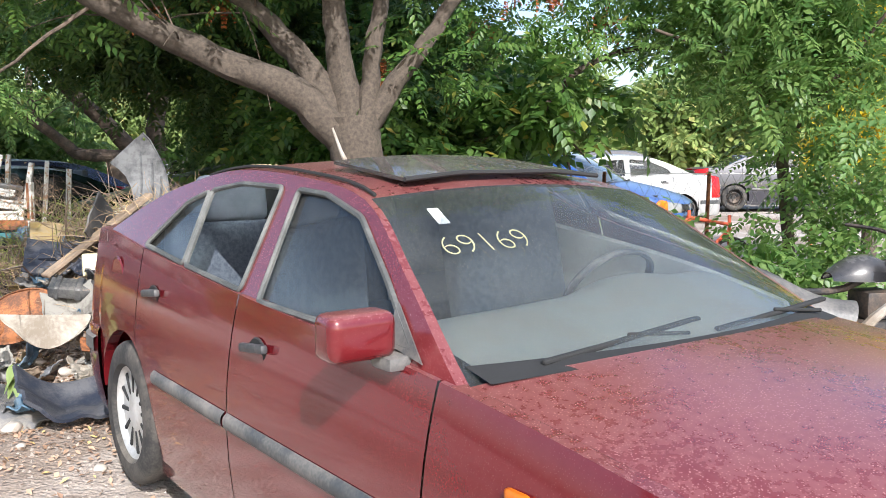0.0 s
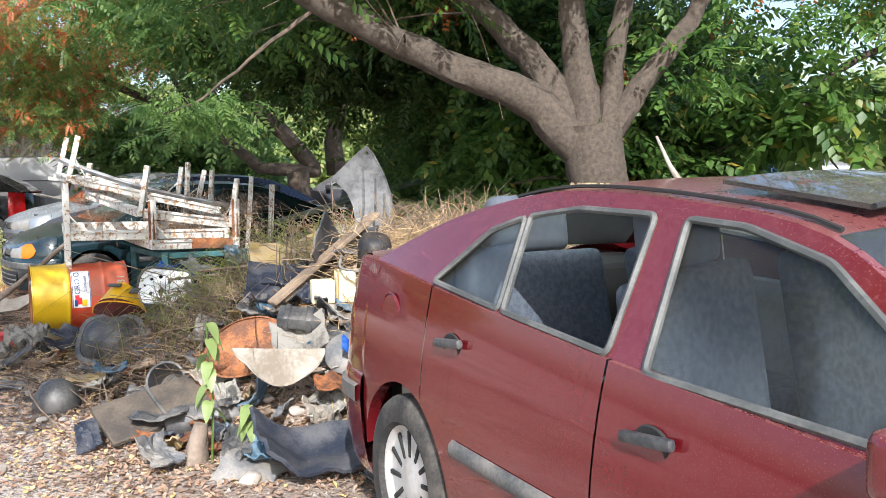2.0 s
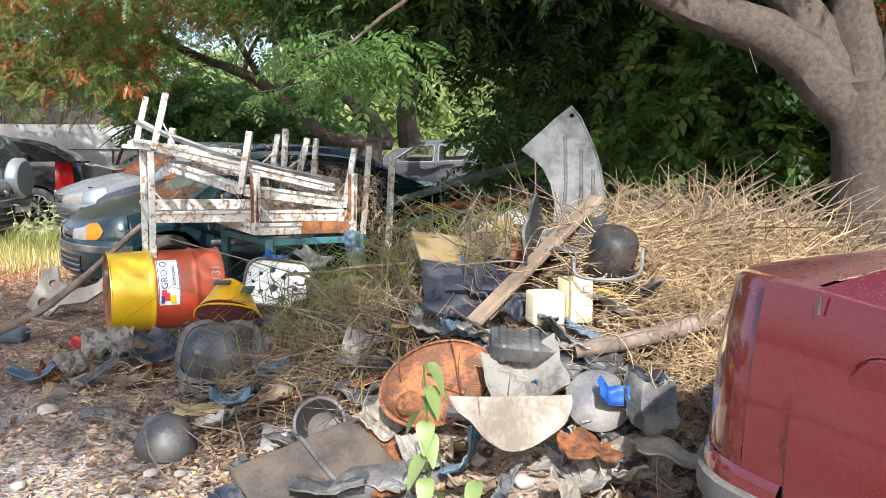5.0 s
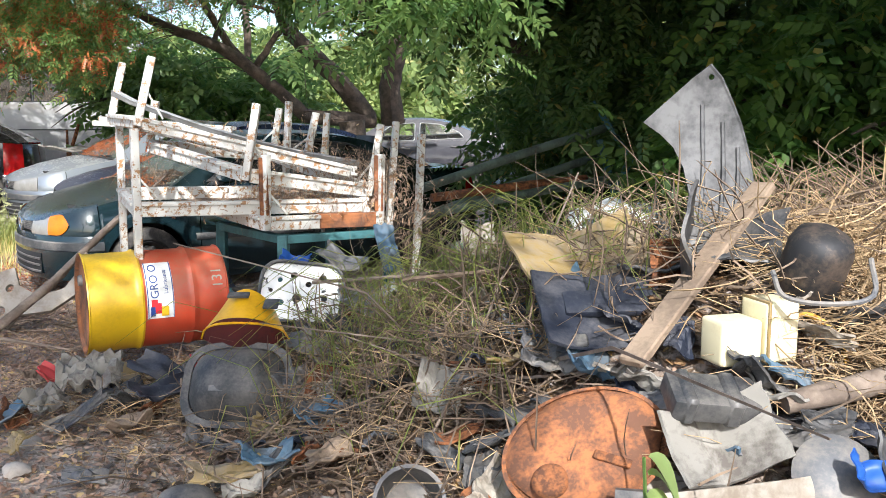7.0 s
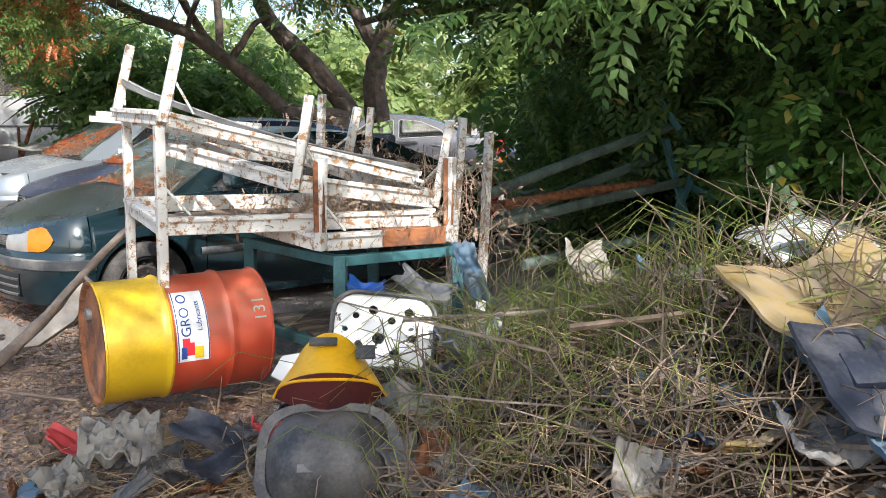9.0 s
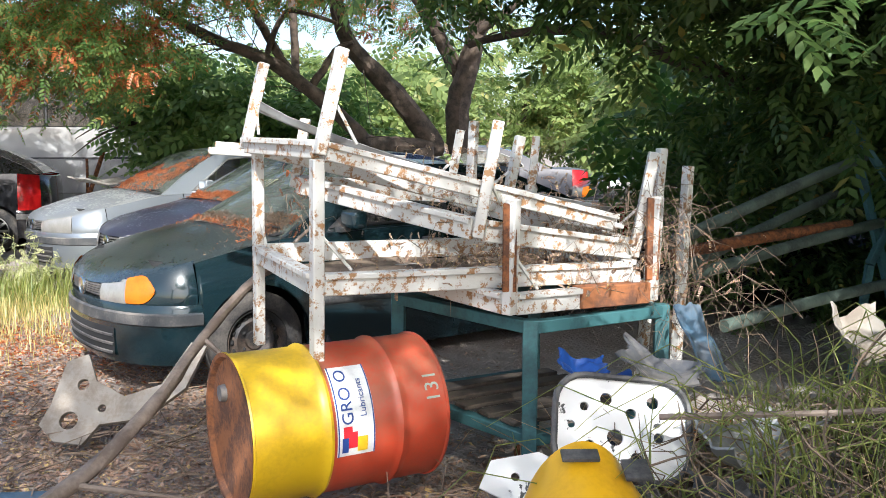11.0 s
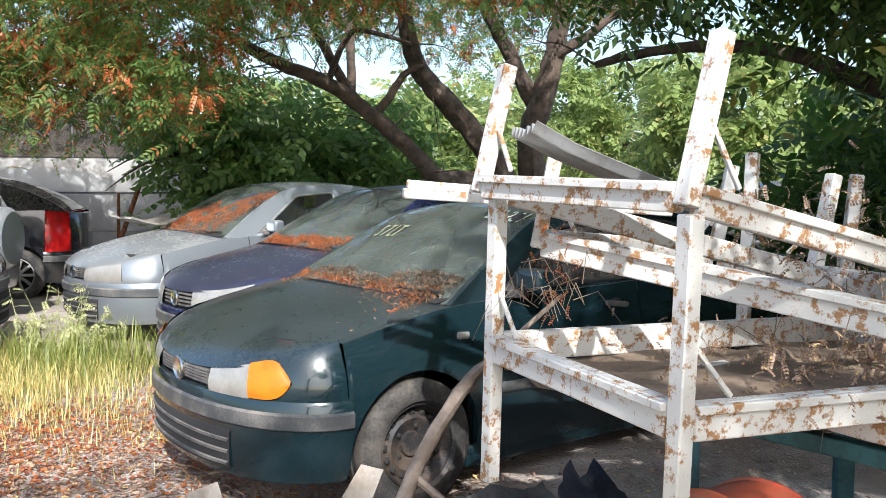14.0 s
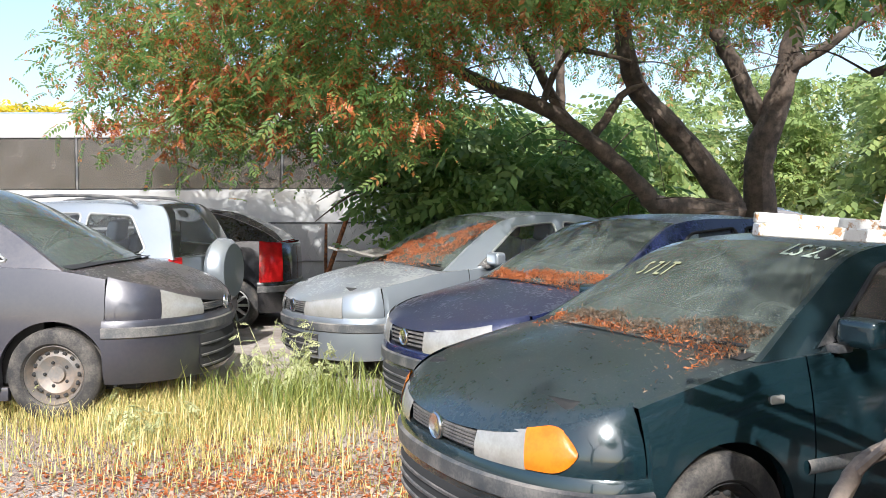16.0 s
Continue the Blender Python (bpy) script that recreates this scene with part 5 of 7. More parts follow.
for i, (a, b, m) in enumerate((((-3.75, 9.0, 0.98), (-2.45, 10.25, 1.39), "pipe"), ((-3.6, 9.1, 0.82), (-2.35, 10.2, 1.00), "pipe"), ((-3.8, 9.2, 0.75), (-2.5, 10.6, 1.15), "pipe"), ((-3.5, 8.9, 0.6), (-2.3, 9.9, 0.7), "pipe"), ((-3.7, 9.25, 0.9), (-2.6, 10.0, 1.0), "rust"))):
    p = part("steel_pipe", tube([Vector(a), Vector(a).lerp(Vector(b), 0.5) + Vector((0, 0, 0.01)), Vector(b)], [0.032] * 3, 10), m)
    tagged(p, "long green-grey steel pipe lying on the stack", "pipe", "stacked pipes")
tr = empty("trestle", Matrix.Translation((-2.3, 10.15, 0.0)), "teal steel trestle that props up the pipes", "trestle")
for a, b in (((-0.25, 0.1, 1.6), (0.05, 0.05, 1.15)), ((0.05, 0.05, 1.15), (-0.12, 0.0, 0.75)), ((-0.12, 0, 0.75), (-0.2, 0, 0.0)), ((-0.2, 0.0, 1.3), (0.2, 0.1, 0.0)), ((-0.1, 0.05, 1.0), (0.28, 0.05, 0.85)), ((0.2, 0.1, 0.0), (0.3, 0.4, 0.9))):
    part("strut", beam(a, b, 0.045, 0.045), "teal", tr)

# ---- oil drum ----
def oil_drum():
    a = Vector((-5.50, 7.68, 0.40))
    ax = Vector((0.80, 0.60, 0.0)).normalized()
    q = ax.to_track_quat("X", "Z").to_matrix().to_4x4()
    root = empty("oil_drum", Matrix.Translation(a) @ q, "yellow and orange-red oil drum lying on its side", "drum")
    R, Ln, cut = 0.285, 0.78, 0.30
    prof = lambda x: R + 0.012 * math.exp(-((x - 0.29) / 0.014) ** 2) + 0.012 * math.exp(-((x - 0.58) / 0.014) ** 2)
    xs = sorted(set(list(np.linspace(0.012, cut, 26)) + [cut]))
    part("body", lathe([(R + 0.006, 0.0), (R + 0.008, 0.008)] + [(prof(x), x) for x in xs], 56, "X"), "yellow", root, "yellow painted end of the drum")
    xs = list(np.linspace(cut, Ln - 0.012, 40))
    part("body", lathe([(prof(x), x) for x in xs] + [(R + 0.008, Ln - 0.008), (R + 0.006, Ln)], 56, "X"), "drum_red", root, "orange-red painted body of the drum")
    part("lid", lathe([(0.001, 0.020), (R * 0.55, 0.022), (R * 0.93, 0.018), (R * 0.97, 0.0), (R + 0.007, -0.002)], 48, "X"), "rust_orange", root, "rusted drum end")
    part("lid", lathe([(0.001, Ln - 0.02), (R * 0.95, Ln - 0.018), (R + 0.006, Ln)], 48, "X"), "drum_red", root)
    part("bung", lathe([(0.001, -0.002), (0.03, -0.002), (0.034, 0.02)], 16, "X"), "plastic_grey", root, "", pose(0, 0.10, 0.12))
    # label round the side that faces the path
    def on(x, ang, lift):
        return (x, -math.sin(ang) * (R + lift), math.cos(ang) * (R + lift))
    a0, a1 = radians(36), radians(104)
    def patch(x0, x1, b0, b1, lift, name, m, parent):
        return part(name, grid(lambda u, v: on(x0 + (x1 - x0) * u, b0 + (b1 - b0) * v, lift), 4, 14), m, parent)
    lab = patch(0.312, 0.462, a0, a1, 0.004, "label", "label_white", root)
    for xx in (0.315, 0.455):
        patch(xx, xx + 0.005, a0, a1, 0.0065, "border", "label_blue", lab)
    for body, size, x, mid in (("GRO O", 0.064, 0.358, 60), ("Lubricants", 0.034, 0.420, 62)):
        me = text_mesh(body, size, 0.0008)
        for v in me.vertices:
            s, up = v.co.x, v.co.y
            ang = radians(mid) - s / R
            v.co = on(x - up, ang, 0.007 + v.co.z)
        part("lettering", me, "label_blue", lab)
    for k, (m, x0, x1, d0, d1) in enumerate((("label_blue", 0.33, 0.355, 90, 101), ("label_red", 0.355, 0.39, 86, 98), ("yellow", 0.39, 0.43, 90, 101), ("label_red", 0.335, 0.37, 82, 90))):
        patch(x0, x1, radians(d0), radians(d1), 0.0065 + 0.0005 * k, "emblem", m, lab)
    me = text_mesh("131", 0.085, 0.0006)
    for v in me.vertices:
        v.co = on(0.72 + v.co.x * 0.0 - v.co.y, radians(62) - v.co.x / R, 0.003 + v.co.z)
    part("chalk_number", me, "chalk_white", root)
    return root


oil_drum()

# ---- scrap shapes ----
def thing(name, geo, m, label, cat, group="", mat_pose=None, smooth=True):
    return tagged(part(name, geo, m, None, "", mat_pose, smooth), label, cat, group)


def bent_panel(w, h, thick, fold, curl, seed, ragged=0.06, crumple=0.0):
    """A warped panel with an uneven outline: fold bends it along its middle, curl rolls it up."""
    k = min(1.0, 2.0 * min(w, h))
    fold, curl, crumple = fold * k, curl * k, crumple * min(1.0, 2 * k)
    def fn(u, v):
        x, y = (u - 0.5) * w, (v - 0.5) * h
        edge = 1 - ragged * (noise.noise(Vector((u * 3, v * 3, seed))) + 0.6 * abs(noise.noise(Vector((u * 9, v * 7, seed + 3)))))
        z = curl * (4 * (u - 0.5) ** 2 + 2.5 * (v - 0.5) ** 2) * 0.5 + fold * abs(u - 0.45) + 0.03 * noise.noise(Vector((u * 2.5, v * 2.5, seed + 7))) + crumple * noise.noise(Vector((u * 5, v * 5, seed + 2))) + 0.5 * crumple * abs(noise.noise(Vector((u * 11, v * 11, seed))))
        return (x * edge, y * edge, z)
    return shell(fn, 15, 13, thick)


def at(x, y, z, rx=0, ry=0, rz=0):
    return pose(x, y, z, rx, ry, rz)


# the standing bonnet sheet
outline_sheet = [(0.0, 0.62), (0.05, 0.57), (0.10, 0.48), (0.14, 0.40), (0.17, 0.31), (0.20, 0.16), (0.19, 0.0), (0.17, -0.25), (-0.08, -0.25), (-0.066, 0.0), (-0.058, 0.12), (-0.08, 0.22), (-0.12, 0.30), (-0.17, 0.35), (-0.235, 0.395), (-0.19, 0.44), (-0.13, 0.50), (-0.06, 0.57)]
sheet_bow = lambda x, z: 0.05 * math.sin(z * 4) + 0.5 * (x - 0.02) ** 2
bs = empty("car_bonnet", at(-2.22, 6.52, 1.04, -4, 2, 10), "scuffed grey car bonnet panel standing upright on the heap", "car part")
part("panel", plate(outline_sheet, 0.008, [ring(0.01, 0.575, 0.011)], sheet_bow), "sheet", bs)
for xs in (-0.02, 0.06, 0.12):
    part("rib", tube([Vector((xs + 0.03 * math.sin(z * 3) - 0.10 * max(0, z - 0.2), sheet_bow(xs, z) - 0.008, z)) for z in np.linspace(-0.2, 0.50 - abs(xs) * 1.6, 12)], [0.009] * 12, 6), "sheet", bs)
part("edge_fold", tube([Vector((x, sheet_bow(x, z) - 0.004, z)) for x, z in outline_sheet[:7]], [0.008] * 7, 6), "sheet", bs)
# canister with its hose
jc = empty("plastic_canister", at(-2.18, 5.72, 0.70, 0, 0, 24) @ Matrix.Scale(0.80, 4), "ivory plastic expansion tank with a strap and hose", "canister")
part("tank", rbox(0.17, 0.15, 0.17, 0.018, 3, (-0.10, 0, 0.115)), "ivory", jc)
part("tank", rbox(0.14, 0.17, 0.23, 0.018, 3, (0.065, 0, 0.15)), "ivory", jc)
part("strap", rbox(0.012, 0.176, 0.236, 0.003, 1, (0.005, 0, 0.152)), "brown", jc)
part("neck", lathe([(0.001, 0.03), (0.022, 0.03), (0.022, 0.0)], 14, "X"), "brown", jc, "", pose(0.135, 0, 0.19))
part("hose", tube(smooth_path([(0.15, 0, 0.19), (0.24, 0.0, 0.19), (0.32, -0.05, 0.13), (0.35, -0.10, 0.0), (0.34, -0.12, -0.08)], 6), [0.011] * 25, 8), "hose", jc, "amber rubber hose")
# plank, log, rusty tank
thing("plank", join(beam((-2.55, 5.64, 0.72), (-2.06, 6.25, 1.22), 0.085, 0.03, 0.006), beam((-2.50, 5.70, 0.73), (-2.10, 6.22, 1.18), 0.03, 0.035, 0.006)), "wood", "weathered grey plank leaning up the heap", "plank")
thing("log", tube(smooth_path([(-2.12, 5.56, 0.64), (-1.8, 5.66, 0.70), (-1.45, 5.86, 0.78)], 5), [0.03, 0.034, 0.037, 0.038, 0.038, 0.036, 0.038, 0.037, 0.034, 0.03, 0.026], 10, 0.08, 3), "stick", "short weathered grey log on the heap", "log")
tk = empty("fuel_tank", at(-2.68, 5.54, 0.48, 56, -20, 10) @ Matrix.Diagonal((0.80, 0.72, 0.8, 1)), "flat rust-orange steel fuel tank lying tilted", "tank")
part("shell", grid(lambda u, v: (lambda a, r: (0.30 * r * math.cos(a) * (1 + 0.08 * math.sin(3 * a)), 0.235 * r * math.sin(a), 0.07 * (1 - r ** 6) + 0.012 * noise.noise(Vector((4 * r * math.cos(a), 4 * r * math.sin(a), 2)))))(u * 2 * math.pi, v), 49, 14), "rust_orange", tk)
part("rim", lathe([(1.0, 0.0), (1.06, 0.004), (1.06, 0.012), (1.0, 0.02)], 48, "Z"), "rust_orange", tk, "", Matrix.Diagonal((0.30, 0.235, 1, 1)))
part("underside", lathe([(0.001, -0.08), (0.8, -0.07), (1.0, 0.0)], 40, "Z"), "rust", tk, "", Matrix.Diagonal((0.30, 0.235, 1, 1)))
part("filler", lathe([(0.0, 0.088), (0.05, 0.085), (0.062, 0.078), (0.07, 0.06)], 24, "Z"), "rust", tk, "", pose(-0.16, -0.08, 0.0))
part("bracket", beam((0.02, -0.04, 0.075), (0.13, -0.13, 0.072), 0.035, 0.018), "rust", tk)
# white flap of bumper plastic, cushion, radiator, mat
thing("bumper_piece", shell(lambda u, v: ((u - 0.5) * 0.50 * (1 - 0.25 * v * v), 0.10 * math.sin(math.pi * u) * v, -0.17 * v * math.sin(math.pi * (0.10 + 0.76 * u)) ** 0.5 - 0.02 * u), 19, 13, 0.008), "pale", "dirty white curved bumper piece with a black seam", "car part", "", at(-2.33, 5.14, 0.57, -40, 4, 36))
thing("rolled_cushion", tube(smooth_path([(-3.02, 5.20, 0.10), (-2.85, 5.30, 0.12), (-2.55, 5.42, 0.14)], 4), [0.05, 0.085, 0.09, 0.09, 0.085, 0.085, 0.09, 0.08, 0.05], 14, 0.08, 5), "plastic", "dark rolled-up foam cushion", "cushion")
rd = empty("radiator_panel", at(-3.12, 5.28, 0.17, 24, -10, 48), "dusty dark radiator panel with a rusty end", "car part")
part("core", rbox(0.60, 0.34, 0.035, 0.008, 1), "grime", rd)
part("end_tank", rbox(0.07, 0.36, 0.055, 0.015, 2, (0.32, 0, 0)), "rust", rd)
part("strap", rbox(0.02, 0.35, 0.014, 0.003, 1, (0.02, 0, 0.026)), "plastic", rd)
thing("rubber_mat", bent_panel(0.60, 0.42, 0.02, 0.22, 0.10, 4.1, 0.08, 0.03), "navy", "crumpled dark blue rubber mat behind the red car", "mat", "", at(-2.02, 4.72, 0.10, 12, 10, 34))
thing("plastic_liner", bent_panel(0.46, 0.30, 0.012, -0.3, 0.06, 8.8), "plastic_grey", "grey torn plastic wheel-arch liner on the ground", "car part", "", at(-2.28, 4.66, 0.10, 14, -18, 70))
# seat tray, yellow shell, drum cover
tray = empty("seat_tray", at(-4.20, 6.70, 0.27, 54, 0, 6) @ Matrix.Scale(0.92, 4), "dusty black plastic seat shell lying on the ground", "seat shell")
part("shell", grid(lambda u, v: (lambda a, r: (0.23 * r * math.copysign(abs(math.cos(a)) ** 0.7, math.cos(a)), 0.19 * r * math.copysign(abs(math.sin(a)) ** 0.7, math.sin(a)), 0.14 * (1 - r ** 3.0)))(u * 2 * math.pi, v), 45, 12), "plastic", tray)
part("flange", shell(lambda u, v: (lambda a, r: (r * 0.27 * math.copysign(abs(math.cos(a)) ** 0.6, math.cos(a)), r * 0.22 * math.copysign(abs(math.sin(a)) ** 0.6, math.sin(a)), -0.005))(u * 2 * math.pi, 0.86 + 0.14 * v), 45, 3, 0.008), "plastic", tray)
part("sticker", rbox(0.075, 0.028, 0.002, 0, 1, (-0.06, -0.05, 0.136), Matrix.Rotation(0.1, 4, "X")), "plastic_grey", tray)
ys = empty("plastic_cowl", at(-4.23, 6.90, 0.43, 18, 0, 8), "yellow plastic motorcycle cowl with a dark vent", "vehicle part")
part("shell", shell(lambda u, v: ((u - 0.5) * 0.42 * (1 - 0.3 * v), -0.18 * (1 - v) * math.sin(math.pi * u) * 0.6 + 0.12 * v, 0.20 * math.sin(math.pi * u) ** 0.55 * (0.75 + 0.25 * v)), 21, 11, 0.007), "yellow_shell", ys)
part("vent", rbox(0.10, 0.045, 0.012, 0.005, 2, (-0.02, 0.05, 0.206)), "plastic", ys)
part("patch", rbox(0.07, 0.08, 0.012, 0.004, 2, (0.13, 0.04, 0.165), Matrix.Rotation(0.0, 4, "Y")), "plastic", ys)
part("lining", shell(lambda u, v: ((u - 0.5) * 0.40, -0.10 * math.sin(math.pi * u), 0.17 * math.sin(math.pi * u) ** 0.6 * v), 13, 5, 0.006), "maroon", ys)
cv = empty("drum_cover", at(-4.10, 7.38, 0.56, 62, 6, 8), "white enamel washing-machine panel with round holes", "panel")
def rounded(w, h, r, n=5):
    out = []
    for cx, cy, a0 in ((w - r, h - r, 0), (-w + r, h - r, 90), (-w + r, -h + r, 180), (w - r, -h + r, 270)):
        out += [(cx + r * math.cos(radians(a0 + 90 * k / n)), cy + r * math.sin(radians(a0 + 90 * k / n))) for k in range(n + 1)]
    return out
part("plate", plate(rounded(0.21, 0.155, 0.09), 0.012, [ring(*q) for q in ((-0.12, 0.06, 0.014), (-0.05, 0.09, 0.02), (0.03, 0.05, 0.017), (0.1, 0.09, 0.02), (0.12, -0.02, 0.017), (-0.02, -0.03, 0.026), (-0.1, -0.06, 0.017), (0.05, -0.09, 0.02), (-0.16, 0.0, 0.012))]), "white_enamel", cv, "", pose(0, 0, 0, -90, 0, 0))
part("edge", tube([Vector((x, z, 0.01)) for x, z in rounded(0.215, 0.16, 0.095) + rounded(0.215, 0.16, 0.095)[:1]], [0.011] * 25, 6), "plastic", cv, "black rubber edge")
thing("enamel_shard", plate([(-0.16, -0.05), (0.0, -0.10), (0.12, -0.05), (0.15, 0.05), (0.02, 0.09), (-0.13, 0.04)], 0.01, [ring(-0.05, 0, 0.014), ring(0.06, 0.02, 0.016)]), "white_enamel", "chipped white enamel bracket with holes", "bracket", "", at(-4.38, 7.28, 0.42, -36, 10, 10))
# brown plastic, dark casings, white fender on the heap
thing("plastic_cover", bent_panel(0.52, 0.40, 0.01, 0.12, 0.10, 12.2), "brown", "ochre brown plastic cover on the heap", "cover", "", at(-2.68, 6.38, 0.88, 24, -8, 20))
thing("plastic_cover", bent_panel(0.40, 0.26, 0.01, -0.2, 0.10, 13.2), "brown", "ochre brown plastic cover on the heap", "cover", "", at(-2.45, 6.80, 1.0, 10, 14, 40))
cs = empty("engine_cover", at(-2.63, 6.06, 0.77, 38, 0, 14), "dark blue-grey plastic engine cover with clips", "car part")
part("panel", bent_panel(0.44, 0.34, 0.012, 0.06, 0.08, 15.5, 0.03), "navy", cs)
part("rib", rbox(0.30, 0.10, 0.03, 0.01, 2, (0.02, 0.02, 0.045)), "navy", cs)
part("clip", rbox(0.06, 0.05, 0.03, 0.008, 1, (0.16, -0.14, 0.05)), "plastic", cs)
part("clip", rbox(0.05, 0.05, 0.03, 0.008, 1, (-0.10, -0.14, 0.045)), "plastic", cs)
thing("car_fender", shell(lambda u, v: ((u - 0.5) * 0.46, (v - 0.5) * 0.36, 0.13 * math.sin(math.pi * (0.1 + 0.8 * u)) - 0.09 * v * v + 0.012 * math.sin(u * 18)), 25, 11, 0.006), "white_enamel", "white painted steel fender on the heap", "car part", "", at(-2.50, 7.0, 0.98, 22, 0, 8))
thing("rubber_arch", bent_panel(0.36, 0.34, 0.012, 0.5, 0.25, 16.4), "plastic", "black rubber wheel-arch liner on the heap", "car part", "", at(-2.32, 6.18, 0.92, 58, 20, 20))
thing("steel_cylinder", lathe([(0.001, -0.13), (0.09, -0.13), (0.10, -0.11), (0.10, 0.06), (0.085, 0.10), (0.05, 0.12), (0.001, 0.125)], 28, "Z"), "steel_rim", "dark steel compressor housing on the heap", "machine part", "", at(-1.98, 5.86, 1.0, 24, 10, 0))
thing("bent_wire", tube(smooth_path([(-2.14, 5.70, 1.0), (-2.12, 5.62, 0.94), (-2.0, 5.58, 0.93), (-1.88, 5.62, 0.95), (-1.86, 5.72, 1.04)], 5), [0.008] * 21, 6), "plastic_grey", "grey bent wire handle on the heap", "handle")
thing("plastic_tube", tube(smooth_path([(-2.7, 6.78, 0.98), (-2.9, 6.6, 0.86), (-3.4, 6.5, 0.80)], 4), [0.012] * 9, 6), "twig", "thin bent stick across the heap", "stick")
cl = thing("crumpled_liner", bent_panel(0.30, 0.22, 0.01, 0.35, 0.16, 21.0, 0.12), "rag", "pale crumpled canvas bag on the heap", "bag", "", at(-2.32, 5.50, 0.52, 50, -12, 18))
thing("flat_belt", tube(smooth_path([(-2.60, 5.36, 0.42), (-2.35, 5.33, 0.43), (-2.08, 5.36, 0.46), (-1.95, 5.48, 0.50)], 5), [0.024] * 16, 6), "plastic", "black rubber belt lying across the scrap", "belt")
thing("hubcap_disc", lathe([(0.001, 0.04), (0.06, 0.035), (0.11, 0.015), (0.125, 0.0), (0.12, -0.006)], 32, "Z"), "plastic_grey", "grey scratched plastic hubcap among the scrap", "hubcap", "", at(-2.02, 5.36, 0.50, 52, 10, 0))
thing("blue_rag", bent_panel(0.14, 0.09, 0.004, 0.3, 0.12, 31.0, 0.2), "bluecloth", "torn bright blue plastic film", "plastic film", "", at(-1.98, 5.30, 0.53, 40, 20, 30))
thing("black_box", join(rbox(0.26, 0.14, 0.07, 0.012, 2), rbox(0.05, 0.15, 0.09, 0.01, 1, (0.05, 0, 0)), rbox(0.04, 0.15, 0.09, 0.01, 1, (-0.08, 0, 0))), "plastic", "dusty black ribbed air-filter box", "car part", "", at(-2.33, 5.52, 0.66, 24, 6, 12))
# numbered plate, buckets, lid
np9 = thing("number_plate", rbox(0.10, 0.006, 0.11, 0.012, 2), "label_white", "white enamel house-number plate with the figure 9", "plate", "", at(-3.32, 6.34, 0.22, -30, 0, 25))
part("figure", text_mesh("9", 0.09, 0.001), "plastic", np9, "", pose(0, -0.0045, 0.0, 90, 0, 0))
thing("plastic_bucket", lathe([(0.001, -0.08), (0.085, -0.08), (0.11, 0.10), (0.118, 0.10), (0.118, 0.112), (0.105, 0.11), (0.08, -0.07), (0.001, -0.07)], 28, "Z"), "plastic_grey", "grey plastic bucket lying crushed on the ground", "bucket", "", at(-3.24, 5.72, 0.20, 62, 20, 0))
thing("car_mirror_shell", bent_panel(0.20, 0.16, 0.01, 0.1, -0.12, 41.0), "plastic_grey", "grey plastic shell piece on the ground", "car part", "", at(-3.45, 5.78, 0.12, 30, 10, 20))
bowl = thing("rubber_bowl", lathe([(0.14, 0.0), (0.145, 0.02), (0.13, 0.08), (0.09, 0.15), (0.04, 0.175), (0.001, 0.18)], 28, "Z"), "plastic", "black dented rubber bowl upside down on the ground", "bowl", "", at(-4.03, 5.75, 0.02, 3, 4, 0))
# loose pieces round the drum
thing("white_bracket", plate([(-0.34, 0.0), (-0.30, 0.10), (-0.26, 0.32), (-0.16, 0.36), (-0.10, 0.22), (0.05, 0.14), (0.22, 0.20), (0.34, 0.42), (0.42, 0.40), (0.34, 0.18), (0.16, 0.03), (-0.05, 0.0), (-0.12, -0.10), (-0.26, -0.08)], 0.03, [ring(-0.20, 0.02, 0.045), ring(-0.16, 0.20, 0.03), ring(-0.05, 0.08, 0.02)]), "pale", "white moulded plastic bumper bracket with holes", "car part", "", at(-6.42, 8.55, 0.12, -34, 0, 8))
branch_pts = smooth_path([(-6.35, 7.05, 0.06), (-6.05, 7.55, 0.22), (-5.9, 7.95, 0.42), (-5.86, 8.35, 0.60), (-5.72, 8.66, 0.82), (-5.60, 8.80, 0.88)], 5)
br = empty("fallen_branch", Matrix.Identity(4), "bare grey branch propped against the steel tables", "branch")
part("stem", tube(branch_pts, [0.034 - 0.0006 * i for i in range(len(branch_pts))], 9, 0.12, 7), "stick", br)
for k, pts in enumerate((((-5.86, 8.35, 0.60), (-5.70, 8.30, 0.50), (-5.5, 8.36, 0.42)), ((-5.72, 8.66, 0.82), (-5.55, 8.70, 0.98), (-5.42, 8.72, 1.10)), ((-6.05, 7.55, 0.22), (-5.8, 7.6, 0.18), (-5.6, 7.7, 0.12)))):
    p = smooth_path(pts, 4)
    part("side_branch", tube(p, [0.014 - 0.001 * i for i in range(len(p))], 6, 0.1, k), "stick", br)
thing("blue_box", rbox(0.30, 0.16, 0.10, 0.03, 3), "bluegrey", "faded blue plastic box on the ground", "box", "", at(-6.34, 7.70, 0.05, 0, 0, 12))
for k, (x, y, z, rx, ry, rz, w, h, m, nm, lb, ct) in enumerate((
    (-5.05, 6.95, 0.22, 40, 10, 20, 0.30, 0.24, "rag", "plastic_bag", "dirty white torn plastic bag", "bag"),
    (-5.2, 6.8, 0.12, 60, 0, 60, 0.22, 0.16, "rag", "plastic_bag", "dirty white torn plastic bag", "bag"),
    (-5.32, 7.15, 0.12, 20, 5, 10, 0.24, 0.14, "redcloth", "plastic_piece", "faded red plastic piece beside the drum", "plastic piece"),
    (-4.72, 7.05, 0.22, 35, 30, 0, 0.30, 0.16, "navy", "shoe", "dark blue torn shoe among the rubbish", "shoe"),
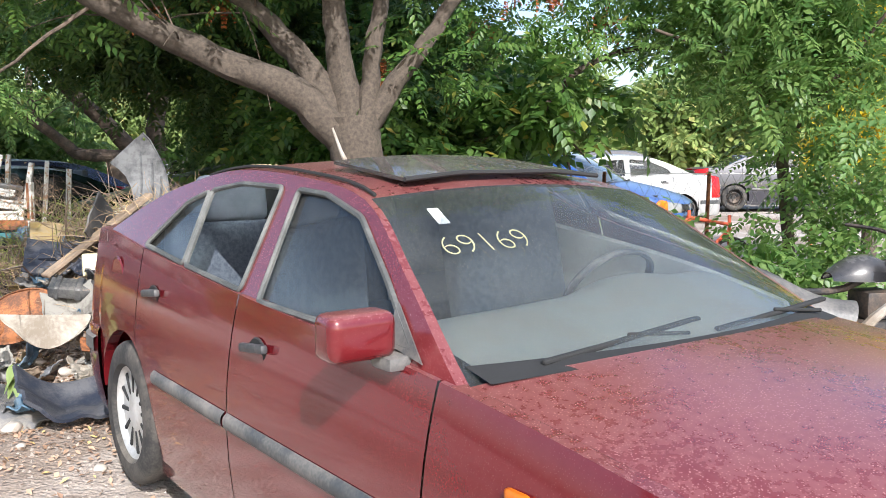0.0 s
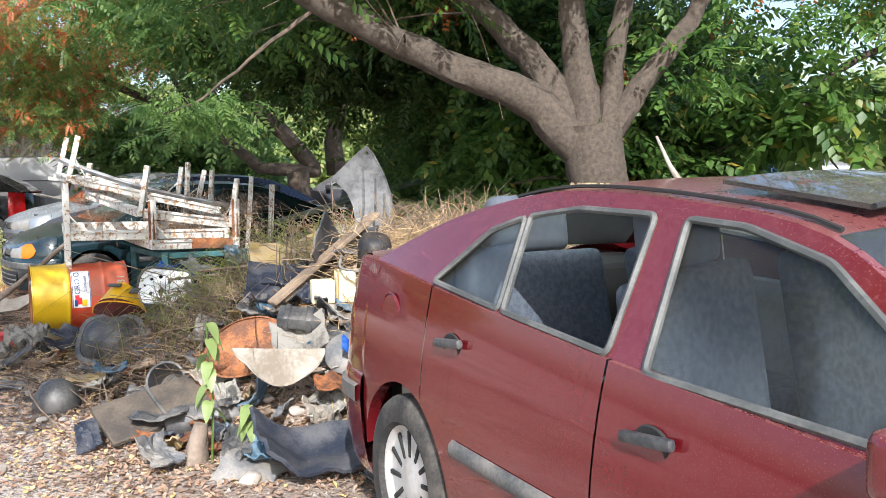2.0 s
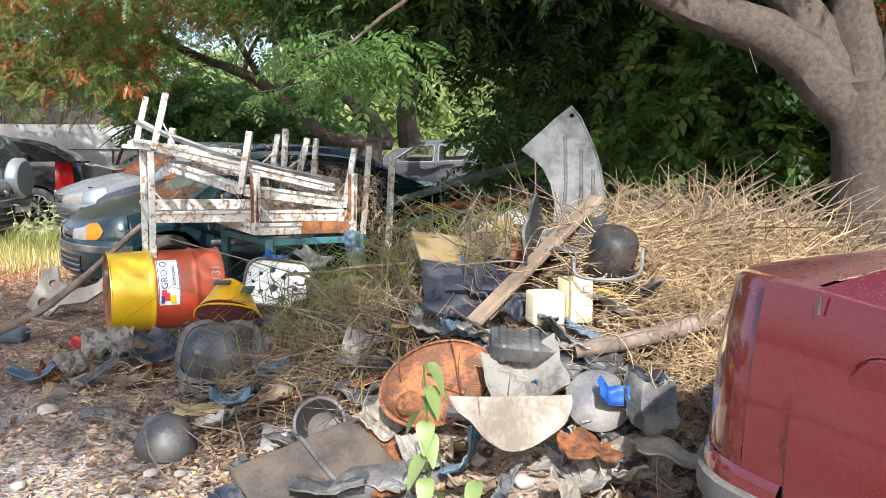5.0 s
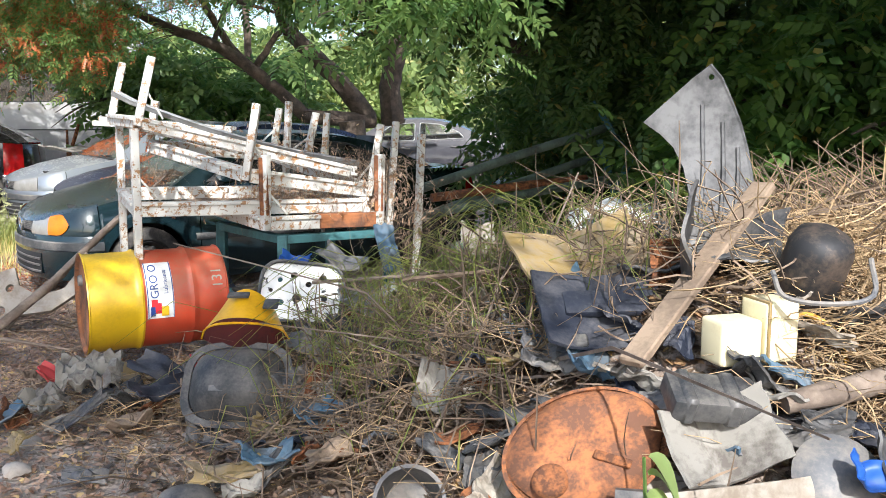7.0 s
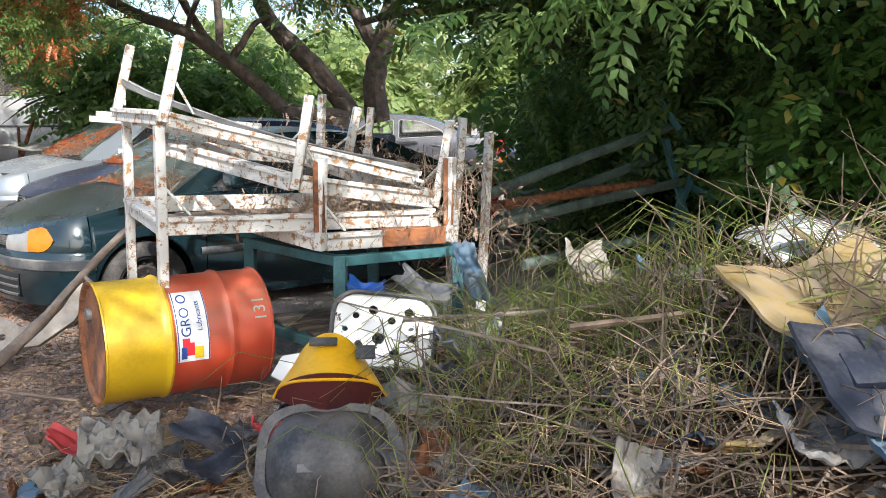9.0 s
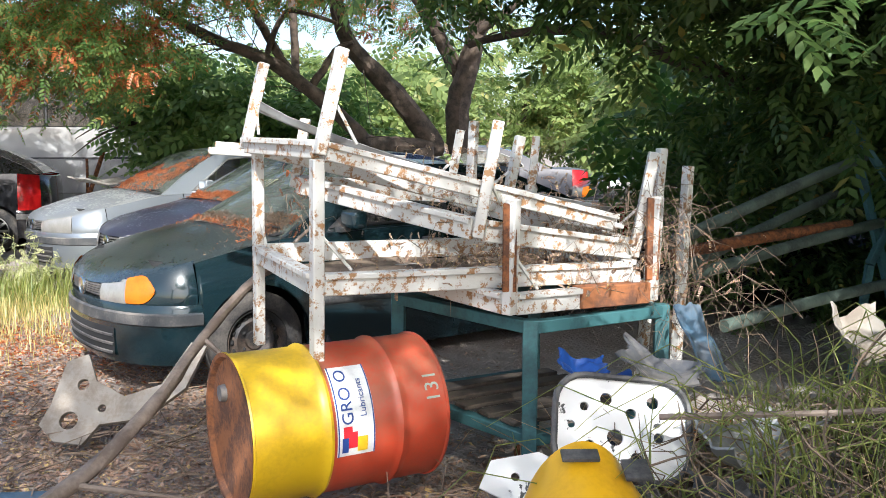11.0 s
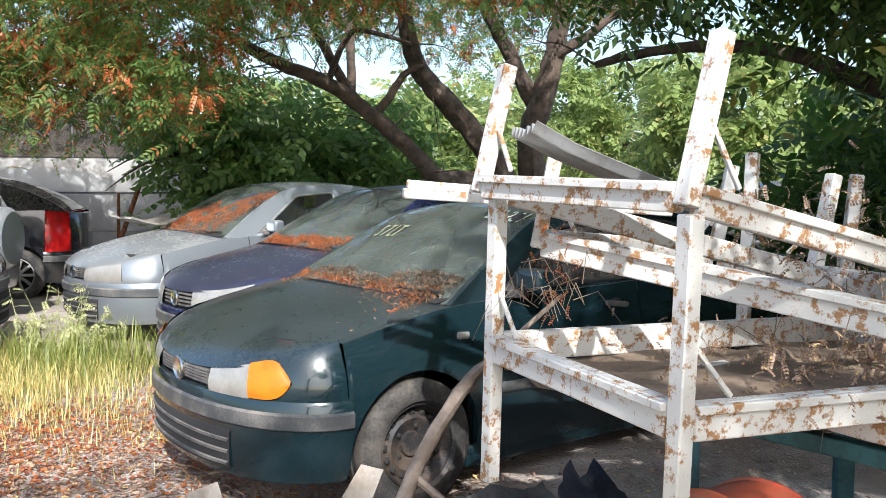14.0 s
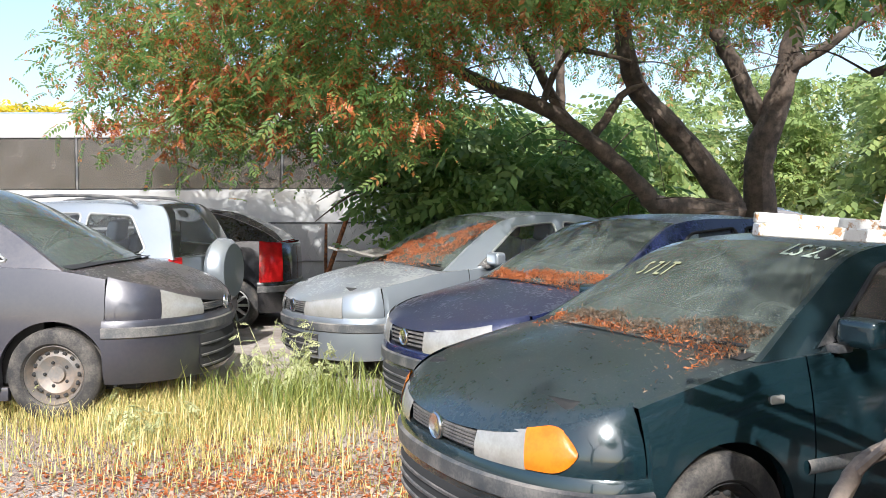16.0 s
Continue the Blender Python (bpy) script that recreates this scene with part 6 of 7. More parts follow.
    (-4.62, 6.78, 0.18, 60, 10, 70, 0.34, 0.12, "navy", "plastic_piece", "dark blue plastic trim with a yellow stripe", "plastic piece"),
    (-5.0, 7.18, 0.16, 15, 10, 20, 0.36, 0.16, "brown", "cardboard", "crushed brown cardboard under the drum", "cardboard"),
    (-4.5, 7.0, 0.24, 10, 20, 30, 0.12, 0.1, "redcloth", "plastic_piece", "faded red plastic piece beside the drum", "plastic piece"),
    (-3.93, 7.05, 0.36, 40, 18, -30, 0.34, 0.16, "plastic_grey", "plastic_wedge", "grey plastic wedge of a mudguard", "car part"),
    (-3.70, 7.18, 0.38, 30, -6, 8, 0.40, 0.22, "plastic", "mudguard", "black plastic mudguard lying on the heap", "car part"),
    (-3.55, 6.98, 0.26, 30, 20, 40, 0.24, 0.16, "purple", "rag", "purple rag among dry stalks", "rag"),
    (-4.22, 7.66, 0.66, 30, 10, 10, 0.16, 0.12, "bluecloth", "plastic_piece", "bright blue plastic piece", "plastic piece"),
    (-4.10, 7.80, 0.60, 20, -10, 40, 0.24, 0.08, "bluecloth", "plastic_piece", "bright blue plastic piece", "plastic piece"),
    (-3.95, 7.70, 0.66, 40, 20, -20, 0.30, 0.14, "plastic_grey", "plastic_piece", "slate grey plastic car trim on the heap", "plastic piece"),
    (-3.75, 7.95, 0.72, 80, 4, 30, 0.12, 0.34, "bluegrey", "plastic_strip", "blue-grey plastic strip standing in the heap", "plastic piece"),
    (-3.25, 7.9, 0.74, 70, 10, 20, 0.20, 0.24, "pale", "oil_canister", "white and yellow crushed oil canister", "canister"),
    (-3.0, 8.0, 0.66, 40, 20, 60, 0.34, 0.20, "plastic", "plastic_piece", "black plastic car trim on the heap", "plastic piece"),
    (-2.9, 7.7, 0.70, 30, 20, 10, 0.30, 0.20, "bluegrey", "plastic_piece", "blue-grey plastic panel on the heap", "plastic piece"),
    (-3.42, 7.05, 0.36, 45, 10, 0, 0.22, 0.2, "zinc", "foil", "crumpled grey metal foil", "foil"),
    (-3.75, 7.35, 0.50, 45, 10, 30, 0.30, 0.2, "zinc", "foil", "crumpled grey metal foil", "foil"),
    (-2.95, 6.55, 0.52, 30, 0, 50, 0.30, 0.22, "plastic_grey", "plastic_piece", "grey plastic car trim on the heap", "plastic piece"),
    (-2.85, 7.3, 0.75, 10, 0, 20, 0.28, 0.16, "maroon", "plastic_piece", "dark red plastic piece on the heap", "plastic piece"),
    (-5.55, 9.0, 0.20, 50, 0, 40, 0.5, 0.4, "plastic", "bumper_grille", "black plastic bumper grille under the tables", "car part"),
    (-5.3, 8.9, 0.22, 60, 20, 80, 0.45, 0.35, "navy", "floor_mat", "dark plastic panel under the tables", "car part"),
    (-2.05, 5.22, 0.36, 30, 10, 30, 0.22, 0.16, "rust", "rusty_bracket", "rusty brown steel bracket", "bracket"),
    (-1.85, 5.35, 0.46, 60, 20, 10, 0.20, 0.24, "plastic", "plastic_piece", "black plastic flap on the heap", "plastic piece"),
    (-1.75, 5.2, 0.36, 10, 20, 0, 0.30, 0.14, "pale", "plastic_piece", "dirty white plastic piece on the heap", "plastic piece"),
    (-2.9, 5.0, 0.08, 8, 0, 20, 0.36, 0.10, "rust", "rusty_strip", "rusty brown metal strip on the ground", "strip"),
    (-2.62, 4.98, 0.08, 8, 10, 60, 0.22, 0.16, "rust", "rusty_strip", "rusty brown metal strip on the ground", "strip"),
    (-5.35, 6.62, 0.06, 6, 0, 30, 0.26, 0.16, "bluegrey", "rag", "small blue rag on the ground", "rag"),
    (-5.0, 6.65, 0.08, 20, 0, 60, 0.20, 0.06, "pale", "shoe_sole", "white and blue shoe sole", "shoe"),
)):
    thing(nm, bent_panel(w, h, 0.008, 0.25 * (-1) ** k * (0.2 if m in ("rag", "purple") else 1), 0.16 if m not in ("rag", "purple") else 0.02, 50 + k * 1.7, 0.2, 0.10 if m in ("rag", "purple") else 0.015), m, lb, ct, "loose rubbish", at(x, y, max(z, ground_z(x, y) + 0.03), rx * 0.55, ry * 0.7, rz))

# ---- plants, straw and litter ----
def joined(name, pieces, m, label, cat):
    v, f = [], []
    for tv, tf in pieces:
        n = len(v)
        v += tv
        f += [tuple(i + n for i in q) for q in tf]
    return tagged(part(name, (v, f), m), label, cat, "", "stuff")


def stalks(rng, n, place, length, r, lie):
    """Thin bent stalks; lie 0 stands, 1 lies flat."""
    out = []
    for _ in range(n):
        x, y = place(rng)
        z = ground_z(x, y)
        a = rng.uniform(0, 2 * math.pi)
        ln = length * rng.uniform(0.5, 1.5)
        el = (1 - lie) * rng.uniform(0.5, 1.3) + lie * rng.uniform(-0.05, 0.45)
        d = Vector((math.cos(a) * math.cos(el), math.sin(a) * math.cos(el), math.sin(el)))
        p0 = Vector((x, y, z + lie * rng.uniform(0.0, 0.10)))
        bend = Vector((rng.gauss(0, 0.12), rng.gauss(0, 0.12), -0.10 * (1 - lie) - 0.05)) * ln
        p1 = p0 + d * ln * 0.5 - bend * 0.15
        p2 = p0 + d * ln + bend
        p2.z = max(p2.z, ground_z(p2.x, p2.y) + 0.01)
        rr = r * rng.uniform(0.6, 1.4)
        out.append(tube([p0, p1, p2], [rr, rr * 0.85, rr * 0.4], 3))
    return out


def gauss_place(cx, cy, sx, sy):
    return lambda g: (g.gauss(cx, sx), g.gauss(cy, sy))


def curls(rng, n, place, length, r, h=0.12):
    """Curly dry stems that loop over the ground."""
    out = []
    for _ in range(n):
        x, y = place(rng)
        p = Vector((x, y, ground_z(x, y) + rng.uniform(0.0, h)))
        a, el = rng.uniform(0, 6.28), rng.gauss(0.15, 0.4)
        da, de, st = rng.gauss(0, 0.55), rng.gauss(0, 0.3), length * rng.uniform(0.4, 1.3) / 5
        pts = [p]
        for k in range(5):
            p = p + Vector((math.cos(a) * math.cos(el), math.sin(a) * math.cos(el), math.sin(el))) * st
            p.z = max(p.z, ground_z(p.x, p.y) + 0.004)
            pts.append(p)
            a, el = a + da + rng.gauss(0, 0.25), el + de - 0.15
        rr = r * rng.uniform(0.6, 1.5)
        out.append(tube(pts, [rr] * 5 + [rr * 0.4], 3))
    return out


rg_c = random.Random(17)
joined("straw_curls", curls(rg_c, 3000, gauss_place(-1.22, 6.3, 0.40, 0.36), 0.32, 0.0021, 0.14) + curls(rg_c, 1300, gauss_place(-1.62, 5.8, 0.22, 0.22), 0.26, 0.002), "straw", "curled golden dry weeds piled on the heap", "straw")
joined("weed_curls", curls(rg_c, 1700, gauss_place(-3.1, 6.75, 0.5, 0.5), 0.42, 0.0028, 0.2) + curls(rg_c, 500, gauss_place(-4.5, 7.0, 0.45, 0.25), 0.2, 0.0025, 0.06), "twig", "brown dry weed stems tangled over the rubbish", "stems")
joined("straw_heap", stalks(rg_c, 2000, gauss_place(-1.2, 6.4, 0.42, 0.36), 0.26, 0.0022, 0.88) + stalks(rg_c, 1200, gauss_place(-1.65, 5.95, 0.24, 0.26), 0.22, 0.002, 0.95), "straw", "golden dry straw and weeds piled on the heap", "straw")
joined("dry_brush", stalks(rg_c, 900, gauss_place(-1.1, 6.75, 0.6, 0.32), 0.5, 0.0032, 0.4) + stalks(rg_c, 500, gauss_place(-1.75, 6.85, 0.3, 0.22), 0.36, 0.003, 0.35), "twig", "grey dry brushwood on top of the heap", "brushwood")
joined("dead_stalks", stalks(rg_c, 480, gauss_place(-3.15, 6.7, 0.42, 0.38), 0.30, 0.0022, 0.85) + stalks(rg_c, 700, gauss_place(-3.6, 7.9, 0.4, 0.3), 0.3, 0.002, 0.6) + stalks(rg_c, 900, gauss_place(-4.6, 6.95, 0.5, 0.3), 0.14, 0.002, 0.97), "straw", "dead dry stalks lying over the rubbish", "straw")
joined("fallen_twigs", stalks(rg_c, 110, gauss_place(-3.1, 6.25, 0.5, 0.28), 0.4, 0.004, 0.95) + stalks(rg_c, 320, gauss_place(-6.6, 8.2, 0.7, 0.8), 0.22, 0.004, 1.0), "twig", "brown fallen twigs and canes", "twigs")
joined("bare_canes", stalks(rg_c, 16, gauss_place(-3.0, 6.45, 0.3, 0.25), 1.1, 0.006, 0.8), "stick", "long bare canes across the heap", "canes")


def blades(rng, n, place, h, w):
    out = []
    for _ in range(n):
        x, y = place(rng)
        z = ground_z(x, y)
        a = rng.uniform(0, 2 * math.pi)
        d = Vector((math.cos(a), math.sin(a), 0))
        s = Vector((-d.y, d.x, 0)) * w
        k = h * rng.uniform(0.5, 1.4)
        b = Vector((x, y, z))
        m1, tip = b + Vector((0, 0, k * 0.6)) + d * k * 0.15, b + Vector((0, 0, k * rng.uniform(0.75, 1.0))) + d * k * rng.uniform(0.3, 0.7)
        out.append(([b - s, b + s, m1 + s * 0.7, m1 - s * 0.7, tip], [(0, 1, 2, 3), (3, 2, 4)]))
    return out


joined("green_grass", blades(rg_c, 480, gauss_place(-3.25, 7.2, 0.34, 0.42), 0.34, 0.004), "grass", "tall green grass growing through the rubbish", "grass")
joined("yellow_grass", blades(rg_c, 6000, gauss_place(-9.6, 11.3, 0.8, 0.36), 0.17, 0.003) + blades(rg_c, 1800, gauss_place(-9.0, 10.6, 0.9, 0.4), 0.09, 0.003), "dry_grass", "dry yellow grass beside the parked cars", "grass")
joined("grass_tuft", blades(rg_c, 900, gauss_place(-8.75, 11.75, 0.4, 0.25), 0.30, 0.005), "grass", "green grass in front of the silver car", "grass")


def weed_clump(label, cx, cy, sx, sy, h, n, seed):
    """Thin upright stems set with small pale leaves."""
    root = empty("weed_clump", Matrix.Translation((cx, cy, ground_z(cx, cy))), label, "weeds")
    rng = random.Random(seed)
    v, f, P = [], [], []
    for _ in range(n):
        x, y, k = rng.gauss(0, sx), rng.gauss(0, sy), h * rng.uniform(0.4, 1.1)
        lean = Vector((rng.gauss(0, 0.25), rng.gauss(0, 0.25), 1)) * k
        b = Vector((x, y, -0.02))
        tv, tf = tube([b, b + lean * 0.5, b + lean + Vector((rng.gauss(0, 0.05), rng.gauss(0, 0.05), 0))], [0.004, 0.003, 0.0015], 4)
        f += [tuple(i + len(v) for i in q) for q in tf]
        v += tv
        P += [tuple(b + lean * rng.uniform(0.25, 1.0)) for _ in range(9)]
    part("stem", (v, f), "leaf_pale", root)["kind"] = "stuff"
    scatter("foliage", P, "leaf_pale", BROAD, 0.30, root, seed, kind="stuff")


weed_clump("tall pale weeds between the people carrier and the silver car", -9.05, 11.95, 0.16, 0.12, 0.62, 26, 75)
weed_clump("low pale weeds in the dry grass", -10.2, 11.3, 0.16, 0.12, 0.30, 18, 76)
weed_clump("low pale weeds in the dry grass", -9.5, 10.9, 0.12, 0.10, 0.22, 12, 77)
rs = np.random.default_rng(5)


def litter(name, n, cx, cy, sx, sy, size, label, m="litter"):
    P = np.stack([rs.normal(cx, sx, n), rs.normal(cy, sy, n)], -1)
    z = np.array([ground_z(a, b) for a, b in P]) + 0.012
    leaf = [(np.array([(-0.02, 0, 0), (0, 0.009, 0.006), (0.022, 0, 0.002), (0, -0.009, 0.006)]), np.array([(0, 1, 2), (0, 2, 3)])), (np.array([(-0.012, 0, 0), (0, 0.012, 0.004), (0.014, 0, 0.006), (0, -0.01, 0.0)]), np.array([(0, 1, 2), (0, 2, 3)]))]
    ob = scatter(name, np.column_stack([P, z]), m, leaf, size, None, 3, "", 0.7)
    return tagged(ob, label, "leaves", "", "stuff")


litter("leaf_litter", 16000, -4.4, 6.3, 1.5, 1.3, 1.0, "fallen dry brown leaves and seeds on the earth")
litter("leaf_litter", 15000, -6.2, 7.7, 0.9, 1.0, 0.85, "fallen dry brown leaves round the drum")
litter("leaf_litter", 22000, -7.7, 9.0, 1.1, 1.2, 0.85, "fallen dry orange leaves in front of the parked cars")
litter("fallen_seeds", 6000, -8.3, 10.2, 0.8, 0.6, 0.9, "fallen orange-red seeds on the earth before the cars", "berry")
# dark brown leaves strewn on the heap to darken its pale earth
litter("dark_litter", 15000, -2.9, 6.75, 0.65, 0.6, 1.7, "dark brown leaves and fibres over the heap", "litter_dark")
litter("dark_litter", 5000, -1.6, 6.0, 0.5, 0.4, 1.5, "dark brown leaves and fibres over the heap", "litter_dark")
litter("leaf_litter", 6000, -2.7, 5.1, 0.8, 0.6, 1.0, "pale yellow fallen leaves round the weed")
joined("gravel", [([Vector((x, y, ground_z(x, y) - r * 0.4)) + Vector((math.cos(a + k * 2.1), math.sin(a + k * 2.1), 0)) * r for k in range(3)] + [Vector((x, y, ground_z(x, y) + r * 0.8))], [(0, 1, 3), (1, 2, 3), (2, 0, 3)]) for x, y, r, a in ((rg_c.gauss(-3.2, 2.6), rg_c.gauss(5.3, 2.4), rg_c.uniform(0.006, 0.022), rg_c.uniform(0, 6)) for _ in range(6000))], "stone", "loose gravel and small stones on the earth", "gravel")


def litter_on(car, fn, n, u0, u1, y0, y1, label, m="litter", tw=120):
    """Seeds and leaves heaped at the foot of a windscreen."""
    rows = fn["rows"]
    root = car.matrix_basis
    P = []
    rl = random.Random(n)
    for _ in range(n):
        y = y0 + (y1 - y0) * rl.random()
        u = u0 + (u1 - u0) * min(1.0, abs(rl.gauss(0, 0.42)))
        u *= 0.55 + 0.6 * noise.noise(Vector((y * 3.1, n * 0.37, 2.0))) + 0.5 * (y1 - y) / (y1 - y0)
        if noise.noise(Vector((y * 7, u * 9, n * 0.11))) < rl.uniform(-0.55, 0.25):
            continue
        ln = rows[0][0]
        up = max(0.0, u)
        k = min(len(rows) - 2, int(up * 9))
        side, e = 12 if y > 0 else 0, min(1, abs(y) / 0.8) ** 2
        p, p2 = (Vector(rows[j][2][6]).lerp(Vector(rows[j][2][side]), e) for j in (k, k + 1))
        p = p.lerp(p2, up * 9 - k)
        q = Vector((p.x + min(0.0, u) * 0.9, y, (p.z if u > 0 else p.z + min(0.0, u) * 0.16) + rl.uniform(0.004, 0.05) * max(0, 1 - abs(u) * 2)))
        P.append(root @ q)
    ob = scatter("seed_heap", np.array([tuple(p) for p in P]), m, CLUMP, 0.105, None, 7, "", 1.8)
    tagged(ob, label, "leaves", "", "stuff")


litter_on(GREEN, GREEN_FN, 9000, 0.25, -0.5, -0.72, 0.45, "heap of dry brown seeds and stalks on the green bonnet", "litter_dark")
litter_on(GREEN, GREEN_FN, 4500, 0.1, -0.35, -0.70, 0.55, "orange seed clusters on the green bonnet", "berry")
litter_on(BLUE, BLUE_FN, 4500, 0.18, -0.12, -0.7, 0.5, "orange-brown seeds along the blue car's windscreen", "berry")
litter_on(SILVER, SILVER_FN, 9000, 0.85, -0.25, -0.62, 0.35, "heap of orange-brown seeds on the silver car's windscreen", "berry")


def weed(x, y, h, n, seed, label):
    rng = random.Random(seed)
    root = empty("weed", Matrix.Translation((x, y, ground_z(x, y) - 0.01)), label, "plant")
    part("stem", tube(smooth_path([(0, 0, 0), (0.01, 0.01, h * 0.5), (-0.01, 0, h)], 4), [0.007 - 0.0004 * i for i in range(9)], 6), "leaf_light", root)
    for i in range(n):
        a, z = rng.uniform(0, 6.28), h * (0.35 + 0.65 * (i + 1) / n)
        ln = rng.uniform(0.08, 0.125)
        d = Vector((math.cos(a), math.sin(a), 0))
        s = Vector((-d.y, d.x, 0))
        def fn(u, v):
            wd = 0.032 * math.sin(math.pi * min(1, u * 0.92 + 0.06)) ** 0.8
            return Vector((0, 0, z)) + d * ln * u * 0.7 + s * wd * (v - 0.5) * 2 + Vector((0, 0, 0.03 * u - 0.13 * u * u + 0.012 * abs(v - 0.5)))
        part("leaf", grid(fn, 7, 5), "leaf_weed", root)
    return root


weed(-2.57, 4.80, 0.72, 12, 1, "young light green weed with drooping leaves")
weed(-2.42, 4.95, 0.26, 8, 2, "small green weed in the leaf litter")
st = empty("tree_stump", Matrix.Translation((-2.66, 4.80, 0)), "small grey weathered stump", "stump")
part("wood", tube([(0, 0, -0.02), (0.01, 0, 0.12), (0.03, 0.01, 0.24)], [0.06, 0.05, 0.035], 9, 0.25, 4), "stick", st)


# dead creepers and leaves caught in the steel tables
def tangle(cx, cy, cz, s, n, ln, r, seed):
    rng = random.Random(seed)
    out = []
    for _ in range(n):
        p = Vector((rng.gauss(cx, s), rng.gauss(cy, s), rng.gauss(cz, s * 0.6)))
        d = Vector((rng.gauss(0, 1), rng.gauss(0, 1), rng.gauss(-0.3, 0.7))).normalized() * ln * rng.uniform(0.4, 1.2)
        out.append(tube([p, p + d * 0.5 + Vector((0, 0, 0.04)), p + d + Vector((0, 0, -0.05))], [r, r, r * 0.5], 3))
    return out


joined("dead_creeper", tangle(-3.95, 8.5, 1.12, 0.13, 180, 0.22, 0.0016, 1) + tangle(-3.75, 8.6, 0.8, 0.18, 160, 0.25, 0.0016, 2) + tangle(-5.5, 8.5, 1.15, 0.07, 22, 0.16, 0.0016, 3) + tangle(-4.4, 8.5, 1.0, 0.22, 90, 0.2, 0.0016, 4), "twig", "dead creeper stems tangled in the steel tables", "creeper")
for nme, cx, cy, cz, sx, n, m in (("dead_leaves", -3.9, 8.55, 0.95, 0.18, 260, "litter"), ("dead_leaves", -4.5, 8.45, 0.96, 0.30, 700, "litter"), ("seed_bunch", -5.45, 8.42, 1.25, 0.04, 26, "berry"), ("dead_leaves", -4.6, 8.5, 1.28, 0.22, 260, "litter")):
    Pn = np.column_stack([rs.normal(cx, sx, n), rs.normal(cy, sx * 0.8, n), rs.normal(cz, 0.04 if n > 300 else 0.12, n)])
    tagged(scatter(nme, Pn, m, CLUMP, 0.22, None, n, "", 1.6), "dry brown leaves caught in the steel tables", "leaves", "", "stuff")


# long canes and arching stems over the middle of the heap
def cane(pts, r, label):
    p = smooth_path(pts, 6)
    tagged(part("cane", tube(p, [r * (1 - 0.5 * i / len(p)) for i in range(len(p))], 6, 0.12, 2), "stick"), label, "cane", "long canes")


for k, pts in enumerate((((-4.0, 7.25, 0.64), (-3.3, 7.1, 0.74), (-2.5, 6.95, 0.92)), ((-3.75, 6.25, 0.20), (-3.1, 6.25, 0.34), (-2.45, 6.05, 0.62)), ((-3.65, 6.35, 0.24), (-3.0, 6.4, 0.40), (-2.5, 6.2, 0.72)), ((-3.6, 6.15, 0.14), (-3.0, 6.1, 0.30), (-2.6, 5.9, 0.5)),
    ((-3.28, 5.85, 0.20), (-3.1, 6.2, 0.55), (-2.95, 6.6, 0.95)), ((-2.95, 6.25, 0.4), (-2.85, 6.5, 0.85), (-2.7, 6.9, 1.22)), ((-3.5, 6.9, 0.3), (-3.2, 6.75, 0.62), (-2.6, 6.5, 0.95)), ((-3.9, 6.1, 0.1), (-3.5, 6.35, 0.3), (-3.0, 6.7, 0.62)))):
    cane(pts, 0.011 if k < 4 else 0.007, "bare grey-brown cane lying across the rubbish")


def arches(rng, n, cx, cy, sx, sy, h, r):
    out = []
    for _ in range(n):
        x, y = rng.gauss(cx, sx), rng.gauss(cy, sy)
        a, k = rng.uniform(0, 6.28), h * rng.uniform(0.5, 1.3)
        d = Vector((math.cos(a), math.sin(a), 0)) * k
        b = Vector((x, y, ground_z(x, y)))
        out.append(tube([b, b + d * 0.25 + Vector((0, 0, k * 0.6)), b + d * 0.6 + Vector((0, 0, k * 0.72)), b + d * 1.0 + Vector((0, 0, k * 0.45))], [r, r, r * 0.8, r * 0.4], 3))
    return out


joined("arching_grass", arches(rg_c, 420, -3.15, 6.95, 0.36, 0.42, 0.5, 0.0026), "grass", "arching green grass stems over the rubbish", "grass")
joined("arching_stalks", arches(rg_c, 305, -2.9, 6.65, 0.5, 0.45, 0.34, 0.0018), "straw", "arching dry stalks over the rubbish", "straw")

# ---- small scrap all over the heap ----
def scrap_pieces():
    rng = random.Random(99)
    kinds = [("plastic_shard", "plastic", "dusty black plastic shard in the heap"), ("plastic_shard", "plastic", "dusty black plastic shard in the heap"), ("plastic_shard", "plastic", "dusty black plastic shard in the heap"), ("plastic_shard", "plastic_grey", "dusty grey plastic shard in the heap"), ("rusty_shard", "rust", "rusty brown steel shard in the heap"),
             ("wood_scrap", "wood", "splintered scrap of weathered wood"), ("paper_scrap", "rag", "dirty pale scrap of cloth or paper"), ("plastic_shard", "navy", "dark blue plastic shard in the heap"),
             ("plastic_shard", "pale", "dirty white plastic shard in the heap"), ("plastic_shard", "bluegrey", "blue-grey plastic shard in the heap"), ("foam_piece", "brown", "brown piece of torn foam")]
    shapes = {}
    spots = [(-2.2, 5.5, 0.35, 0.22, 34), (-3.1, 6.3, 0.5, 0.35, 60), (-3.3, 7.1, 0.5, 0.4, 70), (-2.5, 6.6, 0.35, 0.4, 26), (-4.7, 6.9, 0.5, 0.25, 24), (-2.6, 5.05, 0.35, 0.2, 16), (-3.6, 8.1, 0.4, 0.25, 18), (-1.8, 5.5, 0.25, 0.25, 16)]
    for cx, cy, sx, sy, n in spots:
        for _ in range(n):
            nm, m, lb = rng.choice(kinds)
            key = (m, rng.randrange(4))
            if key not in shapes:
                r = random.Random(str(key))
                bm = bent_panel(r.uniform(0.10, 0.32), r.uniform(0.05, 0.19), 0.008, r.uniform(-0.3, 0.3), r.uniform(0, 0.12), r.uniform(0, 90), 0.25, 0.03)
                me = bpy.data.meshes.new(nm)
                bm.to_mesh(me)
                bm.free()
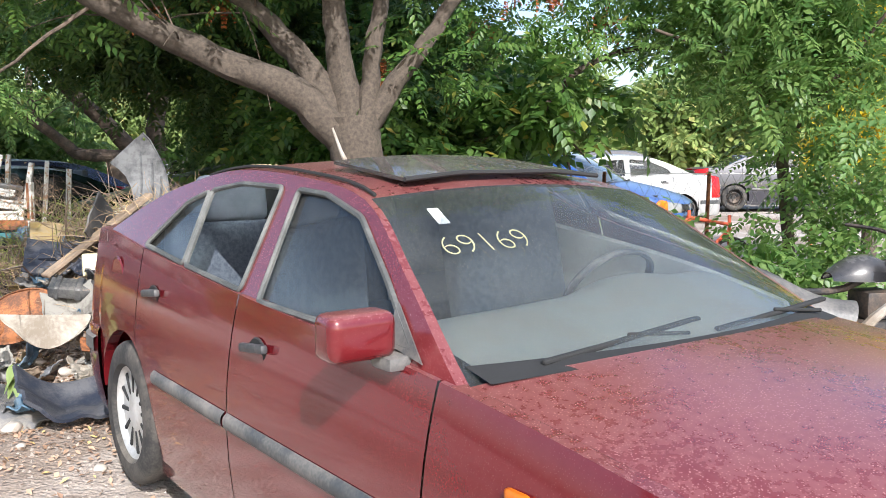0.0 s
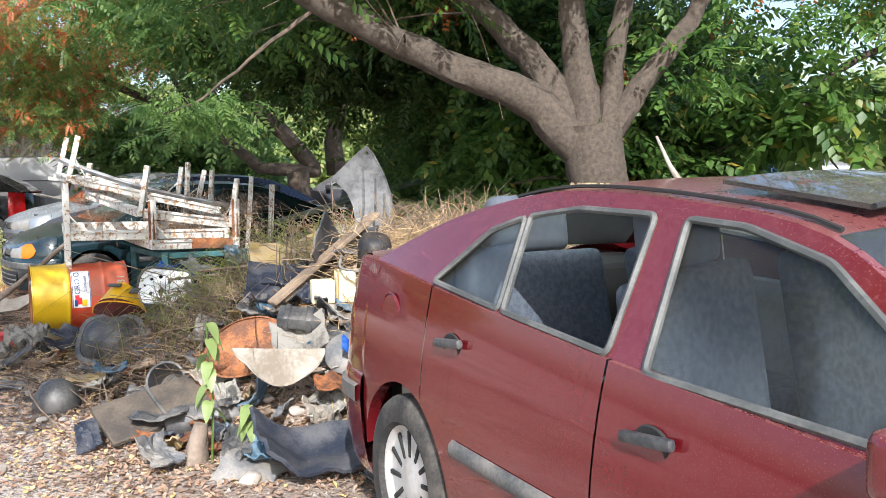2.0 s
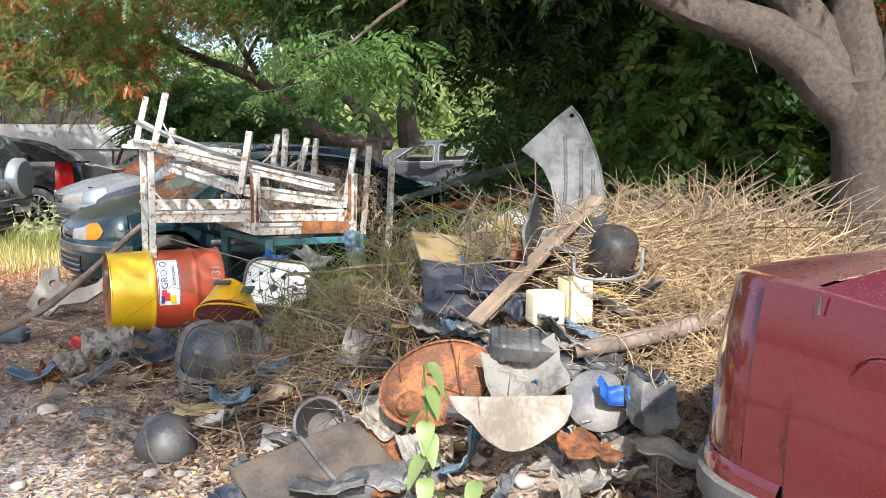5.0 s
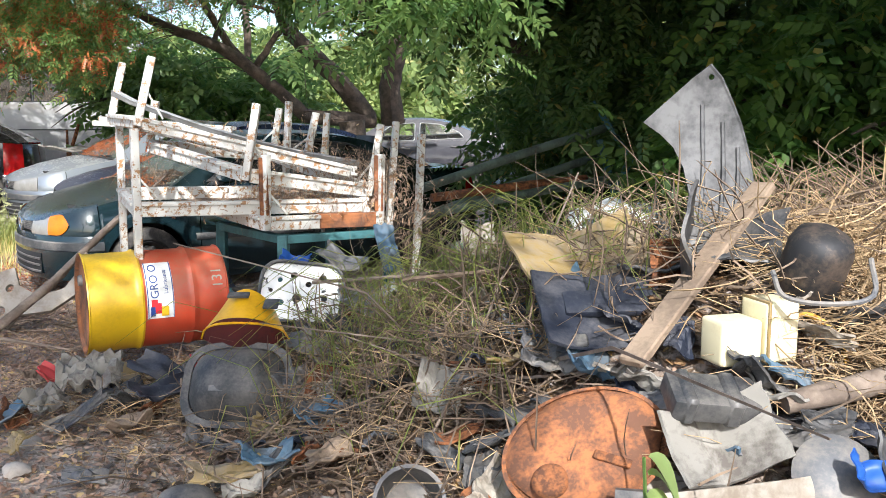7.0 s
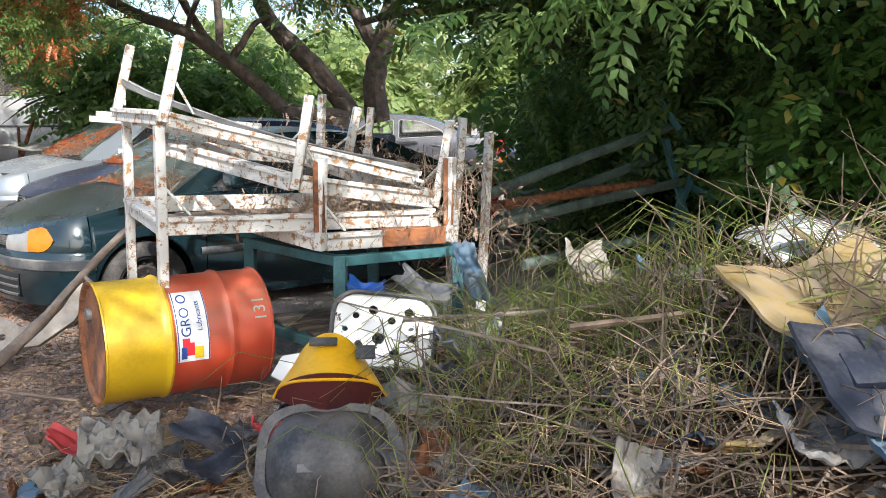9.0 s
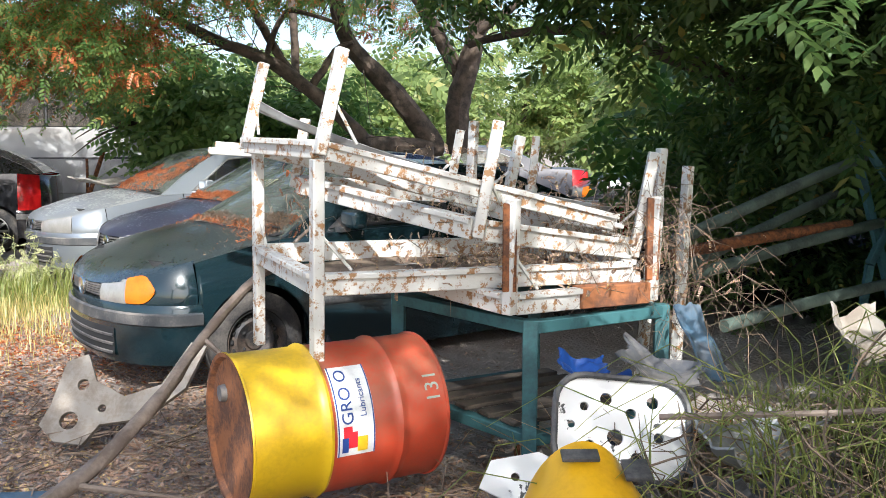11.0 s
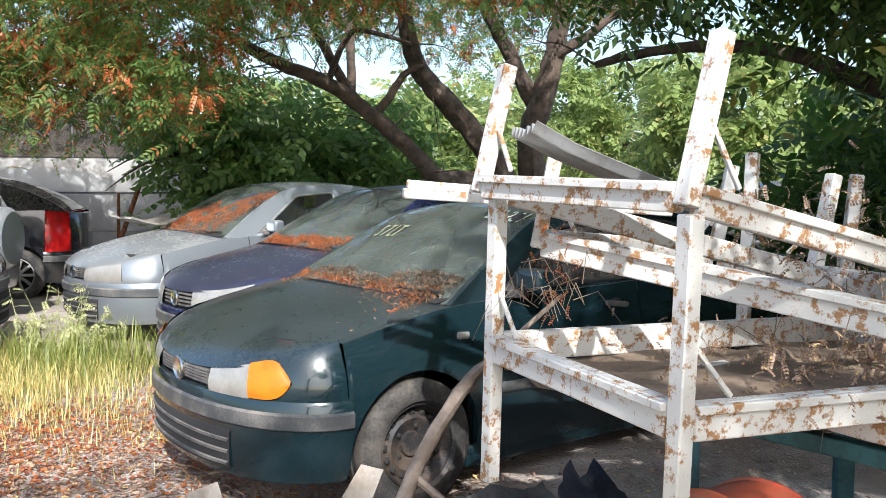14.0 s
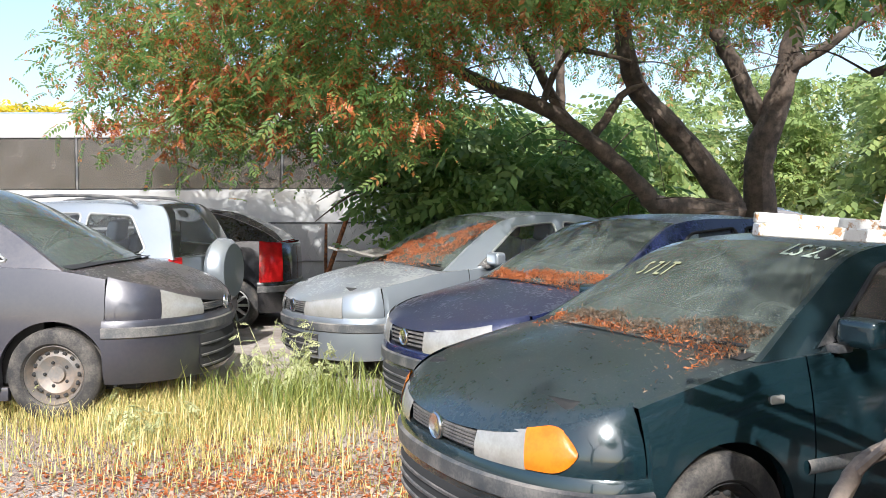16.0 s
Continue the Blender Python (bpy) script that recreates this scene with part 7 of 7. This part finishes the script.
                me.materials.append(M[m])
                shapes[key] = me
            x, y = rng.gauss(cx, sx), rng.gauss(cy, sy)
            ob = new(nm, shapes[key])
            ob.matrix_basis = pose(x, y, ground_z(x, y) + rng.uniform(0.03, 0.12), rng.gauss(0, 30), rng.gauss(0, 22), rng.uniform(0, 360))
            tagged(ob, lb, "scrap", "small scrap on the heap")
    for k in range(46):
        x, y = rng.gauss(-3.2, 1.6), rng.gauss(5.9, 1.0)
        r = rng.uniform(0.025, 0.06)
        bm = bmesh.new()
        bmesh.ops.create_icosphere(bm, subdivisions=2, radius=r)
        for v in bm.verts:
            v.co *= 1 + 0.35 * noise.noise(v.co * 22 + Vector((k, 0, 0)))
            v.co.z *= 0.65
        st_ = part("stone", bm, "stone", None, "", pose(x, y, ground_z(x, y) + r * 0.3, 0, 0, k * 40))
        tagged(st_, "grey stone lying on the earth", "stone", "stones")


scrap_pieces()

# ---- bus, fence and what stands beyond ----
def bus():
    root = empty("coach", pose(-10.35, 18.25, 0.0, 0, 0, 198), "white coach with dark windows parked behind the cars", "bus")
    Ln, W, z0, zw0, zw1, zr = 11.5, 2.4, 0.35, 1.78, 2.52, 2.86
    # local x runs from the end that faces the tree along the side, y away from the viewer is negative
    part("lower_side", rbox(Ln, 0.06, zw0 - z0 - 0.4, 0.01, 1, (Ln / 2, 0.0, (zw0 + z0 + 0.4) / 2)), "white", root)
    part("skirt", rbox(Ln, 0.05, 0.42, 0.01, 1, (Ln / 2, -0.01, z0 + 0.19)), "white", root)
    part("rubbing_strip", rbox(Ln, 0.02, 0.025, 0.004, 1, (Ln / 2, 0.04, 1.30)), "plastic", root)
    part("upper_side", rbox(Ln, 0.06, zr - zw1, 0.02, 2, (Ln / 2, 0.0, (zr + zw1) / 2)), "white", root)
    part("roof", shell(lambda u, v: (u * Ln, 0.03 - W * v, zr + 0.10 * math.sin(math.pi * v) ** 0.6), 3, 17, 0.02), "white", root)
    part("end_wall", rbox(0.06, W, zr - z0, 0.03, 2, (0.0, -W / 2, (zr + z0) / 2)), "white", root)
    part("far_side", rbox(Ln, 0.05, zr - z0, 0.02, 1, (Ln / 2, -W, (zr + z0) / 2)), "white", root)
    part("floor", rbox(Ln, W, 0.05, 0, 1, (Ln / 2, -W / 2, 0.9)), "dark", root)
    part("corner_post", rbox(0.34, 0.07, zw1 - zw0, 0.01, 1, (0.17, 0, (zw0 + zw1) / 2)), "white", root)
    x = 0.36
    while x < Ln - 0.3:
        win = part("window", rbox(1.42, 0.02, zw1 - zw0 - 0.02, 0.01, 1, (x + 0.72, 0.005, (zw0 + zw1) / 2)), "dark_glass", root, "tinted coach window")
        part("window_frame", rbox(0.03, 0.03, zw1 - zw0, 0.004, 1, (x + 1.445, 0.01, (zw0 + zw1) / 2)), "trim", win)
        x += 1.46
    part("roof_hatch", rbox(0.9, 0.6, 0.08, 0.02, 2, (8.3, -1.0, zr + 0.13)), "white", root)
    for xx in (2.4, 8.6):
        wheel_parts(root, xx, -0.05, 0.46, 0.46, 0.26, "grey_rim")
    part("locker_flap", rbox(0.10, 0.012, 0.14, 0.003, 1, (2.25, 0.036, 1.0)), "plastic", root)


bus()
pl = thing("steel_post", tube([(-11.0, 16.4, 0), (-10.75, 16.45, 0.8), (-10.5, 16.5, 1.5)], [0.03, 0.03, 0.028], 8), "rust", "leaning rusty fence post beside the coach", "post")


def wire_fence(label, a, b, h, n):
    """Posts with a mesh of crossing wires."""
    a, b = Vector(a), Vector(b)
    root = empty("wire_fence", Matrix.Translation(a), label, "fence")
    d = b - a
    for i in range(n + 1):
        p = d * (i / n)
        part("post", tube([p, p + Vector((0, 0, h * 0.6)), p + Vector((0.01, 0, h))], [0.022, 0.022, 0.02], 6), "rust", root)
    v, f = [], []
    k = int(d.length / 0.13)
    for i in range(k):
        for s in (1, -1):
            p0, p1 = d * (i / k), d * (i / k) + d.normalized() * (s * h * 0.5)
            if 0 <= (i / k) * d.length + s * h * 0.5 <= d.length:
                tv, tf = tube([p0, p1 + Vector((0, 0, h))], [0.0022, 0.0022], 3)
                f += [tuple(q + len(v) for q in g) for g in tf]
                v += tv
    mesh = part("wire_mesh", (v, f), "alu", root)
    mesh["kind"] = "stuff"
    part("top_wire", tube([Vector((0, 0, h - 0.02)), d + Vector((0, 0, h - 0.02))], [0.004, 0.004], 4), "alu", root)


wire_fence("rusty wire-mesh fence behind the yard", (0.6, 9.6, 0.0), (8.5, 9.6, 0.0), 1.32, 7)
wire_fence("wire-mesh fence in front of the coach", (-13.0, 17.1, 0.1), (-9.3, 17.2, 0.1), 1.2, 4)


def small_far_car(x, y, turn, col, label):
    saloon(at=(x, y), turn=turn, z=0.05, paint=col, label=label, group="far parked cars", rear_seats=False)


small_far_car(-4.0, 20.5, 10, "black", "dark car parked beyond the trees")
small_far_car(-8.2, 21.0, 4, "greyblue", "grey-blue car parked beyond the trees")
small_far_car(1.2, 18.5, 8, "white", "white car parked beyond the hedge")
BLACKCAR, _ = saloon(at=(-3.3, 12.2), turn=40, z=0.02, paint="black", label="black saloon car behind the stack of tables", group="parked cars", side_glass="dark_glass", ws="dark_glass", rear_glass="dark_glass", window_trim="dark",
    up=[(1.12, 0.95), (1.5, 1.20), (1.92, 1.42), (2.5, 1.46), (3.4, 1.44), (4.0, 1.3), (4.4, 1.05)], roof_end=3.9)

# ---- scooter and broken motorcycles on the far side of the red car ----
def scooter():
    root = empty("scooter", pose(1.66, 4.6, 0.36, 0, 14, -12), "wrecked red scooter with a torn brown seat lying on its side", "scooter")
    part("seat", shell(lambda u, v: ((u - 0.5) * 0.72, 0.13 * math.cos(math.pi * v), 0.40 + 0.10 * math.sin(math.pi * v) + 0.03 * math.sin(u * 6)), 15, 11, 0.02), "plastic", root, "torn brown-black seat")
    part("seat_foam", rbox(0.66, 0.22, 0.05, 0.02, 2, (0, 0, 0.385)), "brown", root)
    part("tail_fairing", shell(lambda u, v: (0.05 + (u - 0.2) * 0.50, 0.14 * math.cos(math.pi * v) * (1 - 0.7 * u), 0.26 + 0.12 * math.sin(math.pi * v) * (1 - u * 0.4) + 0.02 * u), 13, 11, 0.01), "drum_red", root, "red tail fairing with yellow scuffs")
    part("lens", rbox(0.13, 0.10, 0.05, 0.02, 2, (0.36, 0.0, 0.36)), "amber", root)
    part("frame_tube", tube(smooth_path([(-0.4, 0, 0.25), (0.0, 0, 0.2), (0.4, 0, 0.22)], 4), [0.025] * 9, 8), "steel_rim", root)
    wheel_parts(root, -0.32, 0.05, 0.04, 0.21, 0.10, "grey_rim")
    part("exhaust", tube([(0.36, 0.08, 0.15), (0.50, 0.1, 0.42), (0.56, 0.1, 0.52)], [0.028, 0.028, 0.02], 8), "pale", root, "pale silencer tube")


scooter()
mo = empty("motorcycle", pose(2.35, 4.95, 0.0, 0, 0, 10), "stripped black motorcycle wreck leaning on scrap", "motorcycle")
part("tank", shell(lambda u, v: ((u - 0.5) * 0.42, 0.13 * math.cos(math.pi * v) * math.sin(math.pi * (0.15 + 0.7 * u)), 0.80 + 0.14 * math.sin(math.pi * v) * math.sin(math.pi * (0.1 + 0.8 * u))), 13, 11, 0.01), "black", mo)
part("fork", join(beam((0.25, -0.08, 1.0), (0.48, -0.08, 0.30), 0.035, 0.035), beam((0.25, 0.08, 1.0), (0.48, 0.08, 0.30), 0.035, 0.035)), "alu", mo)
part("handlebar", tube(smooth_path([(0.12, -0.34, 1.08), (0.22, -0.16, 1.06), (0.24, 0.0, 1.02), (0.22, 0.16, 1.06), (0.12, 0.34, 1.08)], 4), [0.013] * 17, 6), "steel_rim", mo)
part("headlight", lathe([(0.001, 0.08), (0.06, 0.07), (0.085, 0.0), (0.05, -0.08), (0.001, -0.09)], 18, "X"), "plastic", mo, "", pose(0.34, 0, 0.95))
part("engine", join(rbox(0.30, 0.24, 0.26, 0.04, 2, (0.02, 0, 0.45)), rbox(0.20, 0.20, 0.16, 0.03, 2, (0.08, 0, 0.66))), "steel_rim", mo)
part("fairing", bent_panel(0.36, 0.30, 0.008, 0.3, 0.2, 71), "plastic_grey", mo, "", pose(0.22, -0.18, 0.86, 60, 20, 30))
part("frame_tube", tube(smooth_path([(0.25, 0, 0.95), (-0.1, 0, 0.75), (-0.5, 0, 0.72), (-0.6, 0, 0.5)], 4), [0.02] * 13, 8), "steel_rim", mo)
wheel_parts(mo, 0.5, 0.0, 0.30, 0.30, 0.10, "alloy")
wheel_parts(mo, -0.62, 0.0, 0.30, 0.30, 0.12, "alloy")
bk = empty("bicycle", pose(2.0, 7.4, 0.25, 0, 14, 30), "red bicycle wreck tangled in the bush", "bicycle")
for xx in (-0.42, 0.5):
    part("wheel", lathe([(0.30, -0.02), (0.325, -0.02), (0.335, 0.0), (0.325, 0.02), (0.30, 0.02)], 32), "rubber", bk, "", pose(xx, 0, 0.34))
for a, b in (((-0.42, 0, 0.34), (0.0, 0, 0.28)), ((0, 0, 0.28), (-0.12, 0, 0.78)), ((-0.12, 0, 0.72), (0.36, 0, 0.76)), ((0, 0, 0.28), (0.38, 0, 0.70)), ((0.36, 0, 0.84), (0.5, 0, 0.34)), ((-0.42, 0, 0.34), (-0.12, 0, 0.70))):
    part("frame_tube", tube([a, Vector(a).lerp(Vector(b), 0.5), b], [0.016] * 3, 8), "drum_red", bk)
for k, (x, y, m, lb) in enumerate(((1.5, 5.6, "plastic", "black plastic scrap among weeds"), (1.9, 5.9, "pale", "dirty white plastic scrap among weeds"), (2.5, 5.7, "rust", "rusty scrap metal among weeds"), (2.9, 5.2, "plastic_grey", "grey plastic scrap among weeds"), (1.2, 6.3, "rag", "pale torn sheet among weeds"), (2.2, 6.4, "bluecloth", "blue plastic bottle crate piece"), (3.2, 5.9, "plastic", "black plastic scrap among weeds"))):
    thing("scrap_piece", bent_panel(0.42, 0.3, 0.01, 0.3, 0.2, 90 + k, 0.15), m, lb, "scrap", "scrap by the bush", at(x, y, 0.16, 20, 12 * k, 40 * k))
joined("weeds", blades(rg_c, 900, gauss_place(2.2, 5.8, 0.7, 0.6), 0.35, 0.006), "grass", "green weeds growing through the scrap", "weeds")
joined("dry_weeds", stalks(rg_c, 700, gauss_place(2.0, 6.4, 0.8, 0.5), 0.45, 0.004, 0.3), "straw", "dry straw-coloured weeds by the fence", "weeds")
hedge("pale green bush beside the scrapped motorcycles", [(1.6, 6.5, 0.55, 0.5, 0.35, 0.4), (2.6, 6.4, 0.5, 0.45, 0.35, 0.4)], 700, "leaf_light", 91, 0.8, "bush")

# ---- details on the cars ----
sk, cb, rw = RED_FN["skin"], RED_FN["cabin"], RED_FN["rows"]
part("sunroof", shell(lambda u, v: (2.08 + 0.44 * u, (v - 0.5) * 0.84, 1.362 + 0.05 * u + 0.022 * (1 - (2 * v - 1) ** 2)), 8, 13, 0.012), "dark_glass", RED, "dusty glass sunroof tilted open")
part("sunroof_edge", tube([Vector((2.08, -0.42, 1.358)), Vector((2.08, -0.2, 1.376)), Vector((2.08, 0.2, 1.376)), Vector((2.08, 0.42, 1.358))], [0.008] * 4, 6), "dark", RED)
part("aerial", tube([Vector((3.15, 0, 1.395)), Vector((3.20, 0, 1.45)), Vector((3.27, 0, 1.55))], [0.012, 0.008, 0.005], 8), "pale", RED, "white stub aerial")
part("roof_channel", tube([Vector((p.x, cb(p.x, p.z) - 0.035, p.z + 0.014)) for p, kd, _ in rw if 2.0 < p.x < 3.3], [0.006] * len([1 for p, kd, _ in rw if 2.0 < p.x < 3.3]), 5), "dark", RED)
part("fuel_flap", lathe([(0.001, 0.004), (0.078, 0.004), (0.084, -0.002), (0.086, 0.003), (0.09, 0.0)], 28), "red", RED, "round fuel flap", pose(3.80, sk(3.8, 0.9) - 0.006, 0.90))
part("side_repeater", rbox(0.075, 0.02, 0.045, 0.014, 3, (1.10, sk(1.10, 0.74) + 0.004, 0.74)), "amber", RED, "amber side repeater")
for y0, w, h, m, nm, lb in ((0.43, 0.075, 0.04, "label_white", "sticker", "white sticker"),):
    k = 8
    p = Vector(rw[min(k, len(rw) - 1)][2][6])
    q = Vector(rw[min(k, len(rw) - 1)][2][11])
    f = min(1, abs(y0) / 0.55)
    c = p.lerp(q, f * f)
    part(nm, rbox(w, h * 1.0, 0.002, 0, 1, (0, 0, 0), pose(c.x - 0.001, y0, c.z + 0.003, 0, 0, 0) @ Matrix.Rotation(radians(-33), 4, "Y")), m, RED, lb)
me = text_mesh("69169", 0.092, 0.0008, 0.0028)
for v in me.vertices:
    y = 0.385 - v.co.x * 1.25
    t = max(-1, min(1, y / 0.62))
    s = v.co.y / 0.12
    r0, r1 = rw[5][2], rw[7][2]
    k = 6
    base, top_ = Vector(r0[k]), Vector(r1[k])
    edge0, edge1 = Vector(r0[11 if y > 0 else 1]), Vector(r1[11 if y > 0 else 1])
    a, b = base.lerp(edge0, t * t), top_.lerp(edge1, t * t)
    g = a.lerp(b, 0.5 + s)
    v.co = (g.x - 0.010, y, g.z + 0.012 + v.co.z)
part("marker_number", me, "chalk", RED, "yellow marker number 69169")
rgn = random.Random(3)
part("seed_bunch", join(*[rbox(0.018, 0.018, 0.016, 0.006, 1, (3.10 + rgn.gauss(0, 0.04), 0.42 + rgn.gauss(0, 0.025), 1.388)) for _ in range(14)]), "straw", RED, "small bunch of yellow berries")
ghost = part("faded_sticker", text_mesh("I", 0.06, 0.0005), "trim", RED, "", pose(3.98, sk(3.98, 1.0) + 0.001, 1.06, 90, 0, 180))
for mk, (x0, y0, body) in enumerate(((0.5, 0.30, "5 7 LT"), (0.62, -0.45, "LS 261"))):
    me = text_mesh(body, 0.10, 0.001)
    rows_g = GREEN_FN["rows"]
    for v in me.vertices:
        y = y0 - v.co.x
        t = max(-1, min(1, y / 0.62))
        i0 = 5 if mk == 0 else 8
        a = Vector(rows_g[i0][2][6]).lerp(Vector(rows_g[i0][2][11 if y > 0 else 1]), t * t)
        b = Vector(rows_g[i0 + 2][2][6]).lerp(Vector(rows_g[i0 + 2][2][11 if y > 0 else 1]), t * t)
        g = a.lerp(b, 0.5 + v.co.y / 0.1)
        v.co = (g.x - 0.006, y, g.z + 0.008 + v.co.z)
    part("marker_writing", me, "chalk" if mk == 0 else "chalk_white", GREEN, "pale marker writing")
part("glass_hole", lathe([(0.001, 0.0), (0.03, 0.0), (0.045, -0.002)], 9, "Z"), "dark", GREEN, "ragged dark hole in the windscreen", Matrix.Translation(Vector(rows_g[9][2][2]) + Vector((-0.02, 0.03, 0.012))) @ Matrix.Rotation(radians(-30), 4, "Y"))
part("side_repeater", rbox(0.07, 0.012, 0.035, 0.01, 2, (1.06, -GREEN_FN["skin"](1.06, 0.80) - 0.004, 0.80)), "lamp", GREEN, "clear side repeater")
for s in (1, -1):
    part("roof_rail", tube(smooth_path([(1.95, s * 0.58, 1.62), (2.1, s * 0.58, 1.70), (2.8, s * 0.58, 1.74), (3.4, s * 0.58, 1.71), (3.55, s * 0.58, 1.64)], 4), [0.018] * 17, 8), "plastic", SUV, "black roof rail")
part("spare_wheel", lathe([(0.001, 0.22), (0.28, 0.21), (0.33, 0.16), (0.34, 0.05), (0.30, 0.0)], 32, "X"), "silver", SUV, "silver spare wheel cover", pose(4.10, 0.05, 0.95))
tl = thing("white_rag", bent_panel(0.7, 0.3, 0.02, 0.1, 0.08, 77.0), "rag", "pale blue cloth lying on the silver bonnet", "cloth", "", SILVER.matrix_basis @ pose(0.9, 0.45, 1.03, 4, 4, 20))
